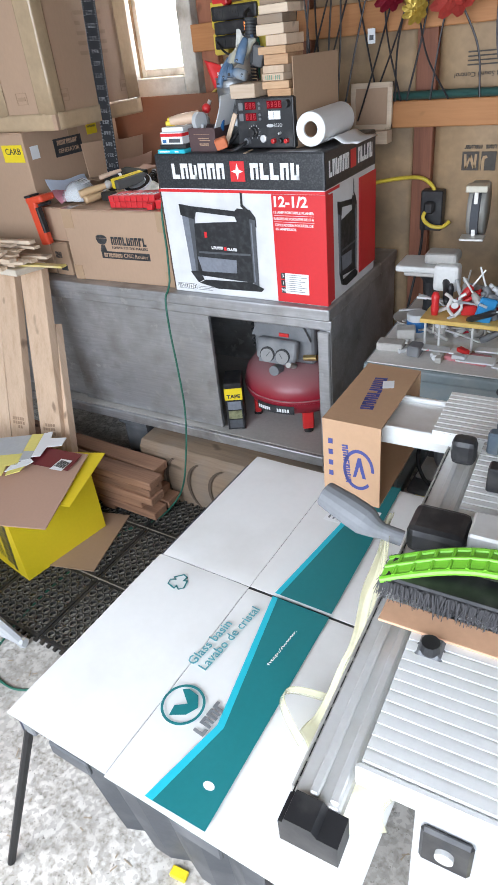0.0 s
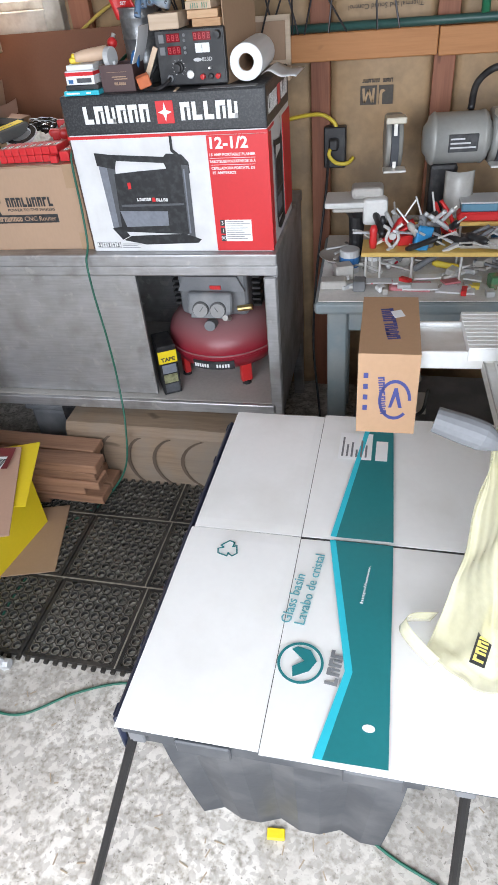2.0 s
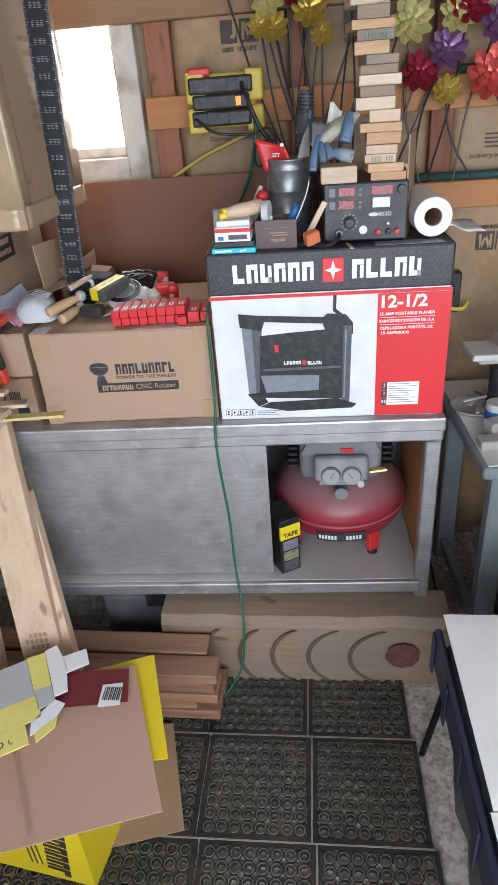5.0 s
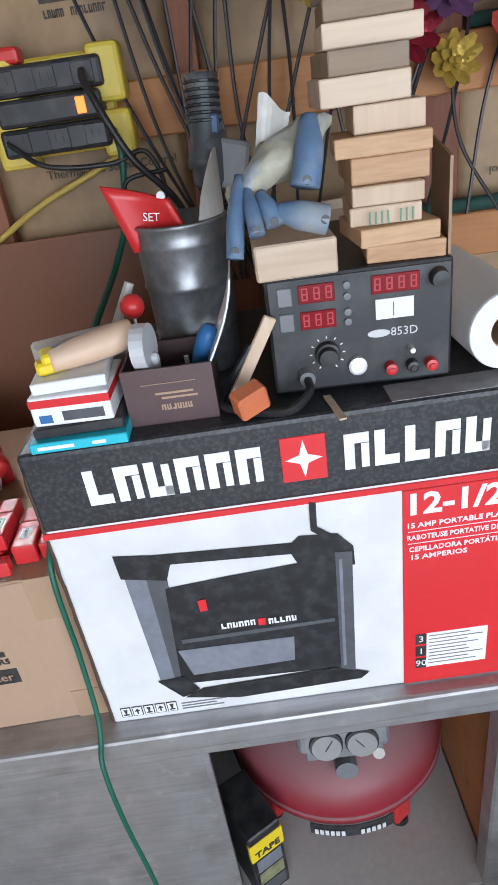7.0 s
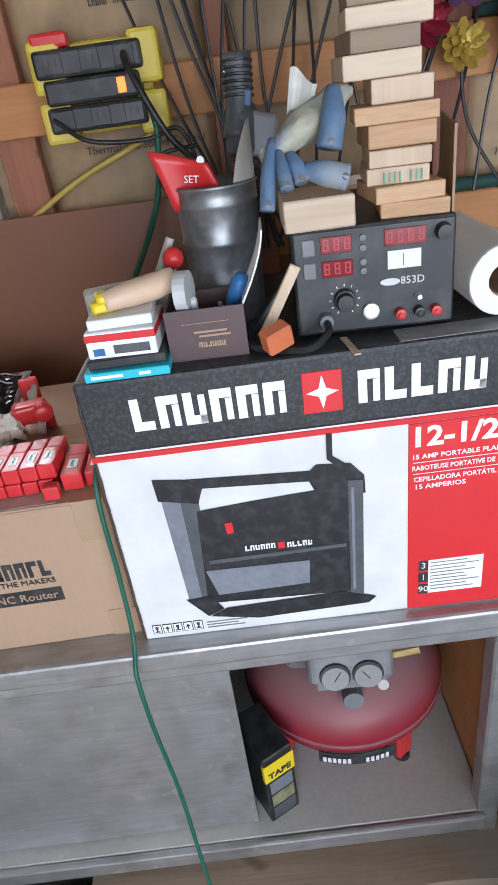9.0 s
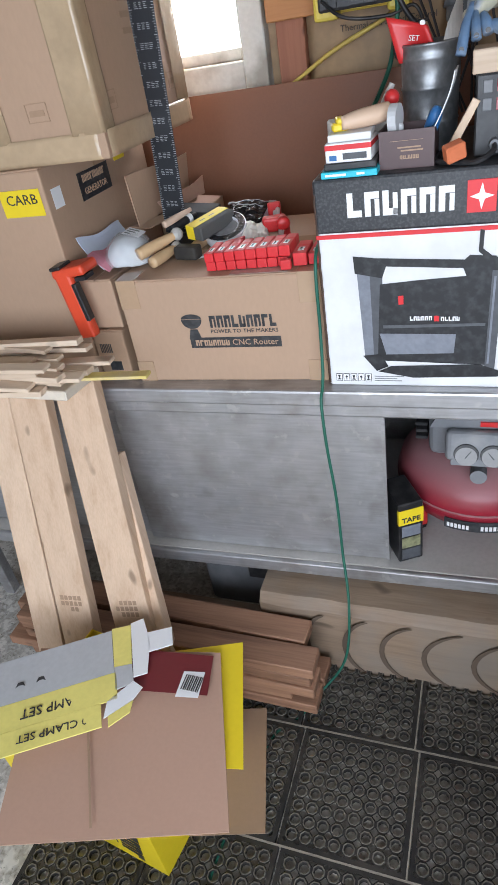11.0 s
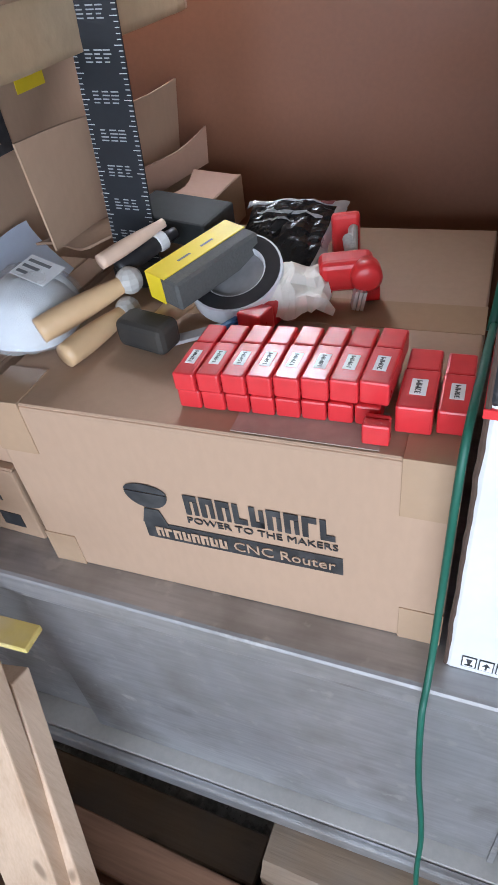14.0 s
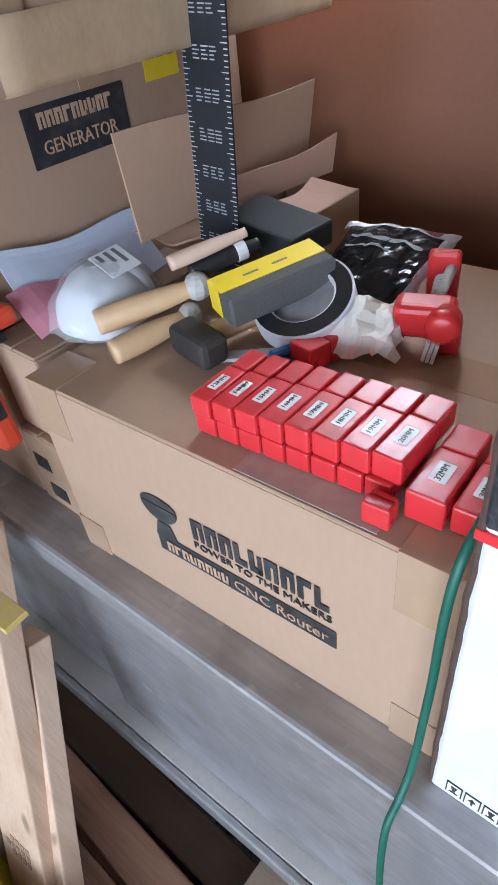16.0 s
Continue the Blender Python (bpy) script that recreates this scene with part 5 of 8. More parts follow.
# ---- on the planer carton ----
PZ = TZ + PH + 0.0018
st = thing("soldering_station", "black rework station with red displays and knobs", "electronics", (0.389, 0.054, PZ), -3)
st.matrix_basis = st.matrix_basis @ Matrix.Diagonal((0.98, 1.0, 1.0, 1.0))
part("case", one(-0.101, 0.101, 0.0, 0.26, 0.003, 0.137, r=0.004, seg=2), BLACK, st)
part("front_panel", one(-0.097, 0.097, -0.0025, -0.0005, 0.008, 0.133), mat("black_panel_paint", (0.02, 0.021, 0.024), 0.45, var=0.2, bump=0.05, stain=(0.12, 0.12, 0.12), amount=0.35, sscale=20), st)
SEGR = mat("dark_red_display", (0.22, 0.006, 0.012), 0.15, var=0.1, bump=0)
SEGL = mat("faded_red_digits", (0.5, 0.04, 0.05), 0.3, bump=0)


def display(x0, x1, z0, z1, n):
    d = part("display", one(x0, x1, -0.0042, -0.0026, z0, z1, r=0.0005), SEGR, st, "dark red digit display")
    w = (x1 - x0) / n
    for k in range(n):
        a, b = x0 + w * (k + 0.25), x0 + w * (k + 0.78)
        h_ = z1 - z0
        bm = BM()
        for za in (0.18, 0.48, 0.78):
            box(bm, a, b, -0.0047, -0.0043, z0 + za * h_, z0 + (za + 0.07) * h_)
        for xa in (a, b - 0.0015):
            box(bm, xa, xa + 0.0015, -0.0047, -0.0043, z0 + 0.2 * h_, z0 + 0.82 * h_)
        part("digit", bm, SEGL, d)


display(-0.065, -0.026, 0.107, 0.127, 3)
display(-0.065, -0.026, 0.078, 0.098, 3)
display(0.013, 0.064, 0.108, 0.128, 4)
part("meter", one(0.017, 0.058, -0.0042, -0.0026, 0.080, 0.102), PAPER, st, "pale analogue meter")
part("meter_needle", one(0.036, 0.0368, -0.0048, -0.0043, 0.083, 0.098), INK, st)
part("dial_knob", lathe(BM(), [(0.0145, 0), (0.0135, 0.008), (0.011, 0.009), (0.010, 0.018), (0.0, 0.0185)], upright(-0.038, -0.0026, 0.048), 20), BLACK, st)
for k in range(11):
    a = math.radians(-60 + 30 * k)
    part("dial_mark", one(-0.0006, 0.0006, -0.003, -0.0024, -0.0015, 0.0015, pose(-0.038 + 0.0185 * math.cos(a), 0, 0.048 + 0.0185 * math.sin(a), 0, 90 - math.degrees(a), 0)), WHITE, st)
part("small_knob", lathe(BM(), [(0.0105, 0), (0.009, 0.014), (0.0, 0.0145)], upright(0.084, -0.0026, 0.119), 16), BLACK, st)
part("socket", lathe(BM(), [(0.0105, 0), (0.0105, 0.005), (0.008, 0.006), (0.0, 0.006)], upright(-0.005, -0.0026, 0.030), 16), ALU, st)
part("lead_socket", lathe(BM(), [(0.011, 0), (0.009, 0.012), (0.0, 0.0125)], upright(-0.063, -0.0026, 0.024), 14), GREYP, st)
for x, m_ in ((0.032, REDPL), (0.056, BLACK), (0.077, REDPL)):
    part("terminal", lathe(BM(), [(0.007, 0), (0.0065, 0.011), (0.003, 0.012), (0.003, 0.014), (0.0, 0.014)], upright(x, -0.0026, 0.024), 12), m_, st)
part("toggle", cyl(BM(), 0.004, 0.003, 0.012, upright(0.055, -0.0026, 0.044), 10), ALU, st)
for z in (0.116, 0.088):
    part("switch", one(-0.088, -0.072, -0.005, -0.0026, z - 0.010, z + 0.010, r=0.001), GREYP, st)
for z in (0.122, 0.110, 0.093, 0.082):
    part("button", lathe(BM(), [(0.004, 0), (0.004, 0.003), (0, 0.0035)], upright(-0.013, -0.0026, z), 10), GREYP, st)
part("lettering", lettering("853D", 0.0135, upright(0.048, -0.0028, 0.064)), LGREY, st)
part("maker_mark", prism(BM(), [(0.0125 * math.cos(2 * math.pi * k / 16), 0.0045 * math.sin(2 * math.pi * k / 16)) for k in range(16)], 0.0004, upright(0.020, -0.0026, 0.064)), LGREY, st)
part("power_lead", tube(BM(), [(-0.063, -0.012, 0.024), (-0.064, -0.035, 0.018), (-0.09, -0.05, 0.006), (-0.14, -0.035, 0.005), (-0.165, -0.01, 0.006), (-0.15, 0.03, 0.02), (-0.125, 0.045, 0.05)], 0.005, 8, 6), BLACK, st)
solo("orange_connector", one(-0.018, 0.018, -0.012, 0.012, 0, 0.03, pose(0.262, 0.012, PZ + 0.012, 12, -14, 25), r=0.003), mat("orange_plastic", (0.62, 0.17, 0.07), 0.5), "small orange plastic wire connector", "connector")
solo("wood_stick", one(-0.007, 0.007, -0.003, 0.003, 0, 0.10, pose(0.245, 0.055, PZ + 0.012, 8, 28, 10), r=0.001), PINE, "thin flat wooden stick", "stick")
solo("wood_stick", one(-0.004, 0.004, -0.03, 0.03, 0, 0.002, pose(0.35, 0.012, PZ + 0.001, 0, 0, 8)), PINE, "thin flat wooden stick lying on the carton", "stick")
solo("wood_block", one(0.284, 0.368, 0.045, 0.14, PZ + 0.1375, PZ + 0.174, r=0.002), PINEX, "pale pine block with end grain showing", "block")
# tower of offcuts
OFFC = wood("honey_pine_offcut", (0.60, 0.38, 0.22), (0.40, 0.21, 0.10), 0, rings=55)
rng = random.Random(31)
z = PZ + 0.1375
for k in range(17):
    h_ = rng.choice((0.019, 0.019, 0.022, 0.026))
    w = rng.uniform(0.068, 0.095)
    cx = 0.428 - 0.0018 * k + rng.uniform(-0.010, 0.010) + (0.012 if k in (0, 6) else 0)
    m_ = (PINEX, OFFC, OFFC, PINE, GREYW, PINEX)[rng.randrange(6)] if k not in (8, 10) else GREYW
    cy = 0.098 + rng.uniform(-0.008, 0.008) + 0.0035 * k
    blk = solo("wood_offcut", one(-w / 2, w / 2, -0.045, 0.045, 0, h_ - 0.0006, pose(cx, cy, z, 0, 0, rng.uniform(-9, 9)), r=0.0012), m_, "sawn wood offcut in a tall stack", "block", group="stack of offcuts")
    if k in (2, 13):
        part("stamp_print", lettering("|||| |||", 0.013, upright(cx, cy - 0.052, z + h_ / 2), width=0.045), mat("green_stamp", (0.16, 0.34, 0.24), 0.7), blk, "faded green stamp", at_world=True)
    z += h_
for k in range(9):
    h_ = rng.choice((0.02, 0.026, 0.03))
    w = rng.uniform(0.07, 0.11)
    cx = 0.398 + rng.uniform(-0.014, 0.014)
    solo("wood_offcut", one(-w / 2, w / 2, -0.05, 0.05, 0, h_ - 0.0006, pose(cx, 0.16, z, 0, 0, rng.uniform(-9, 9)), r=0.0012), (PINEX, PINE, PINEX)[k % 3], "sawn wood offcut in a tall stack", "block", group="stack of offcuts")
    z += h_
# bundle of blue-handled brushes in film
BLUEH = mat("dusty_blue_plastic", (0.11, 0.19, 0.31), 0.6, var=0.25, bump=0.25, stain=(0.36, 0.36, 0.33), amount=0.75, sscale=14)
gl = thing("brush_bundle", "dusty blue-handled paint brushes bundled in old plastic film", "brushes", (0.325, 0.062, PZ + 0.177))
for pts, r0 in (([(0.024, -0.012, 0.105), (0.020, -0.03, 0.078), (0.013, -0.04, 0.05)], 0.014), ([(-0.014, -0.03, 0.030), (0.008, -0.038, 0.025), (0.032, -0.04, 0.018)], 0.014), ([(-0.028, -0.015, 0.046), (-0.022, -0.03, 0.034), (-0.018, -0.04, 0.02)], 0.009), ([(-0.04, -0.01, 0.05), (-0.038, -0.03, 0.034), (-0.036, -0.045, 0.014)], 0.008), ([(-0.045, 0.0, 0.062), (-0.054, -0.025, 0.03), (-0.06, -0.04, -0.006)], 0.009)):
    h_ = part("handle", tube(BM(), pts, lambda u, r0=r0: r0 * (0.6 + 0.4 * min(1.0, 2.2 * u)), 12, 6), BLUEH, gl, smooth=True)
    e = Vector(pts[-1]) * 0.82 + Vector(pts[-2]) * 0.18
    part("hanging_hole", lathe(BM(), [(0.0, 0.0), (0.0042, 0.0), (0.0042, 0.0008), (0.0, 0.0008)], Matrix.Translation(e + Vector((0, -r0 * 0.92, 0.002))) @ pose(0, 0, 0, 90, 0, 0), 10), INK, h_)
noise.seed_set(23)
pm = ball(BM(), 0.03, Matrix.Translation((-0.006, 0.004, 0.072)) @ pose(0, 0, 0, 0, 58, 0) @ Matrix.Diagonal((0.62, 0.75, 1.95, 1)), 26, 18)
for v in pm.verts:
    v.co += 0.009 * noise.noise_vector(v.co * 42) + 0.004 * noise.noise_vector(v.co * 130)
part("film_wrap", pm, mat("grimy_yellowed_film", (0.40, 0.38, 0.29), 0.4, var=0.35, scale=26, bump=0.35, stain=(0.13, 0.18, 0.27), amount=0.9, sscale=20), gl, "grimy yellowed film", smooth=True)
part("paper_scrap", sheet(BM(), lambda u, v: Vector((-0.026 + 0.028 * u + 0.008 * v, 0.012 + 0.006 * math.sin(5 * u), 0.085 + 0.045 * v * (1 - 0.4 * u) + 0.004 * math.sin(6 * u))), 6, 4, 0.001), mat("grimy_paper", (0.56, 0.55, 0.51), 0.7, var=0.2, scale=30, bump=0.3), gl)
solo("cardboard_sheet", one(0.0, 0.205, -0.0015, 0.0015, 0, 0.23, pose(0.486, 0.06, PZ + 0.001, 0, 0, 78)), CARDD, "upright sheet of brown cardboard", "cardboard")
pr = thing("paper_towel_roll", "white paper towel roll lying on its side, partly unrolled", "paper roll", (0.546, 0.135, PZ + 0.003), 0)
part("roll", lathe(BM(), [(0.021, 0.0), (0.044, 0.0), (0.045, 0.003), (0.045, 0.22), (0.021, 0.22), (0.021, 0.0)], pose(0, -0.10, 0.05, -90, 0, 2), 32), PAPER, pr, smooth=False)
part("core", lathe(BM(), [(0.0205, 0.006), (0.0195, 0.006), (0.0195, 0.215), (0.0205, 0.215), (0.0205, 0.006)], pose(0, -0.10, 0.05, -90, 0, 2), 24), CARDD, pr)
sheet_bm = sheet(BM(), lambda u, v: Vector((0.03 + 0.10 * u, -0.06 + 0.16 * v - 0.02 * u, 0.006 + 0.018 * math.sin(3.4 * u + 0.4) * (1 - u) + 0.004 * math.sin(9 * u))), 14, 4, 0.0005)
part("loose_sheet", sheet_bm, PAPER, pr, smooth=True)
fr = thing("wooden_frame", "small pale wooden frame leaning against the wall board", "frame", (0.50, 0.575, 1.29), 0)
for a, b, c, d in ((-0.075, -0.058, 0.04, 0.185), (0.058, 0.075, 0.04, 0.185), (-0.075, 0.075, 0.168, 0.185), (-0.075, 0.075, 0.04, 0.057)):
    part("rail", one(a, b, -0.006, 0.006, c, d, pose(0, 0.02, 0, -3, 0, 0), r=0.001), PINEX, fr)
part("backing", one(-0.058, 0.058, 0.0, 0.003, 0.057, 0.168, pose(0, 0.02, 0, -3, 0, 0)), CARD, fr)
part("foot_strip", one(-0.075, 0.075, -0.02, 0.03, 0.0, 0.04), PINEX, fr)
# brown knife box
kb = thing("brown_box", "open dark brown printed box holding small tools", "box", (0.175, 0.075, PZ), -1)
KBM = mat("dark_brown_print", (0.095, 0.055, 0.055), 0.42, var=0.12, bump=0.04)
for a, b, c, d in ((-0.05, 0.05, -0.043, -0.04), (-0.05, 0.05, 0.04, 0.043), (-0.05, -0.047, -0.04, 0.04), (0.047, 0.05, -0.04, 0.04)):
    part("side", one(a, b, c, d, 0, 0.066), KBM, kb)
part("bottom", one(-0.047, 0.047, -0.04, 0.04, 0, 0.003), KBM, kb)
part("lid_flap", sheet(BM(), lambda u, v: Vector((0.05 + 0.022 * v + 0.012 * math.sin(2 * v), -0.04 + 0.08 * u, 0.064 + 0.085 * v)), 3, 6, 0.002), PAPER, kb, "white inside of the lid flap")
part("rule", one(-0.03, 0.03, -0.0436, -0.043, 0.048, 0.0487), CARD, kb)
part("lettering", blocks(BM(), 6, 0.035, 0.007, 0.0004, upright(0.005, -0.0431, 0.020) @ pose(0, 0, 0, 0, 0, 180), 3), CARD, kb)
part("small_print", box(box(BM(), -0.01, 0.03, -0.0436, -0.043, 0.030, 0.0325), -0.016, 0.026, -0.0436, -0.043, 0.0355, 0.038), CARD, kb)
dw = thing("tape_dispenser", "small clear tape dispenser standing in a box", "dispenser", (0.152, 0.06, PZ + 0.004), 20)
part("reel", lathe(BM(), [(0.014, -0.008), (0.026, -0.008), (0.026, 0.008), (0.014, 0.008)], pose(0, 0, 0.078, 90, 0, 60), 20), LGREY, dw)
part("body", one(-0.010, 0.014, -0.008, 0.008, 0.0, 0.07, r=0.003), LGREY, dw)
gdrv = thing("screwdriver", "blue and black gripped screwdriver in a box", "screwdriver", (0.195, 0.09, PZ + 0.004))
part("handle", lathe(BM(), [(0.0, 0.03), (0.011, 0.034), (0.013, 0.06), (0.012, 0.085), (0.008, 0.095), (0, 0.097)], pose(0, 0, 0, 12, 20, 0), 14), BLUE, gdrv, smooth=True)
part("blade", cyl(BM(), 0.003, 0.003, 0.05, pose(-0.002, 0, 0.0), 8), ALU, gdrv)
# steel pitcher with tools
pt = thing("steel_pitcher", "galvanised steel can holding tools", "can", (0.203, 0.200, PZ), 0)
part("can", lathe(BM(), [(0.0, 0.002), (0.050, 0.0), (0.052, 0.004), (0.0525, 0.05), (0.0545, 0.053), (0.053, 0.057), (0.054, 0.11), (0.057, 0.113), (0.055, 0.117), (0.0558, 0.16), (0.058, 0.163), (0.0565, 0.167), (0.0565, 0.183), (0.0595, 0.186), (0.057, 0.189), (0.0555, 0.185), (0.0545, 0.185), (0.052, 0.12), (0.050, 0.008), (0, 0.006)], None, 28), mat("galvanised_steel", (0.30, 0.31, 0.32), 0.38, 0.7, var=0.4, scale=22, bump=0.1, stain=(0.12, 0.12, 0.12), amount=0.6, sscale=16), pt, smooth=True)
part("raised_lip", sheet(BM(), lambda u, v: Vector((0.056 * math.cos(-1.1 + 1.9 * u), 0.056 * math.sin(-1.1 + 1.9 * u), 0.184 + 0.075 * v * max(0.0, math.sin(math.pi * u)) ** 0.7)), 12, 5, 0.0015), DUST, pt)
hg = thing("heat_gun", "black and grey heat gun standing nose down in a can", "heat gun", (0.225, 0.20, PZ + 0.008), 10)
HGM = mat("dusty_dark_grey_plastic", (0.06, 0.065, 0.07), 0.55, var=0.2, bump=0.15, stain=(0.24, 0.23, 0.21), amount=0.5, sscale=18)
nm = pose(0.012, 0.004, 0.0, -8, 5, 0)
part("nozzle", lathe(BM(), [(0.0, 0.0), (0.0115, 0.0), (0.0125, 0.15), (0.0145, 0.152), (0.0145, 0.162), (0.012, 0.164), (0.0, 0.164)], nm, 20), ALU, hg, "bare steel nozzle", smooth=False)
for k in range(5):
    part("vent_ring", lathe(BM(), [(0.010, 0.164 + 0.0085 * k), (0.0185, 0.165 + 0.0085 * k), (0.019, 0.1685 + 0.0085 * k), (0.010, 0.170 + 0.0085 * k)], nm, 20), BLACK, hg)
part("barrel", lathe(BM(), [(0.0, 0.206), (0.020, 0.206), (0.023, 0.212), (0.0235, 0.252), (0.019, 0.268), (0.0, 0.272)], nm, 20), HGM, hg, smooth=True)
part("handle", tube(BM(), [(0.022, 0.03, 0.225), (0.032, 0.04, 0.27), (0.036, 0.045, 0.325)], lambda u: 0.0205 - 0.002 * math.sin(3 * u), 12, 6), HGM, hg, smooth=True)
for k in range(6):
    part("grip_rib", lathe(BM(), [(0.0195, 0.0), (0.0215, 0.001), (0.0215, 0.003), (0.0195, 0.004)], pose(0.0325 + 0.0006 * k, 0.0415 + 0.0006 * k, 0.274 + 0.008 * k, -5, 4, 0), 14), BLACK, hg)
part("motor_housing", one(-0.032, 0.012, -0.016, 0.022, 0.205, 0.262, pose(0, 0, 0, -8, 16, 0), r=0.007, seg=2), GREYP, hg, "grey motor housing")
part("trigger", one(-0.006, 0.006, -0.02, -0.012, 0.262, 0.285, pose(0.012, 0.012, 0, -6, 6, 0), r=0.003), mat("dark_blue_trigger", (0.05, 0.10, 0.18), 0.5), hg)
rp = thing("red_pouch", "red plastic tool pouch with white print", "pouch", (0.185, 0.17, PZ + 0.02), -10)
part("pouch", sheet(BM(), lambda u, v: Vector((-0.040 + 0.078 * u - 0.02 * v, 0.01 * math.sin(3 * u) - 0.012 * v, 0.14 + 0.078 * v - 0.022 * u * v)), 8, 6, 0.006), REDPL, rp, smooth=True)
part("lettering", lettering("SET", 0.013, pose(-0.008, -0.009, 0.178, 85, 6, 0)), WHITE, rp)
part("eyelet", cyl(BM(), 0.005, 0.005, 0.003, pose(0.008, -0.008, 0.200, 90, 0, 0), 12), ALU, rp)
bp = thing("ball_pin", "small red ball on a thin pin", "pin", (0.138, 0.125, PZ + 0.0))
part("pin", cyl(BM(), 0.0018, 0.0018, 0.10, None, 8), ALU, bp)
part("red_ball", ball(BM(), 0.0145, Matrix.Translation((0, 0, 0.11))), REDPL, bp, smooth=True)
# little boxes of bits
for k, (x0, x1, y0, y1, h_, m_, lab_) in enumerate(((0.018, 0.125, -0.001, 0.10, 0.012, CYAN, "flat blue packet of nails"), (0.022, 0.12, 0.01, 0.10, 0.012, BLACK, "flat black packet of fixings"), (0.028, 0.115, 0.012, 0.10, 0.034, WHITE, "small red and white box of nails"), (0.03, 0.11, 0.02, 0.10, 0.013, PAPER, "small white and red box"))):
    z0 = PZ + (0, 0.0125, 0.025, 0.0595)[k]
    t_ = thing("small_box", lab_, "box", ((x0 + x1) / 2, (y0 + y1) / 2, z0), (0, 2, -2, 3)[k])
    hx_, hy_ = (x1 - x0) / 2, (y1 - y0) / 2
    part("body", one(-hx_, hx_, -hy_, hy_, 0, h_, r=0.0012), m_, t_)
    if k == 2:
        part("red_band", one(-hx_ - 0.0004, hx_ + 0.0004, -hy_ - 0.0006, hy_, 0.022, 0.031), REDP, t_)
        part("picture_print", one(-0.01, 0.035, -hy_ - 0.0008, -hy_, 0.005, 0.016), PICG, t_)
        part("number_tile", one(-0.036, -0.022, -hy_ - 0.0008, -hy_, 0.004, 0.013), BLUE, t_)
    if k == 0:
        part("lettering", box(box(BM(), -0.045, -0.005, -hy_ - 0.0006, -hy_, 0.004, 0.008), 0.015, 0.03, -hy_ - 0.0006, -hy_, 0.004, 0.008), WHITE, t_)
th = thing("scraper", "scraper with a smooth pale wooden grip", "scraper", (0.10, 0.06, PZ + 0.076), 28)
part("grip", tube(BM(), [(-0.05, 0, 0.012), (-0.02, 0, 0.014), (0.02, 0, 0.016), (0.045, 0, 0.02)], lambda u: 0.011 + 0.006 * math.sin(2.6 * u), 12, 6), mat("smooth_pale_wood", (0.68, 0.48, 0.34), 0.45, var=0.06), th, smooth=True)
solo("yellow_clip", box(box(BM(), -0.016, 0.016, -0.01, 0.01, 0, 0.014, r=0.003), -0.008, 0.008, -0.014, 0.014, 0.012, 0.024, r=0.003), YELLOW, "small yellow plastic clip", "clip").matrix_basis = pose(0.052, 0.045, PZ + 0.0745, 0, 0, 20)
vs_ = thing("small_clamp", "dusty grey metal hand clamp", "clamp", (0.07, 0.13, PZ + 0.001), 20)
part("bar", one(-0.06, 0.06, -0.012, 0.012, 0.0, 0.085, r=0.004), DUST, vs_)
part("screw", cyl(BM(), 0.006, 0.006, 0.08, pose(0.03, 0, 0.06, 0, 30, 0), 10), DUST, vs_)

# ---- on the wall ----
ps = thing("power_strip", "black multi-outlet strip in a yellow plastic holder", "power strip", (0.0, YB - 0.085, 1.68), 0)
part("backplate", one(-0.075, 0.10, -0.01, 0.008, -0.07, 0.075, r=0.004), YELP, ps)
for sx, s2 in ((-0.105, -0.045), (0.072, 0.125)):
    for z0, z1 in ((-0.082, -0.012), (-0.002, 0.082)):
        part("yellow_wing", one(sx, s2, -0.05, 0.012, z0, z1, r=0.008, seg=2), YELP, ps)
part("outlet_bar", one(-0.095, 0.095, -0.062, -0.012, 0.022, 0.066, r=0.006, seg=2), BLACK, ps)
part("switch_bar", one(-0.085, 0.085, -0.066, -0.012, -0.02, 0.02, r=0.006, seg=2), BLACK, ps)
part("outlet_bar", one(-0.09, 0.088, -0.062, -0.012, -0.064, -0.022, r=0.006, seg=2), BLACK, ps)
part("lit_switch", one(0.045, 0.06, -0.07, -0.066, -0.012, 0.012, r=0.001), glow("orange_switch_light", (1.0, 0.25, 0.04), 1.2), ps)
part("red_plug", one(-0.095, -0.03, -0.05, -0.012, 0.068, 0.092, r=0.006, seg=2), REDPL, ps)
for x in (-0.06, 0.005, 0.065):
    for z0 in (0.044, -0.043):
        o = part("outlet", one(x - 0.017, x + 0.017, -0.064, -0.0615, z0 - 0.015, z0 + 0.015, r=0.0008), BLACK, ps)
        for dx in (-0.006, 0.006):
            part("slot", one(x + dx - 0.001, x + dx + 0.001, -0.0646, -0.064, z0 - 0.004, z0 + 0.007), RUBBER, o)
solo("extension_cord", tube(BM(), [(0.065, YB - 0.15, 1.725), (0.075, YB - 0.19, 1.70), (0.12, YB - 0.2, 1.60), (0.18, YB - 0.18, 1.52), (0.2, YB - 0.14, 1.43)], 0.006, 8, 8), BLACK, "black power cord hanging from the outlet strip", "cord", smooth=True)
solo("extension_cord", tube(BM(), [(-0.08, YB - 0.15, 1.64), (-0.02, YB - 0.17, 1.60), (0.08, YB - 0.16, 1.59), (0.14, YB - 0.15, 1.60), (0.16, YB - 0.16, 1.53), (0.10, YB - 0.16, 1.50), (0.10, YB - 0.17, 1.56), (0.17, YB - 0.16, 1.57)], 0.004, 8, 8), BLACK, "black cord looping below the outlet strip", "cord", smooth=True)
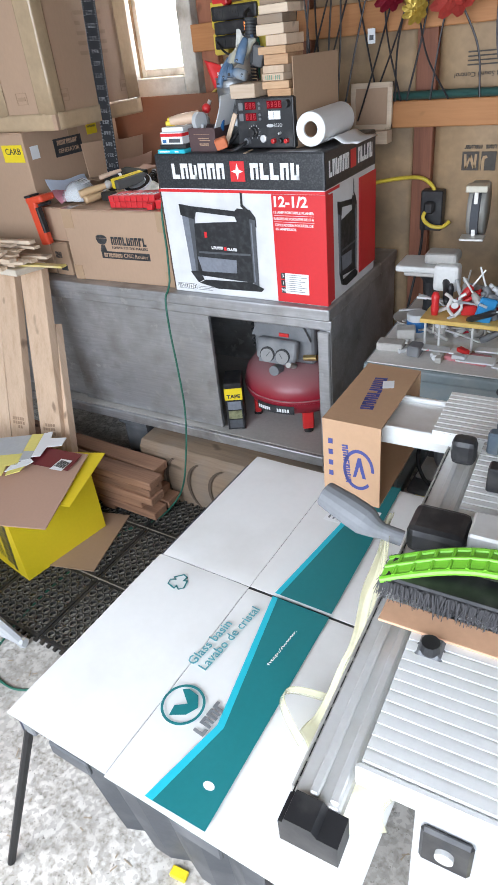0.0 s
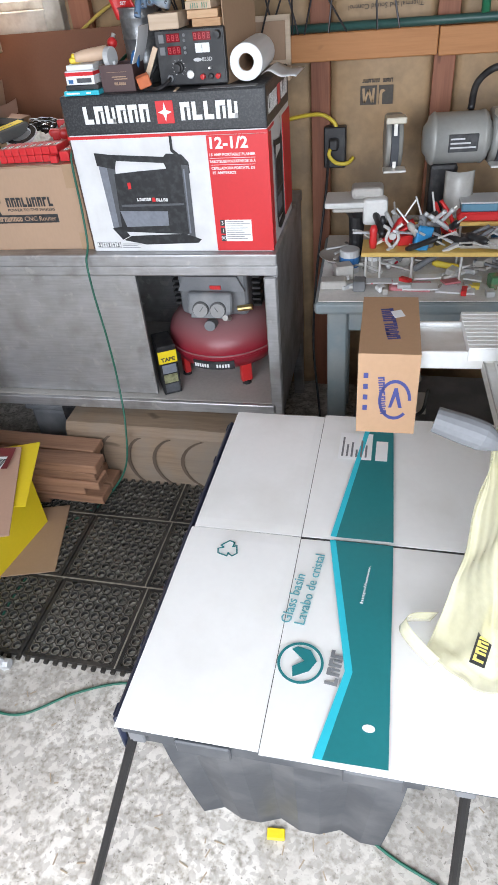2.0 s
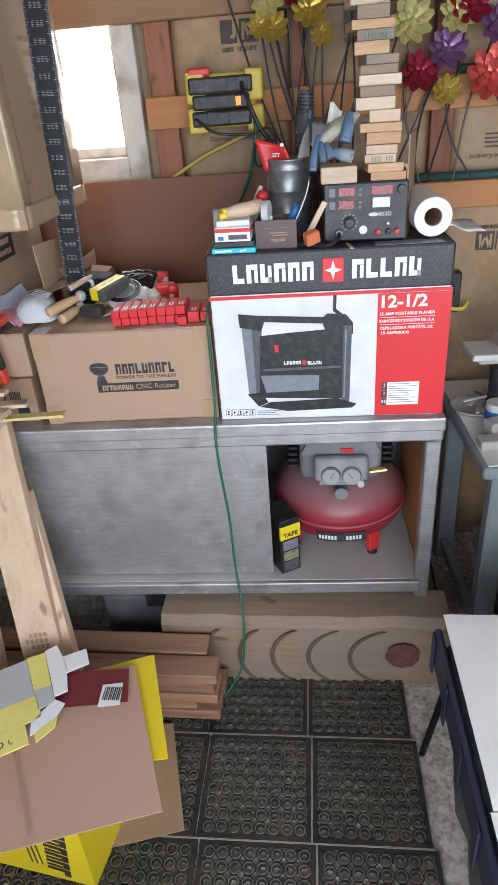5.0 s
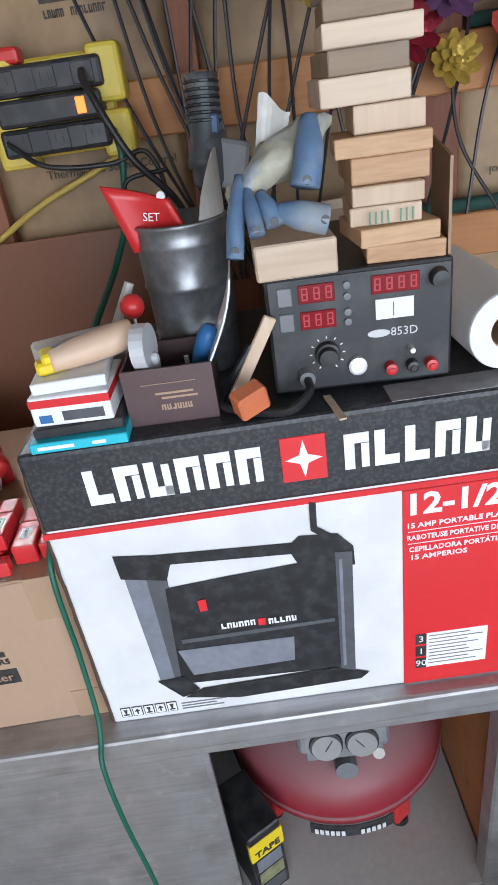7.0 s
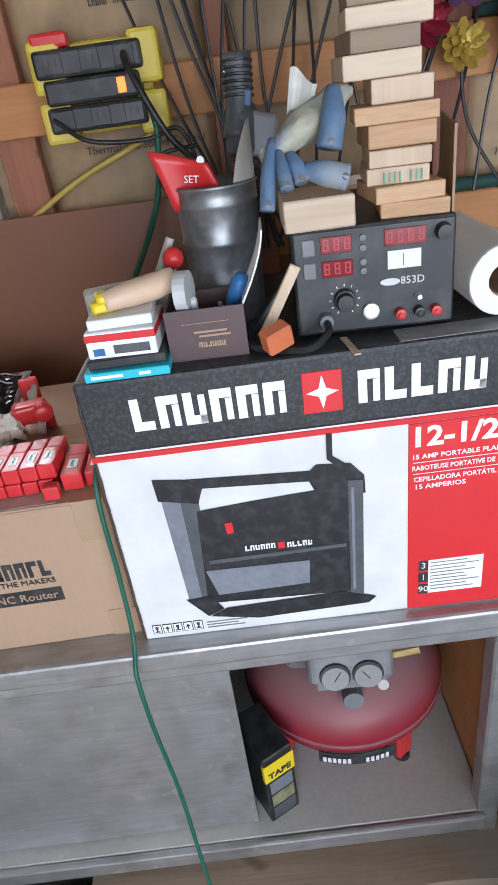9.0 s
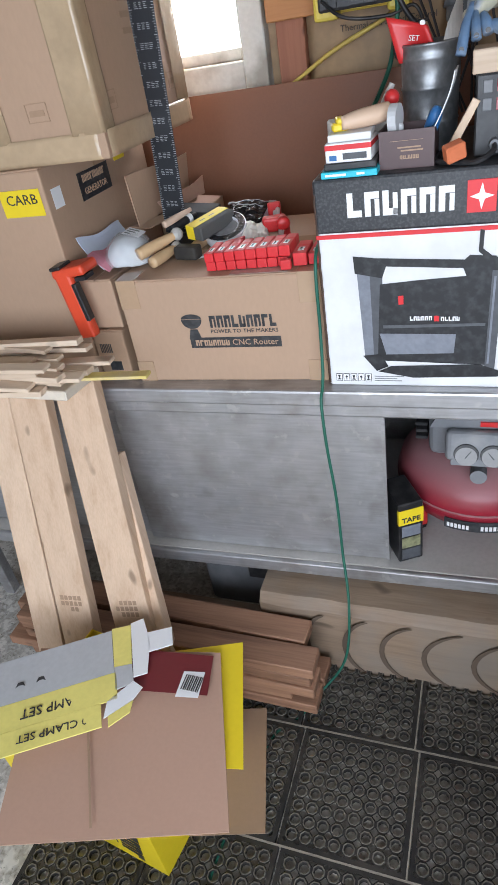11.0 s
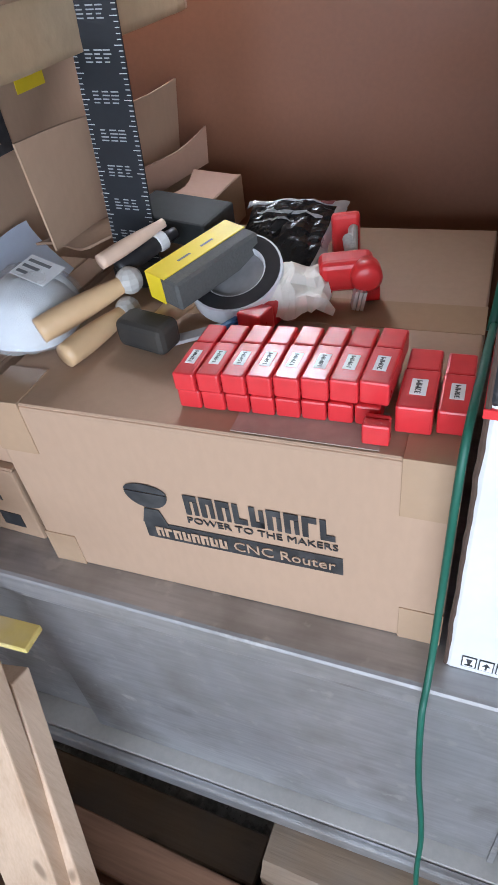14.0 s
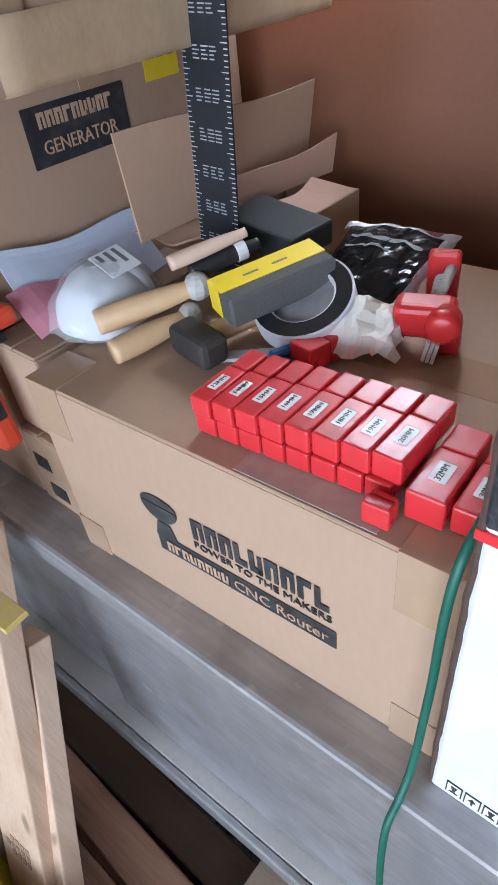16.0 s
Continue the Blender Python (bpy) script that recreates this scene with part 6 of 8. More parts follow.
solo("extension_cord", tube(BM(), [(-0.22, YB - 0.05, 1.455), (-0.08, YB - 0.06, 1.53), (0.06, YB - 0.06, 1.585), (0.16, YB - 0.06, 1.64)], 0.006, 8, 6), mat("dull_yellow_cord", (0.55, 0.40, 0.09), 0.5), "dull yellow cord strung along the wall", "cord", smooth=True)
solo("extension_cord", tube(BM(), [(0.095, YB - 0.15, 1.64), (0.10, YB - 0.155, 1.60), (0.09, YB - 0.15, 1.54), (0.075, YB - 0.14, 1.48), (0.05, 0.50, 1.42), (0.03, 0.35, 1.375), (0.0, 0.30, 1.30), (-0.01, 0.20, 1.19)], 0.0055, 8, 8), GREENC, "dark green cord hanging from the outlet strip", "cord", smooth=True)
solo("extension_cord", tube(BM(), [(0.50, 0.45, 1.17), (0.60, 0.56, 1.175), (0.67, YB - 0.06, 1.165), (0.715, YB - 0.06, 1.14), (0.73, YB - 0.065, 1.115)], 0.007, 8, 6), YELP, "yellow extension cord into the wall outlet", "cord", smooth=True)
solo("extension_cord", tube(BM(), [(0.715, YB - 0.085, 1.07), (0.705, YB - 0.11, 1.04), (0.73, YB - 0.10, 1.01), (0.77, YB - 0.09, 1.005), (0.79, YB - 0.07, 1.02)], 0.007, 8, 6), YELP, "yellow plug lead below the outlet", "cord", smooth=True)
ot = thing("wall_outlet", "black surface-mounted outlet box on a stud", "outlet", (0.722, YB - 0.055, 1.06))
part("box", one(-0.04, 0.04, -0.02, 0.02, -0.075, 0.065, r=0.004), BLACK, ot)
part("plug", one(-0.02, 0.015, -0.05, -0.02, -0.01, 0.03, r=0.006), BLACK, ot)
solo("extension_cord", tube(BM(), [(0.70, YB - 0.09, 1.03), (0.69, YB - 0.08, 0.9), (0.66, 0.55, 0.6), (0.65, 0.5, 0.3), (0.70, 0.3, 0.02), (0.68, 0.1, 0.006)], 0.005, 8, 8), BLACK, "black cord hanging to the floor", "cord", smooth=True)
pipem = mat("dark_green_pipe", (0.03, 0.085, 0.075), 0.4, var=0.15)
solo("green_pipe", tube(BM(), [(0.49, YB - 0.075, 1.428), (1.9, YB - 0.075, 1.424)], 0.0135, 10, 1), pipem, "dark green rod resting on the wall board", "pipe", smooth=True)
solo("green_pipe", tube(BM(), [(0.70, YB - 0.06, 1.718), (1.9, YB - 0.06, 1.724)], 0.0115, 10, 1), pipem, "dark green rod resting on the wall board", "pipe", smooth=True)
solo("green_pole", tube(BM(), [(1.19, YB - 0.095, 1.44), (1.178, YB - 0.10, 1.70), (1.165, YB - 0.10, 2.2)], 0.0135, 10, 4), mat("bright_green_pole", (0.02, 0.16, 0.08), 0.35, var=0.12), "green garden stake standing on the wall rod", "stake", smooth=True)
fg = thing("cross_badge", "small blue hanging badge with a white cross", "badge", (1.0, YB - 0.083, 1.64))
part("badge", one(-0.024, 0.024, -0.002, 0.002, -0.045, 0.045, r=0.0015), mat("blue_felt", (0.03, 0.05, 0.20), 0.8), fg)
part("cross", box(box(BM(), -0.0035, 0.0035, -0.004, -0.002, -0.025, 0.025), -0.013, 0.013, -0.0045, -0.002, 0.004, 0.011), WHITE, fg)
part("loop", tube(BM(), [(0, -0.001, 0.045), (0.003, -0.001, 0.075)], 0.001, 6, 1), BLACK, fg)
# printed insulation marks
PR = mat("faded_dark_print", (0.075, 0.062, 0.05), 0.7, var=0.3, bump=0.05)


def jm_mark(x, z, flip, size=1.0):
    y = YB - 0.0335
    t_ = pose(x, y, z, 90, 0, 0) @ pose(0, 0, 0, 0, 0, 180 if flip else 0) @ Matrix.Diagonal((size, size, 1, 1))
    bm = BM()
    prism(bm, [(-0.055, -0.03), (-0.006, -0.03), (-0.006, 0.03), (-0.055, 0.03)], 0.0006, t_)
    prism(bm, [(0.002, -0.03), (0.058, -0.03), (0.058, 0.03), (0.002, 0.03)], 0.0006, t_)
    part("printed_square", bm, PR, wall_north, "dark printed squares", at_world=True)
    bm = BM()
    prism(bm, [(-0.028, -0.012), (-0.022, -0.018), (-0.012, -0.016), (-0.008, -0.004), (-0.008, 0.03), (-0.018, 0.03), (-0.018, -0.006)], 0.0008, t_ @ Matrix.Translation((0, 0, 0.0006)))
    for a in ([(0.008, -0.022), (0.016, -0.022), (0.018, 0.02), (0.010, 0.024)], [(0.012, 0.02), (0.02, 0.024), (0.034, -0.014), (0.027, -0.02)], [(0.040, 0.024), (0.048, 0.024), (0.052, -0.022), (0.044, -0.022)], [(0.027, -0.02), (0.034, -0.014), (0.047, 0.024), (0.038, 0.022)]):
        prism(bm, a, 0.0008, t_ @ Matrix.Translation((0, 0, 0.0006)))
    part("printed_square", bm, KRAFT, wall_north, at_world=True)
    bm = BM()
    blocks(bm, 5, 0.035, 0.012, 0.0006, t_ @ Matrix.Translation((-0.035, -0.045, 0)), 2)
    blocks(bm, 8, 0.06, 0.012, 0.0006, t_ @ Matrix.Translation((0.023, -0.045, 0)), 4)
    part("small_print", bm, PR, wall_north, at_world=True)


jm_mark(0.055, 1.86, False)
jm_mark(0.865, 1.215, True)
jm_mark(0.42, 1.86, False)
part("lettering", lettering("Thermal and Sound Control", 0.021, pose(0.06, YB - 0.0335, 1.575, 90, 0, 0), width=0.24), PR, wall_north, at_world=True)
part("lettering", lettering("Thermal and Sound Control", 0.021, pose(0.88, YB - 0.0335, 1.475, 90, 180, 0), width=0.24), PR, wall_north, at_world=True)
for k in range(4):
    part("small_print", one(0.80, 0.93 - 0.02 * (k % 2), YB - 0.036, YB - 0.034, 1.50 + 0.012 * k, 1.504 + 0.012 * k), PR, wall_north, at_world=True)


# metal flowers on long wire stems
def metal(name, c):
    return mat(name, c, 0.32, 0.55, var=0.18, scale=20, bump=0.1)


FLM = {"gold": metal("gold_painted_tin", (0.52, 0.36, 0.07)), "coral": metal("coral_painted_tin", (0.62, 0.10, 0.08)), "crimson": metal("crimson_painted_tin", (0.30, 0.02, 0.04)), "purple": metal("purple_painted_tin", (0.20, 0.09, 0.20)), "cream": metal("pale_yellow_painted_tin", (0.62, 0.56, 0.24))}
STEM = mat("dark_wire", (0.045, 0.04, 0.042), 0.4, 0.4, var=0.2)


def flower(colour, x, z, r, foot, y=YB - 0.13, tilt=0.0):
    t_ = thing("metal_flower", f"{colour} painted tin flower on a dark wire stem", "flower", (foot[0], foot[1], foot[2]), group="tin flowers")
    rng2 = random.Random(int(1000 * (x + 3 * z)))
    loc = Matrix.Translation(Vector((x, y, z)) - Vector(foot))
    mids = Vector((x, y + 0.02, z)) - Vector(foot)
    part("stem", tube(BM(), [(0, 0, 0), mids * 0.5 + Vector((rng2.uniform(-0.03, 0.03), 0.01, 0)), mids], 0.0032, 6, 6), STEM, t_)
    for ring, (n_, rr, lift) in enumerate(((9, r, 0.0), (7, r * 0.68, 0.010), (5, r * 0.4, 0.018))):
        for k in range(n_):
            a = 360 / n_ * k + 17 * ring + rng2.uniform(-6, 6)
            w = rr * 0.62

            def f(u, v, rr=rr, w=w, lift=lift):
                q = v * rr
                half = w / 2 * math.sin(math.pi * min(1, 0.18 + 0.82 * v) * 0.86 + 0.12)
                xx = (u - 0.5) * 2 * half
                return Vector((xx, q, lift + 0.35 * rr * v * v - 0.25 * abs(xx) + 0.1 * xx * (k % 2)))
            part("petal", sheet(BM(), f, 4, 5, 0.0008), FLM[colour], t_).matrix_basis = loc @ pose(0, 0, 0, 78 + tilt, 0, 0) @ pose(0, 0, 0, 0, 0, a)
    part("boss", ball(BM(), r * 0.16, loc @ Matrix.Translation((0, -0.02, 0)), 8, 6), FLM[colour], t_)


for colour, x, z, r, fx in (("gold", 0.165, 1.855, 0.042, 0.30), ("gold", 0.125, 1.86, 0.036, 0.25), ("cream", 0.15, 1.925, 0.05, 0.33), ("gold", 0.265, 1.885, 0.05, 0.22), ("gold", 0.30, 1.83, 0.035, 0.36), ("crimson", 0.22, 1.945, 0.05, 0.28), ("gold", 0.655, 1.665, 0.042, 0.76), ("coral", 0.775, 1.695, 0.075, 0.86), ("coral", 0.895, 1.755, 0.075, 0.93), ("crimson", 0.575, 1.715, 0.055, 0.46), ("purple", 0.645, 1.765, 0.055, 0.58), ("purple", 0.785, 1.82, 0.055, 0.70), ("cream", 0.545, 1.84, 0.06, 0.60), ("cream", 0.67, 1.85, 0.055, 0.50), ("gold", 0.44, 1.795, 0.04, 0.52), ("crimson", 0.70, 1.87, 0.06, 0.62), ("cream", 0.02, 1.99, 0.05, 0.26), ("gold", 0.10, 2.03, 0.05, 0.31), ("coral", 0.20, 2.05, 0.05, 0.23), ("cream", 0.33, 2.02, 0.055, 0.27), ("gold", 0.40, 1.98, 0.05, 0.34), ("crimson", 0.47, 2.04, 0.055, 0.22), ("purple", 0.36, 2.07, 0.05, 0.38), ("coral", 0.52, 2.0, 0.055, 0.30), ("cream", 0.60, 2.05, 0.05, 0.40)):
    flower(colour, x, z, r, (fx, YB - 0.088, 1.4135) if fx > 0.48 else (fx, 0.575, 1.362), y=YB - 0.125 - 0.02 * ((x * 37) % 1), tilt=-6 + 14 * ((x * 53) % 1))
tg = thing("hang_tag", "small white paper tag hanging from a wire stem", "tag", (0.508, YB - 0.125, 1.61))
part("tag", one(-0.013, 0.013, -0.0006, 0.0006, -0.022, 0.02), PAPER, tg)
part("barcode", one(-0.007, 0.007, -0.0012, -0.0006, -0.012, 0.002), PICG, tg)

# ---- on the router carton ----
SZ = 1.1738
rbm = mat("waxy_red_plastic", (0.66, 0.035, 0.04), 0.3, var=0.12, scale=14, bump=0.06)


def bit_box(x, y, z, w, L, rz, label=True, word="MM"):
    t_ = thing("bit_box", "small red plastic router bit case with white label", "case", (x, y, z), rz, "red bit cases")
    part("case", one(-w / 2, w / 2, 0, L * 0.62, 0, w * 0.92, r=0.0022, seg=2), rbm, t_)
    part("cap", one(-w / 2 + 0.0008, w / 2 - 0.0008, L * 0.62 + 0.0006, L, 0.0006, w * 0.92 - 0.0006, r=0.0022, seg=2), rbm, t_)
    if label:
        lb = part("label", one(-w * 0.22, w * 0.22, L * 0.20, L * 0.45, w * 0.92, w * 0.92 + 0.0005), WHITE, t_)
        part("lettering", lettering(word, w * 0.24, pose(0, L * 0.32, w * 0.92 + 0.0007, 0, 0, 90), 0.0002, width=L * 0.2), INK, lb)
    return t_


words = ("12MM", "14MM", "15MM", "16MM", "17MM", "18MM", "19MM", "20MM", "21MM")
for k in range(8):
    bit_box(-0.262 + 0.0238 * k, 0.038 + 0.002 * k, SZ + 0.0005, 0.0225, 0.085, 3, False)
for k in range(8):
    bit_box(-0.263 + 0.0232 * k + 0.0004 * k * k * 0.5, 0.036 + 0.0028 * k, SZ + 0.0215, 0.0215 + 0.0006 * k, 0.088, 2 - 0.3 * k, True, words[k])
bit_box(-0.083, 0.028, SZ + 0.0005, 0.0235, 0.018, 3, False)
bit_box(-0.056, 0.050, SZ + 0.0005, 0.031, 0.09, 3, True, "32MM")
bit_box(-0.0245, 0.056, SZ + 0.0005, 0.027, 0.088, 3, True, "30MM")
bit_box(-0.252, 0.165, SZ + 0.0005, 0.030, 0.045, -12, False)
# tool handles
HANDLE = mat("turned_pale_wood", (0.64, 0.43, 0.24), 0.45, var=0.08, bump=0.08)


def handled(name, label, a, b, head=None, r=0.014, colour=None, cat="mallet"):
    a, b = Vector(a), Vector(b)
    t_ = thing(name, label, cat, (a.x, a.y, SZ + 0.001))
    o = Vector((a.x, a.y, SZ + 0.001))
    part("handle", tube(BM(), [a - o, a * 0.65 + b * 0.35 - o, a * 0.25 + b * 0.75 - o, b - o], lambda u: r * (1.0 + 0.12 * math.sin(5 * u) - 0.25 * u), 14, 6), colour or HANDLE, t_, smooth=True)
    if head == "rubber":
        d = (b - a).normalized()
        q = d.cross(Vector((0, 0, 1))).normalized()
        m = Matrix((q, d, Vector((0, 0, 1)))).transposed().to_4x4()
        m.translation = b - o
        part("rubber_head", one(-0.033, 0.033, -0.017, 0.017, -0.016, 0.016, m, r=0.007, seg=2), RUBBER, t_)
    if head == "steel":
        part("ferrule", ball(BM(), r * 1.1, Matrix.Translation(b - o), 10, 8), DUST, t_)
    return t_


handled("rasp", "pale wooden tool handle with a worn grip", (-0.467, 0.087, SZ + 0.031), (-0.402, 0.182, SZ + 0.048), "steel", 0.0145, cat="rasp")
handled("file", "pale wooden file handle", (-0.425, 0.069, SZ + 0.016), (-0.401, 0.164, SZ + 0.021), "steel", 0.0135, cat="file")
handled("mallet", "wooden mallet with a black rubber head", (-0.338, 0.215, SZ + 0.024), (-0.355, 0.128, SZ + 0.0195), "rubber", 0.0125)
handled("file", "light wooden dowel handle", (-0.423, 0.166, SZ + 0.076), (-0.383, 0.248, SZ + 0.088), None, 0.0085, mat("pinkish_dowel", (0.66, 0.47, 0.35), 0.5), cat="file")
bfh = handled("file", "black file handle with a white band", (-0.417, 0.188, SZ + 0.058), (-0.378, 0.262, SZ + 0.071), None, 0.0105, BLACK, cat="file")
part("white_band", lathe(BM(), [(0.0105, 0.0), (0.0112, 0.001), (0.0112, 0.011), (0.0105, 0.012)], Matrix.Translation((0.026, 0.049, 0.066)) @ pose(0, 0, 0, -81, 0, -28), 14), WHITE, bfh)
wst = thing("sanding_block", "dark grey sanding block with a yellow paper top", "block", (-0.318, 0.214, SZ + 0.042), 67)
wm = pose(0, 0, 0, 4, -5, 0)
part("block", one(-0.062, 0.062, -0.025, 0.025, 0.0, 0.033, wm, r=0.003), mat("dark_grey_abrasive", (0.085, 0.085, 0.08), 0.85, var=0.25, fine=300, bump=0.35), wst)
part("sleeve", one(-0.0625, 0.060, -0.006, 0.0255, 0.0332, 0.0342, wm), YELLOW, wst, "yellow printed paper top")
part("sleeve_end", one(-0.0632, -0.0622, 0.0, 0.0252, 0.001, 0.034, wm), YELLOW, wst)
for k in range(2):
    part("sleeve_print", one(-0.03 + 0.034 * k, -0.012 + 0.034 * k, 0.006, 0.009, 0.0343, 0.0346, wm), GREYP, wst)
solo("sanding_block", one(-0.062, 0.062, -0.036, 0.036, 0, 0.032, pose(-0.412, 0.335, SZ + 0.040, 3, 3, -8), r=0.004, seg=2), mat("black_foam", (0.035, 0.04, 0.04), 0.8, var=0.25, bump=0.2), "black foam sanding pad on a clutter pile", "block")
tr = thing("tape_roll", "white roll of dark tape in clear film", "tape", (-0.288, 0.228, SZ + 0.028), 25)
tm_ = pose(0, 0, 0, 22, -8, 0)
part("roll", lathe(BM(), [(0.034, 0.0), (0.055, 0.0), (0.055, 0.023), (0.034, 0.023), (0.034, 0.0)], tm_, 36), mat("white_tape", (0.68, 0.68, 0.70), 0.4, var=0.06), tr, smooth=False)
part("dark_top", lathe(BM(), [(0.036, 0.0233), (0.0525, 0.0233), (0.0525, 0.0242), (0.036, 0.0242), (0.036, 0.0233)], tm_, 36), mat("black_tape_side", (0.02, 0.02, 0.022), 0.2, var=0.3, bump=0.15), tr, "dark tape side under film")
part("core_disc", lathe(BM(), [(0.0, 0.006), (0.0335, 0.006), (0.0335, 0.016), (0.0, 0.016)], tm_, 28), mat("grey_core_card", (0.24, 0.235, 0.24), 0.35, var=0.25), tr)
noise.seed_set(6)
bg = thing("black_bag", "crumpled black and silver printed plastic pouch", "bag", (-0.26, 0.33, SZ + 0.001), 0)


def crumple(u, v):
    """A puffed pouch between four corners, propped up at the back."""
    a, b, c, d = Vector((-0.055, -0.05, 0.03)), Vector((0.045, -0.045, 0.012)), Vector((0.052, 0.085, 0.050)), Vector((-0.062, 0.03, 0.068))
    p = (a * (1 - u) + b * u) * (1 - v) + (d * (1 - u) + c * u) * v
    e = max(0.0, math.sin(math.pi * min(1.0, max(0.0, u))) * math.sin(math.pi * min(1.0, max(0.0, v)))) ** 0.6
    n_ = noise.noise(Vector((u * 6, v * 6, 4))) + 0.5 * noise.noise(Vector((u * 15, v * 15, 8)))
    return p + Vector((0.004 * n_, 0.0, 0.020 * e + 0.008 * n_ * e + 0.001 * math.sin(22 * u) * v))


FILM = mat("black_glossy_film", (0.012, 0.012, 0.013), 0.2, var=0.4, scale=30, bump=0.3)
part("bag", sheet(BM(), lambda u, v: crumple(0.05 + 0.87 * u, 0.02 + 0.86 * v), 20, 18, 0.0015), FILM, bg)
SILV = mat("silver_pouch_film", (0.48, 0.48, 0.49), 0.3, 0.5, var=0.2, scale=40, bump=0.2)
part("silver_edge", sheet(BM(), lambda u, v: crumple(u, 0.885 + 0.125 * v) + Vector((0, 0, 0.001)), 20, 4, 0.001), SILV, bg, "silver sealed edge")
part("silver_edge", sheet(BM(), lambda u, v: crumple(0.925 + 0.08 * v, 0.9 * u) + Vector((0, 0, 0.001)), 16, 3, 0.001), SILV, bg, "silver sealed edge")
part("red_tab", sheet(BM(), lambda u, v: crumple(0.74 + 0.13 * u, 0.885 + 0.10 * v) + Vector((0, 0, 0.0022)), 3, 3, 0.0004), MAROON, bg)
for k in range(2):
    part("printed_line", sheet(BM(), lambda u, v, k=k: crumple(0.14 + (0.7 - 0.25 * k) * u, 0.62 - 0.16 * k + 0.035 * v) + Vector((0, 0, 0.0014)), 12, 2, 0.0003), mat("pale_pouch_print", (0.24, 0.24, 0.24), 0.4, var=0.6, scale=160), bg, "pale printed line")
bg2 = thing("paper_bag", "crumpled white printed paper packet", "packet", (-0.222, 0.245, SZ + 0.001), 20)


def crumple2(u, v):
    x, y = -0.045 + 0.08 * u, -0.045 + 0.075 * v
    e = max(0.0, math.sin(math.pi * u) * math.sin(math.pi * v)) ** 0.5
    return Vector((x + 0.012 * noise.noise(Vector((v * 7, 2, u * 3))), y + 0.01 * noise.noise(Vector((u * 7, 5, v * 4))), 0.010 + 0.03 * e + 0.012 * v + 0.010 * noise.noise(Vector((x * 60, y * 60, 9)))))


part("packet", sheet(BM(), crumple2, 12, 10, 0.001), mat("cream_paper", (0.70, 0.67, 0.60), 0.6, var=0.1, bump=0.2), bg2)
part("red_line", sheet(BM(), lambda u, v: crumple2(0.05 + 0.5 * u, 0.78 + 0.04 * v) + Vector((0, 0, 0.0014)), 8, 1, 0.0003), REDP, bg2)
solo("plastic_strip", one(-0.045, 0.03, -0.008, 0.008, 0, 0.004, pose(-0.298, 0.165, SZ + 0.002, 0, -4, 32)), mat("dull_white_plastic", (0.55, 0.55, 0.55), 0.4), "short dull white plastic strip", "strip")
for k in range(3):
    solo("blue_clip", one(-0.014, 0.014, -0.005, 0.005, 0, 0.009, pose(-0.285 + 0.012 * k, 0.158 + 0.007 * k, SZ + 0.001 + 0.0093 * (k == 1), 0, 0, 15 + 50 * k), r=0.002), BLUE, "small blue plastic clip", "clip", group="blue clips")
# red pipe clamp
rc = thing("pipe_clamp", "red cast pipe clamp head", "clamp", (-0.170, 0.265, SZ + 0.001), 20)
part("jaw", one(-0.032, 0.028, -0.016, 0.018, 0.016, 0.052, r=0.008, seg=3), REDPL, rc)
part("nut_boss", lathe(BM(), [(0.012, 0.0), (0.017, 0.002), (0.017, 0.022), (0.012, 0.026), (0.0, 0.026)], pose(0.018, -0.004, 0.036, 90, 0, 0), 18), REDPL, rc, smooth=True)
part("foot", prism(BM(), [(-0.042, 0.0), (-0.026, 0.0), (-0.012, 0.03), (-0.03, 0.038)], 0.02, pose(0, 0.01, 0, 90, 0, 0)), REDPL, rc)
part("foot", prism(BM(), [(0.012, 0.0), (0.034, 0.0), (0.034, 0.03), (0.018, 0.035)], 0.02, pose(0, 0.01, 0, 90, 0, 0)), REDPL, rc)
part("screw", cyl(BM(), 0.006, 0.006, 0.07, pose(0.006, 0.015, 0.040, -85, 0, -6), 12), DUST, rc)
for k in range(7):
    part("screw_thread", lathe(BM(), [(0.006, 0.0), (0.0078, 0.0015), (0.006, 0.003)], pose(0.006, 0.022 + 0.006 * k, 0.0405 + 0.0005 * k, -85, 0, -6), 12), DUST, rc)
part("back_jaw", one(-0.012, 0.022, 0.082, 0.096, 0.0, 0.064, r=0.005, seg=2), REDPL, rc)
for k in range(3):
    part("clutch_plate", one(0.0 + 0.0045 * k, 0.0035 + 0.0045 * k, -0.034, -0.018, 0.004, 0.026, pose(0, 0, 0, 0, 12, 0)), ALU, rc)
# dust mask in a plastic bag
dm = thing("dust_mask", "white moulded dust mask in a clear bag", "mask", (-0.522, 0.142, SZ + 0.001), 30)


def cup(u, v):
    a = 2 * math.pi * u
    q = v
    rx, ry = 0.060 * max(0.0, math.sin(math.pi / 2 * q)) ** 0.8, 0.070 * max(0.0, math.sin(math.pi / 2 * q)) ** 0.8
    return Vector((rx * math.cos(a), ry * math.sin(a), 0.004 + 0.058 * math.cos(math.pi / 2 * q) + 0.003 * math.cos(3 * a) * q + 0.004 * noise.noise(Vector((4 * math.cos(a) * q, 4 * math.sin(a) * q, 2)))))


def wrap_of(u, v):
    p = cup(u, v)
    k = 1.06 + 0.12 * v ** 4 + 0.05 * noise.noise(Vector((5 * math.cos(6.283 * u), 5 * math.sin(6.283 * u), 3 * v)))
    return Vector((p.x * k, p.y * k, max(0.001, p.z * 1.03 + 0.004 + 0.003 * noise.noise(Vector((p.x * 90, p.y * 90, 1))))))


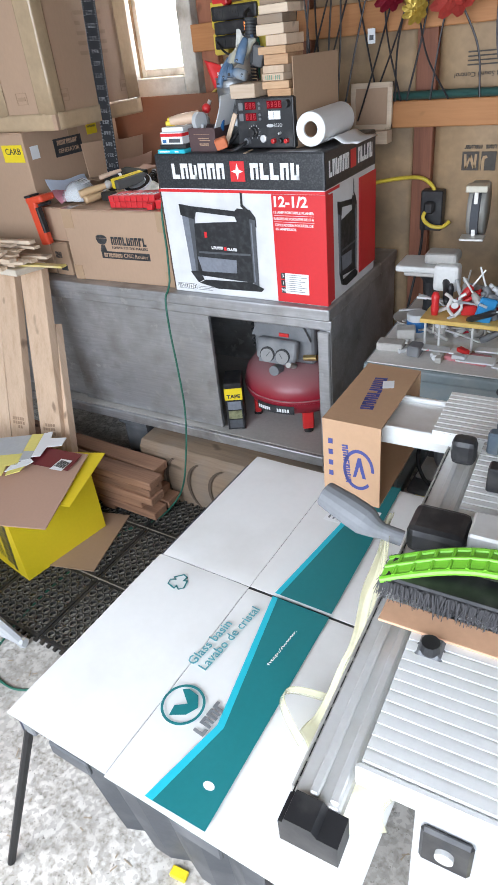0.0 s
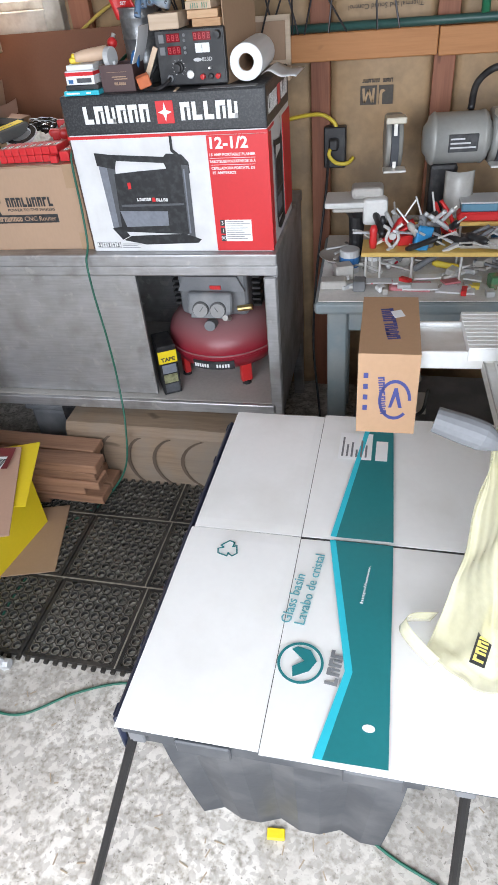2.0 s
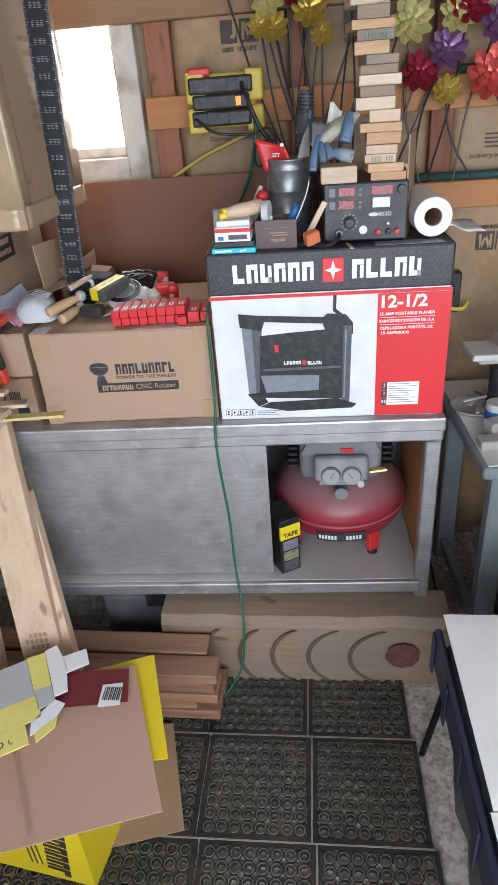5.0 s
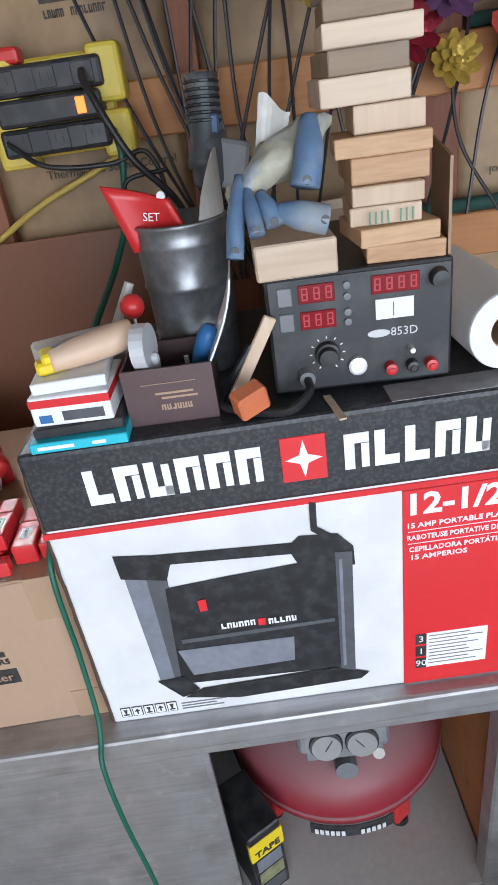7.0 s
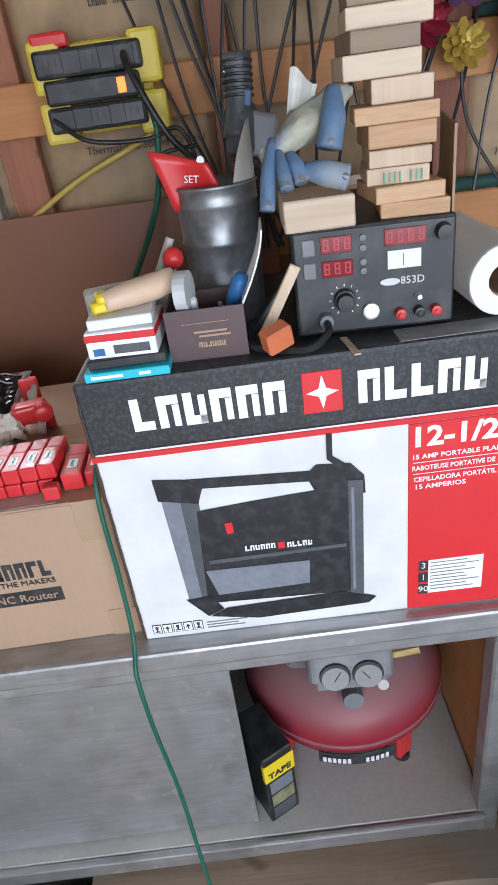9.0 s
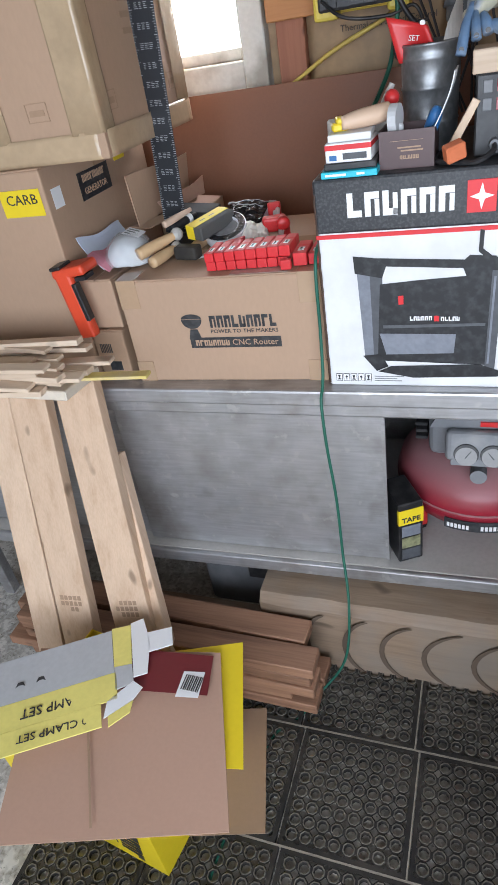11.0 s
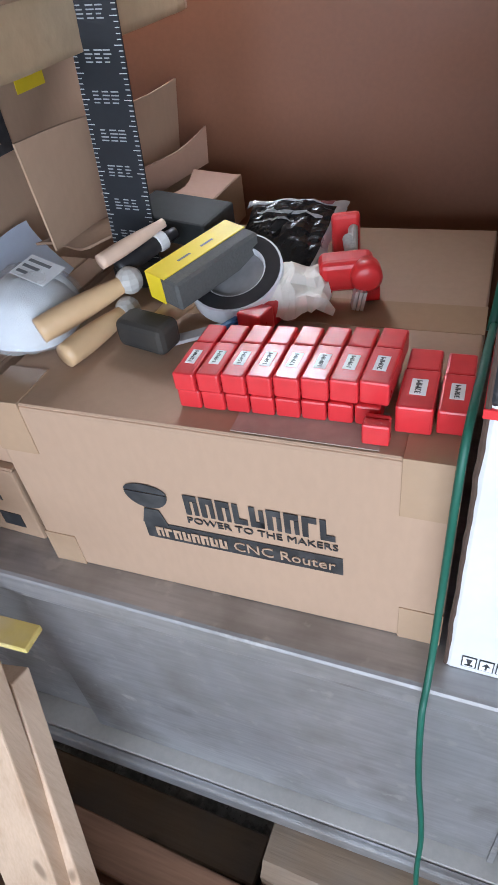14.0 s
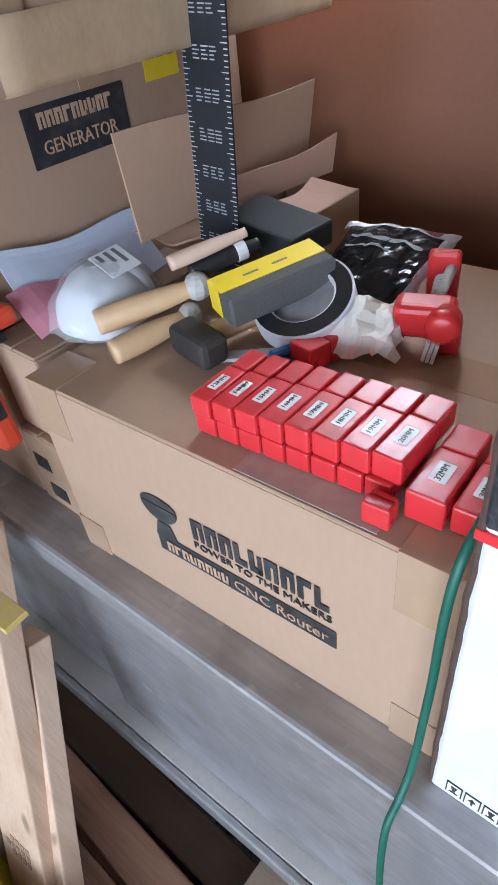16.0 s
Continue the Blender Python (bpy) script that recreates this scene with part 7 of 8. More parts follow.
part("cup", sheet(BM(), cup, 28, 10, 0.0015), mat("white_felt", (0.70, 0.73, 0.76), 0.8, var=0.04, bump=0.15), dm, smooth=True)
part("clear_bag", sheet(BM(), wrap_of, 44, 16, 0.0004), mat("crinkled_clear_film", (0.85, 0.87, 0.88), 0.1, var=0.05, bump=0.3, alpha=0.16), dm, "crinkled clear film", smooth=True)
part("label", one(-0.022, 0.026, -0.02, 0.02, 0, 0.0008, pose(0.02, 0.004, 0.0655, 4, 14, -35)), PAPER, dm)
for k in range(3):
    part("label_print", one(-0.018, 0.012 - 0.008 * k, 0.008 - 0.011 * k, 0.013 - 0.011 * k, 0.001, 0.0013, pose(0.02, 0.004, 0.0655, 4, 14, -35)), GREYP, dm)
# sheets of paper
solo("curled_paper", sheet(BM(), lambda u, v: Vector((-0.618 + 0.055 * (1 - v) ** 1.6, 0.07 + 0.21 * u, SZ + 0.003 + 0.078 * v * (1 - 0.25 * u) + 0.006 * math.sin(6 * u + 2 * v))), 12, 8, 0.002), mat("bluish_white_paper", (0.60, 0.65, 0.76), 0.6, var=0.04), "curled bluish-white sheets of paper", "paper")
solo("pink_packet", sheet(BM(), lambda u, v: Vector((-0.590 + 0.05 * (1 - v), 0.055 + 0.15 * u, SZ + 0.004 + 0.042 * v * (1 - 0.3 * u) + 0.004 * math.sin(9 * u))), 10, 6, 0.002), mat("pink_plastic_film", (0.62, 0.25, 0.31), 0.25, var=0.12, bump=0.1), "crinkled pink plastic packet under the paper", "packet")
# orange level
lv = thing("orange_tool_case", "bright orange plastic tool case hanging over carton edge", "case", (-0.598, -0.002, 1.052), 0)
ORANGE = mat("orange_red_plastic", (0.72, 0.075, 0.03), 0.4, var=0.06)
part("frame", one(-0.028, 0.018, -0.022, 0.008, -0.015, 0.155, pose(0, 0, 0, 0, -8, 0), r=0.008, seg=2), ORANGE, lv)
part("frame_top", one(-0.032, 0.06, -0.022, 0.05, 0.14, 0.165, pose(0, 0, 0, 0, -8, 0), r=0.008, seg=2), ORANGE, lv)
part("black_insert", one(0.012, 0.024, -0.024, 0.0, 0.03, 0.125, pose(0, 0, 0, 0, -8, 0), r=0.002), BLACK, lv)
part("black_cap", one(-0.03, 0.0, -0.024, 0.03, 0.164, 0.172, pose(0, 0, 0, 0, -8, 0), r=0.002), BLACK, lv)
part("hook", one(0.02, 0.05, -0.01, 0.03, 0.126, 0.136, pose(0, 0, 0, 0, -8, 0)), BLACK, lv)
# open small carton with flaps behind
oc = thing("open_carton", "small opened brown carton with raised flaps", "box", (-0.475, 0.40, SZ + 0.001), 0)
for a, b, c, d in ((-0.035, 0.09, -0.08, -0.077), (-0.035, 0.09, 0.077, 0.08), (-0.035, -0.032, -0.077, 0.077), (0.087, 0.09, -0.077, 0.077)):
    part("side", one(a, b, c, d, 0, 0.06), CARDD, oc)
part("bottom", one(-0.032, 0.087, -0.077, 0.077, 0, 0.003), CARDD, oc)


def oflap(pts, m=CARD):
    a, b, c, d = [Vector(p) for p in pts]
    part("flap", sheet(BM(), lambda u, v: (a * (1 - u) + b * u) * (1 - v) + (d * (1 - u) + c * u) * v + Vector((0.010 * math.sin(math.pi * u) * v, 0, 0.003 * math.sin(7 * u) * v)), 8, 5, 0.003), m, oc, "raised cardboard flap")


oflap([(-0.04, -0.195, 0.065), (-0.036, 0.13, 0.061), (-0.032, 0.152, 0.168), (-0.045, -0.20, 0.188)])
oflap([(-0.012, -0.076, 0.062), (0.02, 0.12, 0.062), (0.012, 0.145, 0.105), (-0.022, -0.10, 0.098)], CARDR)
oflap([(0.088, -0.077, 0.061), (0.088, 0.075, 0.061), (0.02, 0.07, 0.068), (0.03, -0.075, 0.070)], CARDR)
oflap([(-0.034, -0.081, 0.06), (0.02, -0.081, 0.06), (-0.02, -0.155, 0.052), (-0.11, -0.15, 0.05)])
# black framing square standing up
GREYPRINT = mat("worn_white_print", (0.33, 0.34, 0.35), 0.5, var=0.3, scale=40, bump=0)
rl = thing("steel_ruler", "tall black steel ruler with white graduations, standing upright", "ruler", (-0.44, 0.262, SZ + 0.03), 0)
rmx = pose(0, 0, 0, -1.5, 2.6, 0)
part("blade", one(-0.031, 0.031, -0.0012, 0.0012, 0.0, 0.80, rmx), mat("black_anodised_ruler", (0.022, 0.025, 0.030), 0.4, 0.3, var=0.15), rl)
part("foot", one(-0.03, 0.10, -0.02, 0.02, -0.028, 0.0, r=0.004), BLACK, rl)
tk = BM()
for k in range(150):
    L = 0.009 if k % 5 == 0 else 0.005
    box(tk, -0.031, -0.031 + L, -0.0019, -0.0013, 0.008 + 0.005 * k, 0.0088 + 0.005 * k, rmx)
    box(tk, 0.031 - L, 0.031, -0.0019, -0.0013, 0.008 + 0.005 * k, 0.0088 + 0.005 * k, rmx)
tagged(part("graduations", tk, LGREY, rl, "white graduation marks"), kind="stuff")
tk = BM()
rng = random.Random(2)
for k in range(20):
    for q in range(4):
        for x0 in (-0.016, -0.004, 0.007):
            L = rng.uniform(0.005, 0.0095)
            box(tk, x0, x0 + L, -0.0019, -0.0013, 0.028 + 0.038 * k + 0.0036 * q, 0.0292 + 0.038 * k + 0.0036 * q, rmx)
tagged(part("small_print", tk, GREYPRINT, rl, "fine white figures"), kind="stuff")

# ---- grey desk used as a bench ----
BZ0 = 0.745
bn = thing("work_bench", "blue-grey steel desk used as a dusty work bench", "bench", (1.25, 0.28, 0), 3)


part("desktop", one(-0.54, 0.75, -0.27, 0.33, BZ0 - 0.042, BZ0, r=0.012, seg=3), BENCH, bn, "blue-grey steel top with rounded edge")
part("dusty_surface", one(-0.528, 0.74, -0.262, 0.325, BZ0 + 0.0006, BZ0 + 0.004, r=0.001), mat("dusty_bench_pad", (0.72, 0.70, 0.67), 0.75, var=0.14, bump=0.15), bn, "dusty pale surface")
part("apron", one(-0.43, 0.7, -0.235, -0.215, BZ0 - 0.115, BZ0 - 0.043, r=0.003), BENCH, bn)
part("side_panel", one(-0.50, -0.484, -0.2, 0.3, BZ0 - 0.11, BZ0 - 0.043, r=0.003), BENCH, bn)
for x, y in ((-0.50, -0.235), (0.66, -0.235), (-0.50, 0.25), (0.66, 0.25)):
    part("leg", one(x, x + 0.065, y, y + 0.05, 0.0, BZ0 - 0.043, r=0.005), BENCH, bn)
part("foot_rail", one(-0.49, -0.46, -0.19, 0.25, 0.06, 0.10, r=0.003), BENCH, bn)
BT = BZ0 + 0.0042
# bench grinder
gr = thing("bench_grinder", "grey dusty bench grinder with guarded wheels", "grinder", (1.10, 0.44, BT), 6)
gr.matrix_basis = gr.matrix_basis @ Matrix.Diagonal((0.90, 0.90, 0.92, 1.0))
GRM = mat("grinder_grey_enamel", (0.34, 0.345, 0.33), 0.45, 0.2, var=0.1, bump=0.06, stain=(0.3, 0.27, 0.22), amount=0.5)
part("pedestal", one(-0.05, 0.05, -0.05, 0.05, 0, 0.325, r=0.015, seg=2), BLACK, gr)
part("motor", lathe(BM(), [(0.0, -0.135), (0.05, -0.135), (0.066, -0.12), (0.085, -0.115), (0.098, -0.10), (0.098, -0.092), (0.095, -0.09), (0.095, 0.09), (0.098, 0.092), (0.098, 0.10), (0.085, 0.115), (0.066, 0.12), (0.05, 0.135), (0.0, 0.135)], pose(0.04, 0, 0.40, 0, 90, 0) @ Matrix.Diagonal((0.88, 0.88, 0.88, 1)), 28), GRM, gr, smooth=True)
for sx in (-1, 1):
    g_ = part("wheel_guard", lathe(BM(), [(0.0, -0.03), (0.085, -0.03), (0.09, -0.024), (0.09, 0.024), (0.085, 0.03), (0.0, 0.03)], pose(sx * 0.185, 0.012, 0.40, 0, 90, 0), 28), GRM, gr, smooth=True)
    part("grinding_wheel", lathe(BM(), [(0.0, -0.013), (0.082, -0.013), (0.082, 0.013), (0.0, 0.013)], pose(sx * 0.185, -0.02, 0.395, 0, 90, 0), 28), mat("dark_grinding_wheel", (0.07, 0.075, 0.085), 0.85, bump=0.3), g_)
    part("tool_rest", one(sx * 0.185 - 0.04, sx * 0.185 + 0.04, -0.13, -0.07, 0.325, 0.333, r=0.002), ALU, gr)
    part("spark_arrestor", one(sx * 0.185 - 0.035, sx * 0.185 + 0.035, -0.10, -0.04, 0.475, 0.495, r=0.003), mat("cloudy_plastic", (0.58, 0.54, 0.44), 0.4), gr)
    part("shield_arm", one(sx * 0.185 - 0.006, sx * 0.185 + 0.006, -0.09, -0.075, 0.33, 0.48), ALU, gr)
part("rating_plate", one(0.0, 0.10, -0.087, -0.074, 0.372, 0.428, r=0.001), INK, gr)
for k in range(3):
    part("plate_line", one(0.006, 0.094 - 0.02 * k, -0.0882, -0.0872, 0.384 + 0.014 * k, 0.389 + 0.014 * k), LGREY, gr)
part("power_cable", tube(BM(), [(0.08, 0.02, 0.485), (0.10, 0.06, 0.56), (0.17, 0.08, 0.60), (0.23, 0.05, 0.57), (0.24, 0.03, 0.44)], 0.012, 10, 8), BLACK, gr, smooth=True)
# small anvil vise
vz = thing("bench_vise", "small white-dusted bench vise with a flat anvil", "vise", (0.83, 0.32, BT), 3)
part("base", one(-0.05, 0.05, -0.05, 0.05, 0, 0.03, r=0.006), DUST, vz)
part("post", lathe(BM(), [(0.03, 0.03), (0.024, 0.08), (0.028, 0.16), (0.05, 0.19)], None, 16), BLACK, vz)
part("plate", one(-0.105, 0.06, -0.07, 0.06, 0.205, 0.225, r=0.006, seg=2), mat("white_dusted_metal", (0.60, 0.60, 0.58), 0.6, var=0.1, bump=0.15), vz)
part("under_plate", one(-0.08, 0.05, -0.055, 0.05, 0.188, 0.204, r=0.004), DUST, vz)
part("jaw", one(-0.02, 0.085, -0.045, 0.035, 0.226, 0.262, r=0.012, seg=2), DUST, vz)
part("jaw", one(0.02, 0.10, -0.075, -0.02, 0.15, 0.235, r=0.012, seg=2), mat("chalky_white_metal", (0.68, 0.68, 0.66), 0.6, var=0.1, bump=0.2), vz)
# yellow tool rack
rk = thing("tool_rack", "yellow wooden tool rack on thin metal pegs", "rack", (1.12, 0.175, BT), 1)
part("shelf", one(-0.26, 0.34, -0.06, 0.06, 0.098, 0.112, r=0.002), mat("yellow_varnished_wood", (0.70, 0.47, 0.13), 0.45, var=0.12, bump=0.08), rk)
part("back_shelf", one(-0.1, 0.34, 0.065, 0.13, 0.15, 0.163, r=0.002), mat("yellow_varnished_wood_back", (0.68, 0.45, 0.13), 0.45, var=0.12, bump=0.08), rk)
for x in (-0.245, -0.2, -0.1, 0.05, 0.2, 0.33):
    part("peg", cyl(BM(), 0.004, 0.004, 0.0985, pose(x, -0.045, 0), 8), ALU, rk)
    part("peg", cyl(BM(), 0.004, 0.004, 0.15, pose(max(x, -0.09), 0.10, 0), 8), ALU, rk)
RZ = BT + 0.1125


def driver(x, y, z, m, lean, rz, L=0.10, r=0.013, name="screwdriver"):
    t_ = thing(name, "hand tool with a coloured plastic grip in a rack", "hand tool", (x, y, z), rz, "tools in the rack")
    mm = pose(0, 0, 0, 0, lean, 0)
    part("grip", lathe(BM(), [(0.0, 0.0), (r * 0.8, 0.002), (r, 0.02), (r * 0.85, L * 0.5), (r, L * 0.8), (r * 0.6, L * 0.98), (0, L)], mm, 12), m, t_, smooth=True)
    part("shaft", cyl(BM(), 0.003, 0.003, 0.06, mm @ Matrix.Translation((0, 0, -0.058 if lean == 0 else L - 0.002)), 8), ALU, t_)


driver(0.895, 0.15, RZ, REDPL, 0, 0, 0.075)
driver(0.935, 0.19, RZ, REDPL, 35, 20, 0.10, 0.014)
driver(0.92, 0.22, RZ, BLACK, 0, 0, 0.08, 0.011)
driver(1.02, 0.19, RZ, BLUE, 50, 15, 0.11, 0.014)
driver(1.075, 0.16, RZ, GREYP, -20, 0, 0.11)
driver(1.10, 0.18, RZ, BLACK, -12, 0, 0.11)
driver(1.0, 0.14, RZ, BLACK, 62, -30, 0.12, 0.010)
driver(1.15, 0.16, RZ + 0.012, DUST, 85, -15, 0.16, 0.016)
driver(1.23, 0.15, RZ + 0.014, GREYP, 86, 10, 0.17, 0.016)
driver(1.32, 0.16, RZ + 0.013, REDPL, 84, 40, 0.10, 0.013)
driver(0.94, 0.28, BT + 0.013, mat("red_transparent_grip", (0.5, 0.03, 0.05), 0.2), 80, 10, 0.1)
rng = random.Random(17)
pl_c = thing("spring_clamp", "small silver spring clamp", "clamp", (0.955, 0.15, RZ), 15)
for sx in (-1, 1):
    part("jaw_arm", tube(BM(), [(0, 0, 0.0), (sx * 0.02, 0, 0.03), (sx * 0.012, 0, 0.06), (sx * 0.03, 0, 0.075)], 0.005, 8, 6), ALU, pl_c)
part("spring", lathe(BM(), [(0.010, -0.008), (0.013, 0), (0.010, 0.008)], pose(0, 0, 0.04, 90, 0, 0), 12), ALU, pl_c)
for x, y, m_, w, d, h_, lab in ((0.99, 0.19, REDPL, 0.05, 0.04, 0.03, "red plastic tool case in the rack"), (1.04, 0.135, mat("bright_blue_card", (0.03, 0.24, 0.50), 0.4), 0.05, 0.015, 0.075, "bright blue carded tool packet")):
    solo("tool_packet", one(-w / 2, w / 2, -d / 2, d / 2, 0, h_, pose(x, y, RZ + 0.0, 0, 14 if h_ > 0.05 else 0, 20), r=0.004), m_, lab, "packet")
for k, (x, y, w, d, h_, m_, rz, lab) in enumerate(((0.775, 0.10, 0.085, 0.05, 0.028, DUST, 5, "dusty grey metal jig"), (0.86, 0.085, 0.04, 0.05, 0.035, GREYP, 0, "dark grey square tube offcut"), (0.80, 0.17, 0.06, 0.05, 0.05, DUST, 20, "dusty metal bracket"), (0.93, 0.075, 0.03, 0.03, 0.018, PAPER, 30, "small white block"), (1.02, 0.10, 0.13, 0.06, 0.014, mat("pink_card", (0.60, 0.22, 0.24), 0.45), -4, "red and pink carded packet"), (1.05, 0.075, 0.11, 0.05, 0.005, PAPER, 3, "white printed leaflet"), (0.985, 0.11, 0.10, 0.06, 0.012, CARDD, 8, "thin brown card"), (1.16, 0.09, 0.12, 0.06, 0.006, PAPER, -6, "white paper sheet"), (1.30, 0.12, 0.08, 0.05, 0.04, mat("green_red_packet", (0.10, 0.25, 0.13), 0.4, stain=(0.5, 0.05, 0.08), amount=0.9, sscale=20), 12, "green and red plastic packet"), (1.20, 0.12, 0.03, 0.03, 0.012, DUST, 0, "small grey nut"))):
    solo("bench_item", one(-w / 2, w / 2, -d / 2, d / 2, 0, h_, pose(x, y, BT + (0.0005 if k not in (5, 6) else (0.0148 if k == 5 else 0.0))) @ pose(0, 0, 0, 0, 0, rz), r=min(0.004, h_ * 0.25)), m_, lab + " on the bench", "clutter")
jr = thing("round_tin", "white and blue round tin with a dusty top", "tin", (0.815, 0.235, BT))
part("can", lathe(BM(), [(0.0, 0), (0.034, 0), (0.034, 0.075), (0.031, 0.078), (0, 0.078)], None, 22), LGREY, jr, smooth=False)
part("blue_label", lathe(BM(), [(0.0345, 0.02), (0.0345, 0.055)], None, 22), BLUE, jr)
sr = thing("steel_dish", "round dusty steel dish", "dish", (0.775, 0.34, BT))
part("dish", lathe(BM(), [(0.0, 0.004), (0.05, 0.004), (0.075, 0.02), (0.077, 0.02), (0.052, 0.0), (0.0, 0.0)], None, 26), DUST, sr, smooth=True)
jr2 = thing("small_jar", "small clear jar with white lid", "jar", (0.895, 0.235, BT))
part("jar", cyl(BM(), 0.018, 0.018, 0.04, None, 16), DUST, jr2)
part("lid", cyl(BM(), 0.019, 0.019, 0.014, Matrix.Translation((0, 0, 0.0405)), 16), PAPER, jr2)
tb2 = thing("red_tray", "red plastic tray of parts with a blue box in it", "tray", (1.24, 0.285, BT + 0.165), 2)
part("tray", one(-0.09, 0.11, -0.045, 0.045, 0.0, 0.028, r=0.006), REDPL, tb2)
part("blue_insert", one(-0.08, 0.03, -0.04, 0.04, 0.029, 0.056, r=0.004), mat("dull_blue_plastic", (0.10, 0.23, 0.32), 0.45), tb2)
part("clear_lid", one(-0.085, 0.05, -0.05, 0.05, 0.057, 0.062, r=0.002), LGREY, tb2)
rd = thing("angle_grinder", "black and red angle grinder resting among tools", "power tool", (1.34, 0.34, BT), 0)
part("body", tube(BM(), [(0, 0, 0.04), (0.02, 0, 0.2), (0.04, 0.02, 0.42)], lambda u: 0.045 - 0.012 * u, 12, 6), mat("dark_maroon_plastic", (0.11, 0.02, 0.025), 0.4), rd, smooth=True)
part("head", one(-0.045, 0.045, -0.05, 0.04, 0.0, 0.06, r=0.012), DUST, rd)
# goggles heap
gg = thing("safety_goggles", "scratched clear safety goggles on the bench", "goggles", (1.02, 0.30, BT + 0.115), 10)
part("lens", sheet(BM(), lambda u, v: Vector((-0.075 + 0.15 * u, -0.02 - 0.035 * math.sin(math.pi * u), 0.07 * v)), 12, 4, 0.003), mat("scratched_clear_plastic", (0.5, 0.48, 0.45), 0.15, trans=0.6, bump=0.1), gg)
part("strap", tube(BM(), [(-0.075, -0.02, 0.03), (-0.08, 0.03, 0.02), (0.0, 0.06, 0.01), (0.08, 0.03, 0.02), (0.075, -0.02, 0.03)], 0.008, 8, 6), BLACK, gg)
rs = thing("rag_pile", "dusty grey rag bundled under the grinder", "rag", (0.985, 0.31, BT), 0)
noise.seed_set(9)
bm_ = ball(BM(), 0.06, Matrix.Diagonal((1.1, 0.9, 0.9, 1)), 24, 16)
for v in bm_.verts:
    v.co *= 1 + 0.35 * noise.noise(v.co * 28)
    v.co.z += 0.052
    v.co.z = max(0.0, v.co.z)
part("rag", bm_, DUST, rs, smooth=True)
# under the bench
un = thing("circular_saw", "grey and black power saw stored under the bench", "power tool", (0.99, 0.24, 0.205), 0)
part("housing", lathe(BM(), [(0.0, -0.05), (0.07, -0.05), (0.085, -0.02), (0.085, 0.02), (0.07, 0.05), (0, 0.05)], pose(0, 0, 0.10, 90, 0, 20), 22), GREYP, un, smooth=True)
part("handle", tube(BM(), [(-0.07, 0, 0.12), (-0.02, -0.02, 0.21), (0.06, -0.02, 0.20), (0.09, 0, 0.11)], 0.017, 10, 6), DUST, un, smooth=True)
part("cord", tube(BM(), [(0.05, -0.04, 0.19), (-0.05, -0.09, 0.26), (-0.12, -0.09, 0.12), (-0.06, -0.10, 0.0), (0.1, -0.1, 0.02), (0.13, -0.08, 0.12)], 0.007, 8, 8), BLACK, un, smooth=True)
part("base_plate", one(-0.13, 0.13, -0.07, 0.07, 0, 0.01, r=0.002), ALU, un)
for k, (z0, z1, m_, lab, dx) in enumerate(((0.105, 0.152, GREYP, "flat dark grey tool case", 0.0), (0.153, 0.176, YPALE, "flat yellow printed carton", 0.02), (0.177, 0.204, GREYP, "flat grey tool case", -0.01), (0.0, 0.104, BLACK, "long black tool case on the floor", 0.03))):
    solo("tool_case", one(0.86 + dx, 1.5 + dx, 0.10, 0.46, z0, z1, r=0.008), m_, lab + " under the bench", "case")
for k in range(4):
    solo("cord_reel", lathe(BM(), [(0.05 + 0.004 * k, 0.0), (0.075, 0.0), (0.08, 0.012), (0.075, 0.024), (0.05 + 0.004 * k, 0.024)], pose(1.0 + 0.01 * k, -0.03 + 0.003 * k, 0.0 + 0.0245 * k), 22), (BLACK, YELP, GREYP, BLACK)[k], "coil of cable lying under the bench edge", "cable coil")

# ---- table saw ----
sw = thing("table_saw", "jobsite table saw with ribbed aluminium top and rack rail", "table saw", (1.75, -0.95, 0), 3)
ST = 0.955
TOPM = mat("ribbed_cast_aluminium", (0.80, 0.80, 0.79), 0.45, 0.15, var=0.06, bump=0.05, stain=(0.50, 0.47, 0.42), amount=0.3, sscale=6)


def sp_(name, bm, m, label="", parent=None):
    return part(name, bm, m, parent or sw, label)


def ribbed(x0, x1, y0, y1, z, pitch=0.0165):
    """A slab whose top is shallow ribs that run along x."""
    bm = box(BM(), x0, x1, y0, y1, z - 0.03, z - 0.0028)
    n_ = int((y1 - y0) / pitch)
    for k in range(n_):
        a = y0 + k * (y1 - y0) / n_
        box(bm, x0, x1, a + 0.0012, a + pitch * 0.80, z - 0.0028, z)
    return bm


sp_("table_top", ribbed(-0.50, 0.35, -0.36, 0.02, ST), TOPM, "ribbed pale aluminium top")
sp_("table_top", ribbed(-0.50, 0.35, 0.10, 0.45, ST), TOPM, "ribbed pale aluminium top")
sp_("table_edge", one(-0.505, 0.355, -0.372, -0.361, ST - 0.035, ST - 0.001, r=0.003), TOPM)
sp_("side_wing", ribbed(-0.60, -0.47, 0.33, 0.50, ST + 0.004), TOPM)
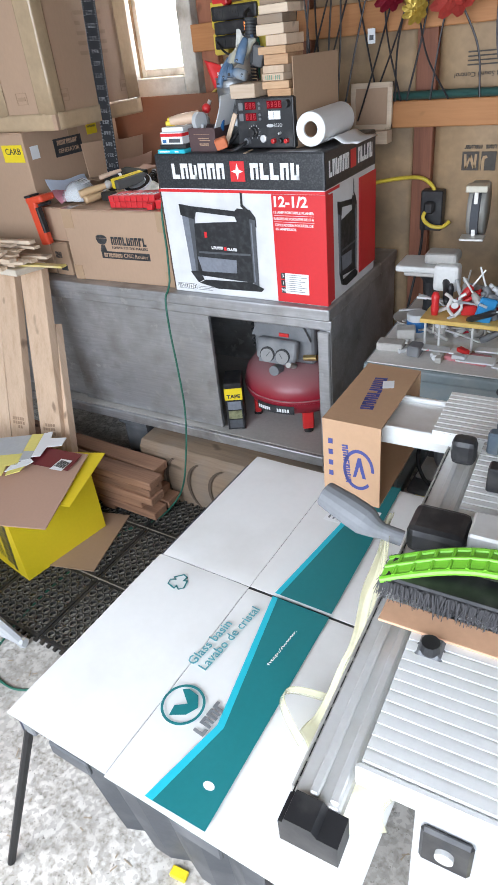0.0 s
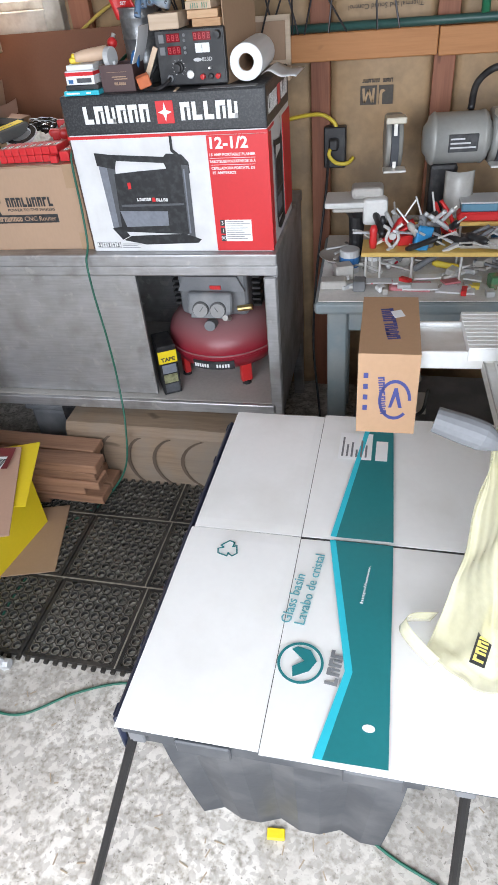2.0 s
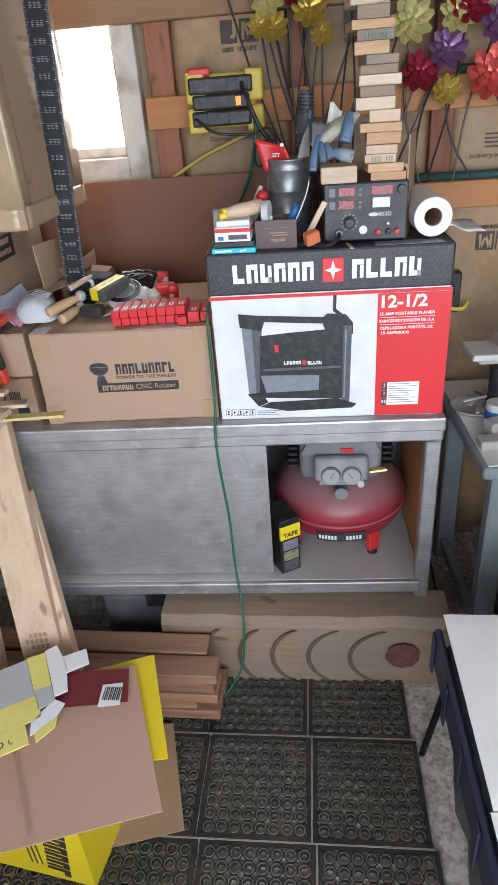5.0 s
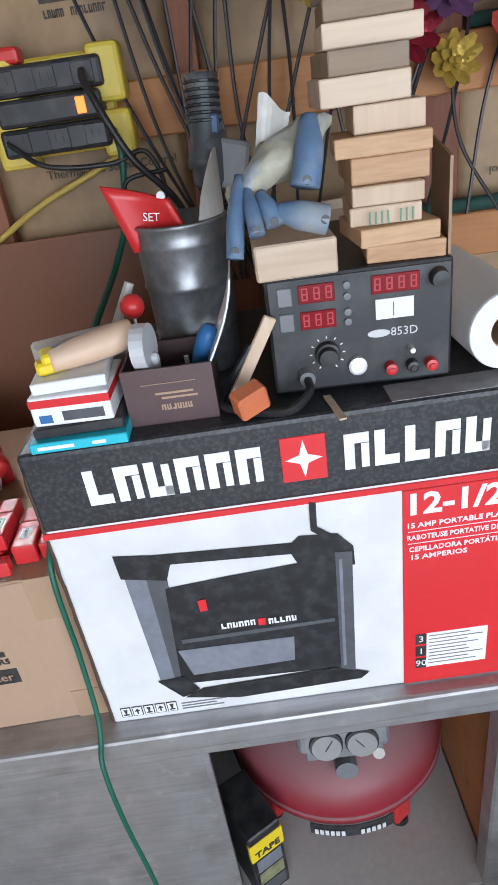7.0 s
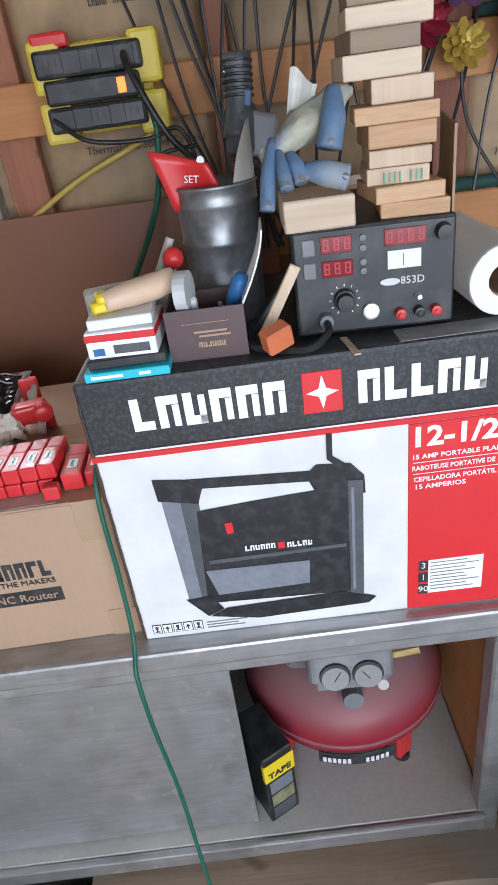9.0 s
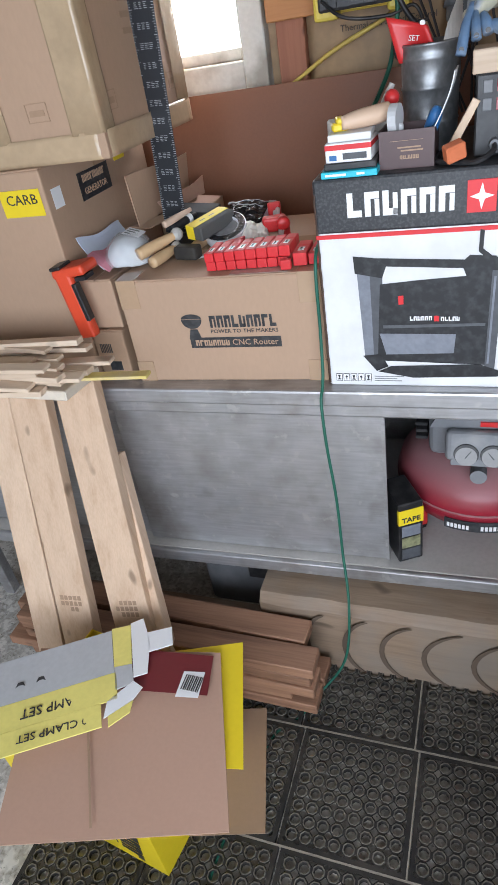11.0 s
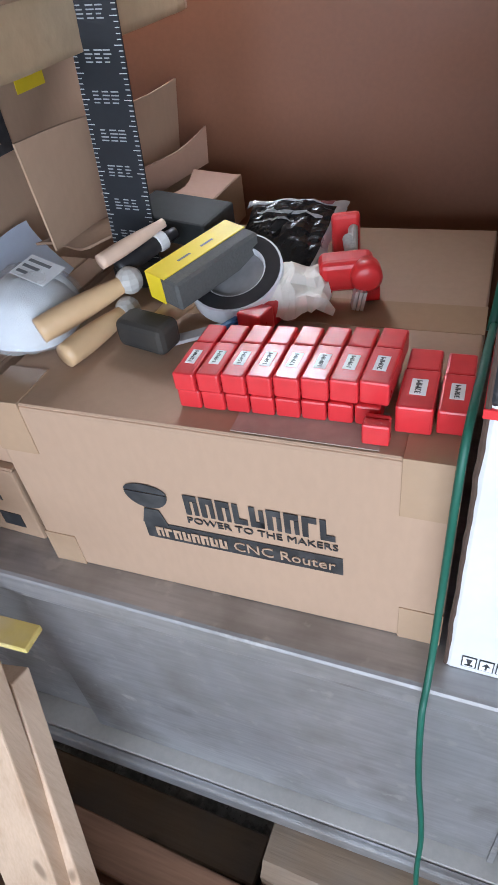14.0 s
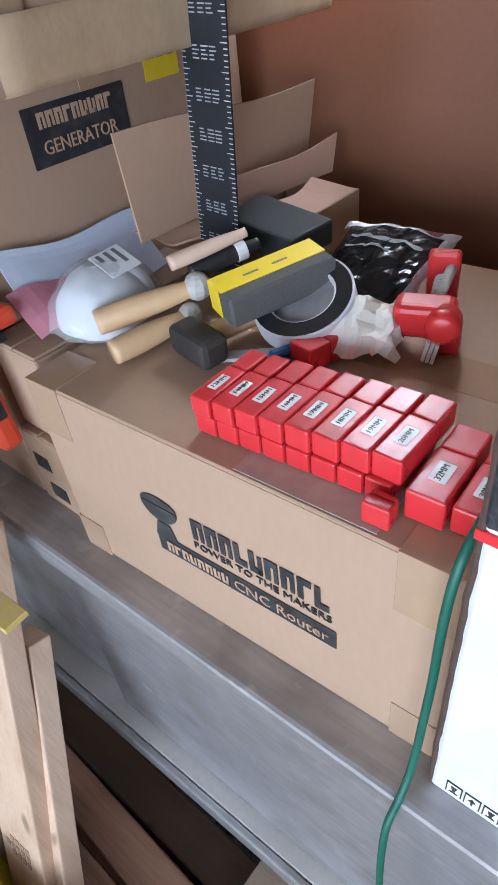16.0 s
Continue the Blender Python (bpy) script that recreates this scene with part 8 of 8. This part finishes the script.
# rail with rack teeth
rl_ = sp_("rail", one(-0.565, -0.508, -0.41, 0.46, ST - 0.06, ST - 0.034, r=0.003), ALU, "aluminium fence rail")
sp_("rail_rib", one(-0.546, -0.535, -0.405, 0.455, ST - 0.034, ST - 0.026, r=0.002), ALU, "", rl_)
sp_("rail_rib", one(-0.522, -0.511, -0.405, 0.455, ST - 0.034, ST - 0.027, r=0.002), ALU, "", rl_)
tooth_me = mesh_of("rack_tooth", prism(BM(), [(0, 0), (0.020, 0), (0.010, 0.014)], 0.004), BLACK)
for k in range(32):
    o = new("rack_tooth", tooth_me)
    o.parent = rl_
    o.matrix_basis = pose(-0.5655, -0.395 + 0.0258 * k, ST - 0.036, 90, 0, -90) @ pose(0, 0, 0, 180, 0, 0)
sp_("rack_bar", one(-0.568, -0.5655, -0.405, 0.455, ST - 0.054, ST - 0.03), DUST, "", rl_)
cap = sp_("rail_cap", prism(BM(), [(-0.032, -0.04), (0.038, -0.04), (0.038, 0.0), (0.014, 0.0), (0.008, 0.010), (-0.024, 0.010), (-0.027, 0.0), (-0.032, 0.0)], 0.035, pose(-0.535, -0.41, ST - 0.034, 90, 0, 0)), BLACK, "black plastic rail cap")
sp_("rail", one(-0.565, -0.508, 0.47, 0.58, ST - 0.085, ST - 0.05, r=0.003), ALU)
# fence with handle
sp_("fence_carriage", one(-0.56, -0.47, 0.005, 0.08, ST - 0.022, ST + 0.026, r=0.012, seg=2), BLACK, "black fence carriage")
sp_("fence_bar", one(-0.468, 0.5, 0.012, 0.075, ST + 0.001, ST + 0.036, r=0.004), ALU, "aluminium fence bar")
hd = sp_("fence_handle", tube(BM(), [(-0.56, -0.005, ST + 0.012), (-0.60, -0.008, ST + 0.022), (-0.63, -0.004, ST + 0.034), (-0.695, 0.014, ST + 0.048)], lambda u: 0.013 + 0.012 * min(1, max(0, (u - 0.25) * 3)) * (1 - 0.25 * max(0, u - 0.8) * 5), 16, 8), mat("worn_grey_grip", (0.17, 0.175, 0.185), 0.6, var=0.15, bump=0.1), "worn dark grey grip")
sp_("latch_lever", one(-0.488, -0.452, -0.20, -0.11, ST - 0.016, ST + 0.004, pose(0, 0, 0, 0, 0, 0), r=0.006), GREYP)
sp_("latch_knob", cyl(BM(), 0.014, 0.012, 0.014, Matrix.Translation((-0.47, -0.185, ST + 0.002)), 14), BLACK)
sp_("bolt_hole", cyl(BM(), 0.007, 0.007, 0.001, Matrix.Translation((-0.31, -0.29, ST + 0.0006)), 14), BLACK)
# rear extension bar reaching into the carton
sp_("extension_bar", one(-0.80, -0.50, 0.345, 0.465, ST - 0.045, ST - 0.018, r=0.003), ALU, "flat aluminium extension bar")
sp_("extension_lip", one(-0.80, -0.50, 0.335, 0.344, ST - 0.05, ST - 0.008, r=0.002), ALU)
sp_("extension_lip", one(-0.80, -0.50, 0.466, 0.475, ST - 0.05, ST - 0.008, r=0.002), ALU)
sp_("rear_clamp", one(-0.55, -0.505, 0.26, 0.295, ST - 0.02, ST + 0.035, r=0.012, seg=2), BLACK)
sp_("rear_fence", one(-0.47, -0.1, 0.17, 0.20, ST + 0.002, ST + 0.05, r=0.003), BLACK)
# body and stand
sp_("saw_body", one(-0.378, 0.33, -0.33, 0.43, 0.30, ST - 0.031, r=0.02), GREYP, "grey saw body")
fc = sp_("front_panel", one(-0.44, 0.33, -0.352, -0.331, 0.30, ST - 0.038, r=0.005), LGREY, "pale grey front panel")
sp_("panel_socket", one(-0.43, -0.37, -0.362, -0.353, 0.80, 0.87, r=0.004), BLACK, "", fc)
sp_("panel_screw", cyl(BM(), 0.011, 0.011, 0.006, pose(-0.40, -0.362, 0.835, 90, 0, 0), 14), ALU, "", fc)
for k in range(4):
    sp_("yellow_stripe", one(-0.36 + 0.05 * k, -0.322 + 0.05 * k, -0.356, -0.3525, 0.66, 0.77, r=0.001), mat("pale_yellow_tape", (0.74, 0.66, 0.25), 0.5) if k == 0 else YPALE, "", fc)
for x in (-0.385, 0.28):
    for y in (-0.345, 0.37):
        sp_("stand_leg", one(x, x + 0.05, y, y + 0.05, 0.0, 0.30, r=0.004), LGREY)
sp_("side_sheet", one(-0.386, -0.38, -0.33, 0.40, 0.12, 0.90, r=0.002), LGREY, "pale grey side sheet")
# screw clamp on the rear of the saw
KX, KY = 1.257, -0.566
scl = thing("screw_clamp", "dark blue-grey screw clamp with a black star knob", "clamp", (KX, KY - 0.02, ST + 0.001), 0)
CLM = mat("blue_grey_clamp", (0.09, 0.12, 0.15), 0.45, 0.3, var=0.2, bump=0.1, stain=(0.3, 0.29, 0.27), amount=0.4, sscale=20)
part("screw", cyl(BM(), 0.005, 0.005, 0.085, None, 10), ALU, scl)
kn = part("star_knob", lathe(BM(), [(0.0, 0.07), (0.012, 0.07), (0.014, 0.076), (0.014, 0.088), (0.010, 0.094), (0.0, 0.095)], None, 16), BLACK, scl, "black plastic star knob", smooth=True)
for k in range(5):
    part("knob_lobe", ball(BM(), 0.0085, Matrix.Translation((0.019 * math.cos(1.2566 * k), 0.019 * math.sin(1.2566 * k), 0.082)), 10, 7), BLACK, kn, smooth=True)
part("arm", one(-0.014, 0.014, -0.095, 0.014, 0.036, 0.050, pose(0, 0, 0, 10, 0, 8), r=0.004, seg=2), CLM, scl, "blue-grey clamp arm")
part("post", one(-0.012, 0.012, -0.105, -0.08, 0.0, 0.045, r=0.004), CLM, scl)

# bench brush on the saw
bb = thing("bench_brush", "lime green plastic bench brush with dark bristles", "brush", (1.31, -1.065, ST + 0.002), 2)
LIME = mat("lime_green_plastic", (0.20, 0.55, 0.04), 0.35, var=0.06, bump=0.03)


def arch(u, v):
    x = -0.115 + 0.33 * u
    return Vector((x, -0.026 + 0.045 * v + 0.045 * math.sin(math.pi * u), 0.030 + 0.026 * math.sin(math.pi * min(1, u * 1.05)) - 0.02 * (v - 0.5) ** 2))


part("handle", sheet(BM(), arch, 22, 5, 0.007), LIME, bb, "lime green handle", smooth=False)
for k in range(13):
    u = 0.05 + 0.07 * k
    p0, p1 = arch(min(u, 1), 0.05), arch(min(u, 1), 0.95)
    part("rib", tube(BM(), [p0 + Vector((0, -0.002, 0.003)), p1 + Vector((0, 0.002, 0.003))], 0.0028, 6, 1), LIME, bb)
part("edge_bead", tube(BM(), [arch(k / 12, 0.0) for k in range(13)], 0.005, 8, 2), LIME, bb)
part("edge_bead", tube(BM(), [arch(k / 12, 1.0) for k in range(13)], 0.005, 8, 2), LIME, bb)
part("edge_bead", tube(BM(), [arch(k / 12, 0.5) for k in range(13)], 0.003, 8, 2), LIME, bb)
bt = one(-0.11, 0.21, -0.024, 0.03, 0.024, 0.031, r=0.003)
part("stock", bt, BLACK, bb)
rng = random.Random(77)
br = BM()
for k in range(4200):
    x, y = rng.uniform(-0.115, 0.215), rng.uniform(-0.03, 0.03)
    dx, dy = rng.gauss(0, 0.008), rng.gauss(-0.010, 0.009)
    a, b = Vector((x, y, 0.028)), Vector((x + dx * 0.7, y + dy * 0.7, rng.uniform(0.002, 0.008)))
    s = Vector((0.0008, 0, 0))
    vs = [br.verts.new(p) for p in (a - s, a + s, b + s * 0.6, b - s * 0.6)]
    br.faces.new(vs)
tagged(part("bristles", br, mat("dark_bristles", (0.04, 0.038, 0.04), 0.7, var=0.4), bb, "dark grey bristles"), kind="stuff")
part("orange_base", one(-0.10, 0.215, -0.075, -0.035, -0.0015, 0.003, r=0.001), mat("pale_orange_wood", (0.62, 0.36, 0.22), 0.6), bb)

# carton hung over the extension bar
av = thing("brown_carton", "open brown cardboard carton with blue print, hung over the saw's bar", "box", (0.970, -0.545, 0.75), 1.5)
av.matrix_basis = av.matrix_basis @ Matrix.Diagonal((0.84, 1.0, 1.0, 1.0))
ab = BM()
for a, b, c, d, e, f in ((-0.077, 0.077, -0.137, -0.133, 0, 0.205), (-0.077, 0.077, 0.133, 0.137, 0, 0.205), (-0.077, -0.073, -0.133, 0.133, 0, 0.205), (-0.073, 0.077, -0.133, 0.133, 0.201, 0.205), (-0.073, 0.077, -0.133, 0.133, 0, 0.004)):
    box(ab, a, b, c, d, e, f)
part("body", ab, mat("orange_brown_cardboard", (0.47, 0.285, 0.165), 0.7, var=0.07, bump=0.08), av)
part("brand_print", blocks(BM(), 8, 0.15, 0.034, 0.0005, Matrix.Translation((0.0, 0.0, 0.2052)) @ pose(0, 0, 0, 0, 0, -82), 3), NAVY, av, "navy blue printed blocks")
part("torn_tape", one(0.02, 0.05, 0.02, 0.055, 0.2056, 0.206, pose(0, 0, 0, 0, 0, 20)), PAPER, av)
fmx = upright(0, -0.1372, 0.1)
rg = BM()
for k in range(28):
    a, b = 2 * math.pi * k / 32, 2 * math.pi * (k + 1) / 32
    r0, r1 = 0.042, 0.034
    prism(rg, [(0.02 + r0 * math.cos(a), -0.01 + 1.25 * r0 * math.sin(a)), (0.02 + r0 * math.cos(b), -0.01 + 1.25 * r0 * math.sin(b)), (0.02 + r1 * math.cos(b), -0.01 + 1.3 * r1 * math.sin(b)), (0.02 + r1 * math.cos(a), -0.01 + 1.3 * r1 * math.sin(a))], 0.0005, fmx)
prism(rg, [(0.005, -0.03), (0.013, -0.03), (0.022, 0.0), (0.031, -0.03), (0.04, -0.03), (0.026, 0.022), (0.018, 0.022)], 0.0005, fmx)
part("printed_logo", rg, NAVY, av, "round navy printed emblem")
part("brand_print", blocks(BM(), 8, 0.10, 0.016, 0.0005, fmx @ Matrix.Translation((-0.012, 0.0, 0)) @ pose(0, 0, 0, 0, 0, -84), 3), NAVY, av)
for k in range(4):
    part("icon_print", box(BM(), -0.062, -0.05, 0.045 - 0.028 * k, 0.058 - 0.028 * k, 0, 0.0005, fmx), NAVY, av)
# yellow plastic bag
noise.seed_set(15)
BAG = mat("pale_yellow_film", (0.86, 0.82, 0.55), 0.25, var=0.12, scale=10, bump=0.15, alpha=0.4)
bgy = thing("plastic_bag", "crumpled pale yellow plastic bag hanging from the handle", "bag", (1.10, -1.12, LZ + 0.002))


def bag(u, v):
    """Hangs from the handle and spreads over the cardboard."""
    top = Vector((1.135, -0.96, 0.965))
    lx = 0.008 + 0.060 * v ** 1.1 + 0.010 * math.sin(9 * v) * v
    x = top.x + 0.03 - 0.02 * v + (u - 0.5) * 2 * lx
    y = top.y - 0.02 - 0.205 * v + 0.035 * math.sin(4 * u + 2 * v)
    z = LZ + 0.006 + (top.z - LZ) * max(0.0, 1 - 1.2 * v) ** 1.1 + 0.022 * max(0.0, math.sin(math.pi * u)) * (0.25 + v) * max(0.0, 1 - 0.5 * v)
    n_ = noise.noise(Vector((x * 21, y * 21, 2.0)))
    return Vector((x + 0.012 * n_, y, z + 0.018 * abs(n_) + 0.004 * math.sin(34 * u) * (1 - v)))


part("film", sheet(BM(), bag, 40, 44, 0.0006), BAG, bgy, "translucent pale yellow film", at_world=True, smooth=True)
part("bag_handle", sheet(BM(), lambda u, v: Vector((1.085 - 0.06 * math.sin(math.pi * u) + 0.012 * v, -1.075 - 0.10 * u, LZ + 0.006 + 0.035 * math.sin(math.pi * u) + 0.03 * v)), 16, 3, 0.0006), BAG, bgy, at_world=True, smooth=True)
part("black_print", prism(BM(), [(-0.06, -0.013), (0.06, -0.013), (0.06, 0.013), (-0.06, 0.013)], 0.0008, pose(1.172, -1.14, LZ + 0.075, 6, -12, 72)), INK, bgy, "black printed bar", at_world=True)
part("lettering", blocks(BM(), 8, 0.11, 0.018, 0.0006, pose(1.172, -1.14, LZ + 0.0764, 6, -12, 72), 8), YPALE, bgy, at_world=True)
part("bag_tail", sheet(BM(), lambda u, v: Vector((1.245 + 0.05 * u + 0.01 * math.sin(6 * v), -1.335 + 0.03 * u, 0.915 - 0.16 * v)), 5, 8, 0.0006), BAG, bgy, at_world=True, smooth=True)

# loose tools heaped on the bench
rng = random.Random(91)
HEAP = [BLACK, GREYP, DUST, REDPL, BLUE, LGREY, ALU, YELP, DUST, LGREY]


def plier(x, y, z, m, rz, tilt):
    t_ = thing("pliers", "used hand pliers with dipped grips lying on the bench", "pliers", (x, y, z), rz, "loose bench tools")
    mm = pose(0, 0, 0.012, 0, tilt, 0)
    for sx in (-1, 1):
        part("grip", tube(BM(), [mm @ Vector((0.0, sx * 0.004, 0)), mm @ Vector((0.05, sx * 0.02, 0)), mm @ Vector((0.11, sx * 0.013, 0))], 0.0065, 8, 5), m, t_, smooth=True)
    part("jaw", prism(BM(), [(-0.05, -0.003), (0.005, -0.011), (0.005, 0.011), (-0.05, 0.003)], 0.009, mm @ Matrix.Translation((0, 0, -0.0045))), ALU, t_)


def wrench(x, y, z, m, rz, tilt):
    t_ = thing("wrench", "dusty steel wrench lying among bench tools", "wrench", (x, y, z), rz, "loose bench tools")
    mm = pose(0, 0, 0.006, 0, tilt, 0)
    part("shank", one(-0.06, 0.06, -0.006, 0.006, -0.003, 0.003, mm, r=0.002), m, t_)
    part("jaw", prism(BM(), [(0.055, -0.008), (0.085, -0.014), (0.08, -0.004), (0.07, 0.0), (0.08, 0.004), (0.085, 0.014), (0.055, 0.008)], 0.007, mm @ Matrix.Translation((0, 0, -0.0035))), m, t_)


for k in range(34):
    x, y = rng.uniform(0.84, 1.42), rng.uniform(0.20, 0.36)
    z = BT + 0.001 + rng.uniform(0, 0.09) * (1 if y > 0.24 else 0.1)
    kind_ = k % 4
    m_ = HEAP[rng.randrange(len(HEAP))]
    if kind_ == 0:
        plier(x, y, z, m_, rng.uniform(0, 360), rng.uniform(-25, 10))
    elif kind_ == 1:
        wrench(x, y, z, (DUST, ALU, LGREY)[k % 3], rng.uniform(0, 360), rng.uniform(-30, 30))
    elif kind_ == 2:
        driver(x, y, z + 0.012, m_, rng.uniform(60, 95), rng.uniform(0, 360), rng.uniform(0.07, 0.11), 0.012)
    else:
        w, d, h_ = rng.uniform(0.03, 0.07), rng.uniform(0.02, 0.05), rng.uniform(0.012, 0.04)
        solo("parts_packet", one(-w / 2, w / 2, -d / 2, d / 2, 0, h_, pose(x, y, z, rng.uniform(-12, 12), rng.uniform(-12, 12), rng.uniform(0, 180)), r=0.003), m_, "dusty packet of small parts on the bench", "packet", group="loose bench tools")
for k in range(14):
    x, y = rng.uniform(0.75, 1.4), rng.uniform(0.055, 0.12)
    w, d, h_ = rng.uniform(0.015, 0.045), rng.uniform(0.012, 0.03), rng.uniform(0.006, 0.02)
    solo("metal_scrap", one(-w / 2, w / 2, -d / 2, d / 2, 0, h_, pose(x, y, BT + 0.0148 * (0.98 < x < 1.1), 0, 0, rng.uniform(0, 180)), r=0.002), HEAP[rng.randrange(len(HEAP))], "small metal scrap on the bench edge", "scrap", group="bench scraps")
# tools crowded on the rack and round the vise
rng = random.Random(57)
for k in range(26):
    x, y = rng.uniform(0.90, 1.44), rng.uniform(0.13, 0.22)
    m_ = (REDPL, BLACK, BLUE, GREYP, DUST, REDPL, LGREY, BLACK, PAPER)[k % 9]
    if k % 3 == 0:
        plier(x, y, RZ + 0.004 + 0.012 * (k % 4), m_, rng.uniform(0, 360), rng.uniform(-55, -5))
    elif k % 3 == 1:
        driver(x, y, RZ + 0.012 + 0.01 * (k % 4), m_, rng.uniform(35, 88), rng.uniform(0, 360), rng.uniform(0.07, 0.12), 0.012)
    else:
        wrench(x, y, RZ + 0.004 + 0.01 * (k % 5), (DUST, ALU, LGREY)[k % 3], rng.uniform(0, 360), rng.uniform(-50, 20))
for k in range(12):
    x, y = rng.uniform(0.78, 1.0), rng.uniform(0.24, 0.38)
    wrench(x, y, BT + 0.01 * (k % 6), (DUST, GREYP, LGREY)[k % 3], rng.uniform(0, 360), rng.uniform(-25, 5))
solo("clear_guard", sheet(BM(), lambda u, v: Vector((1.105 + 0.09 * u, 0.30 - 0.025 * math.sin(math.pi * u) + 0.02 * v, BT + 0.13 + 0.17 * v)), 10, 6, 0.003), mat("dusty_clear_guard", (0.62, 0.61, 0.58), 0.2, var=0.15, trans=0.45, bump=0.1, stain=(0.75, 0.74, 0.7), amount=0.6, sscale=14), "dusty clear plastic eye guard below the grinder", "guard", smooth=True)
for k in range(8):
    x = 0.78 + 0.075 * k + rng.uniform(-0.02, 0.02)
    w, d = rng.uniform(0.05, 0.09), rng.uniform(0.03, 0.05)
    solo("printed_packet", one(-w / 2, w / 2, -d / 2, d / 2, 0, 0.006, pose(x, rng.uniform(0.09, 0.15), BT + 0.016, rng.uniform(-6, 6), rng.uniform(-6, 6), rng.uniform(-25, 25)), r=0.001), (PAPER, mat("rose_card", (0.55, 0.18, 0.20), 0.45), LGREY, PAPER)[k % 4], "small carded packet lying on the bench", "packet", group="bench packets")
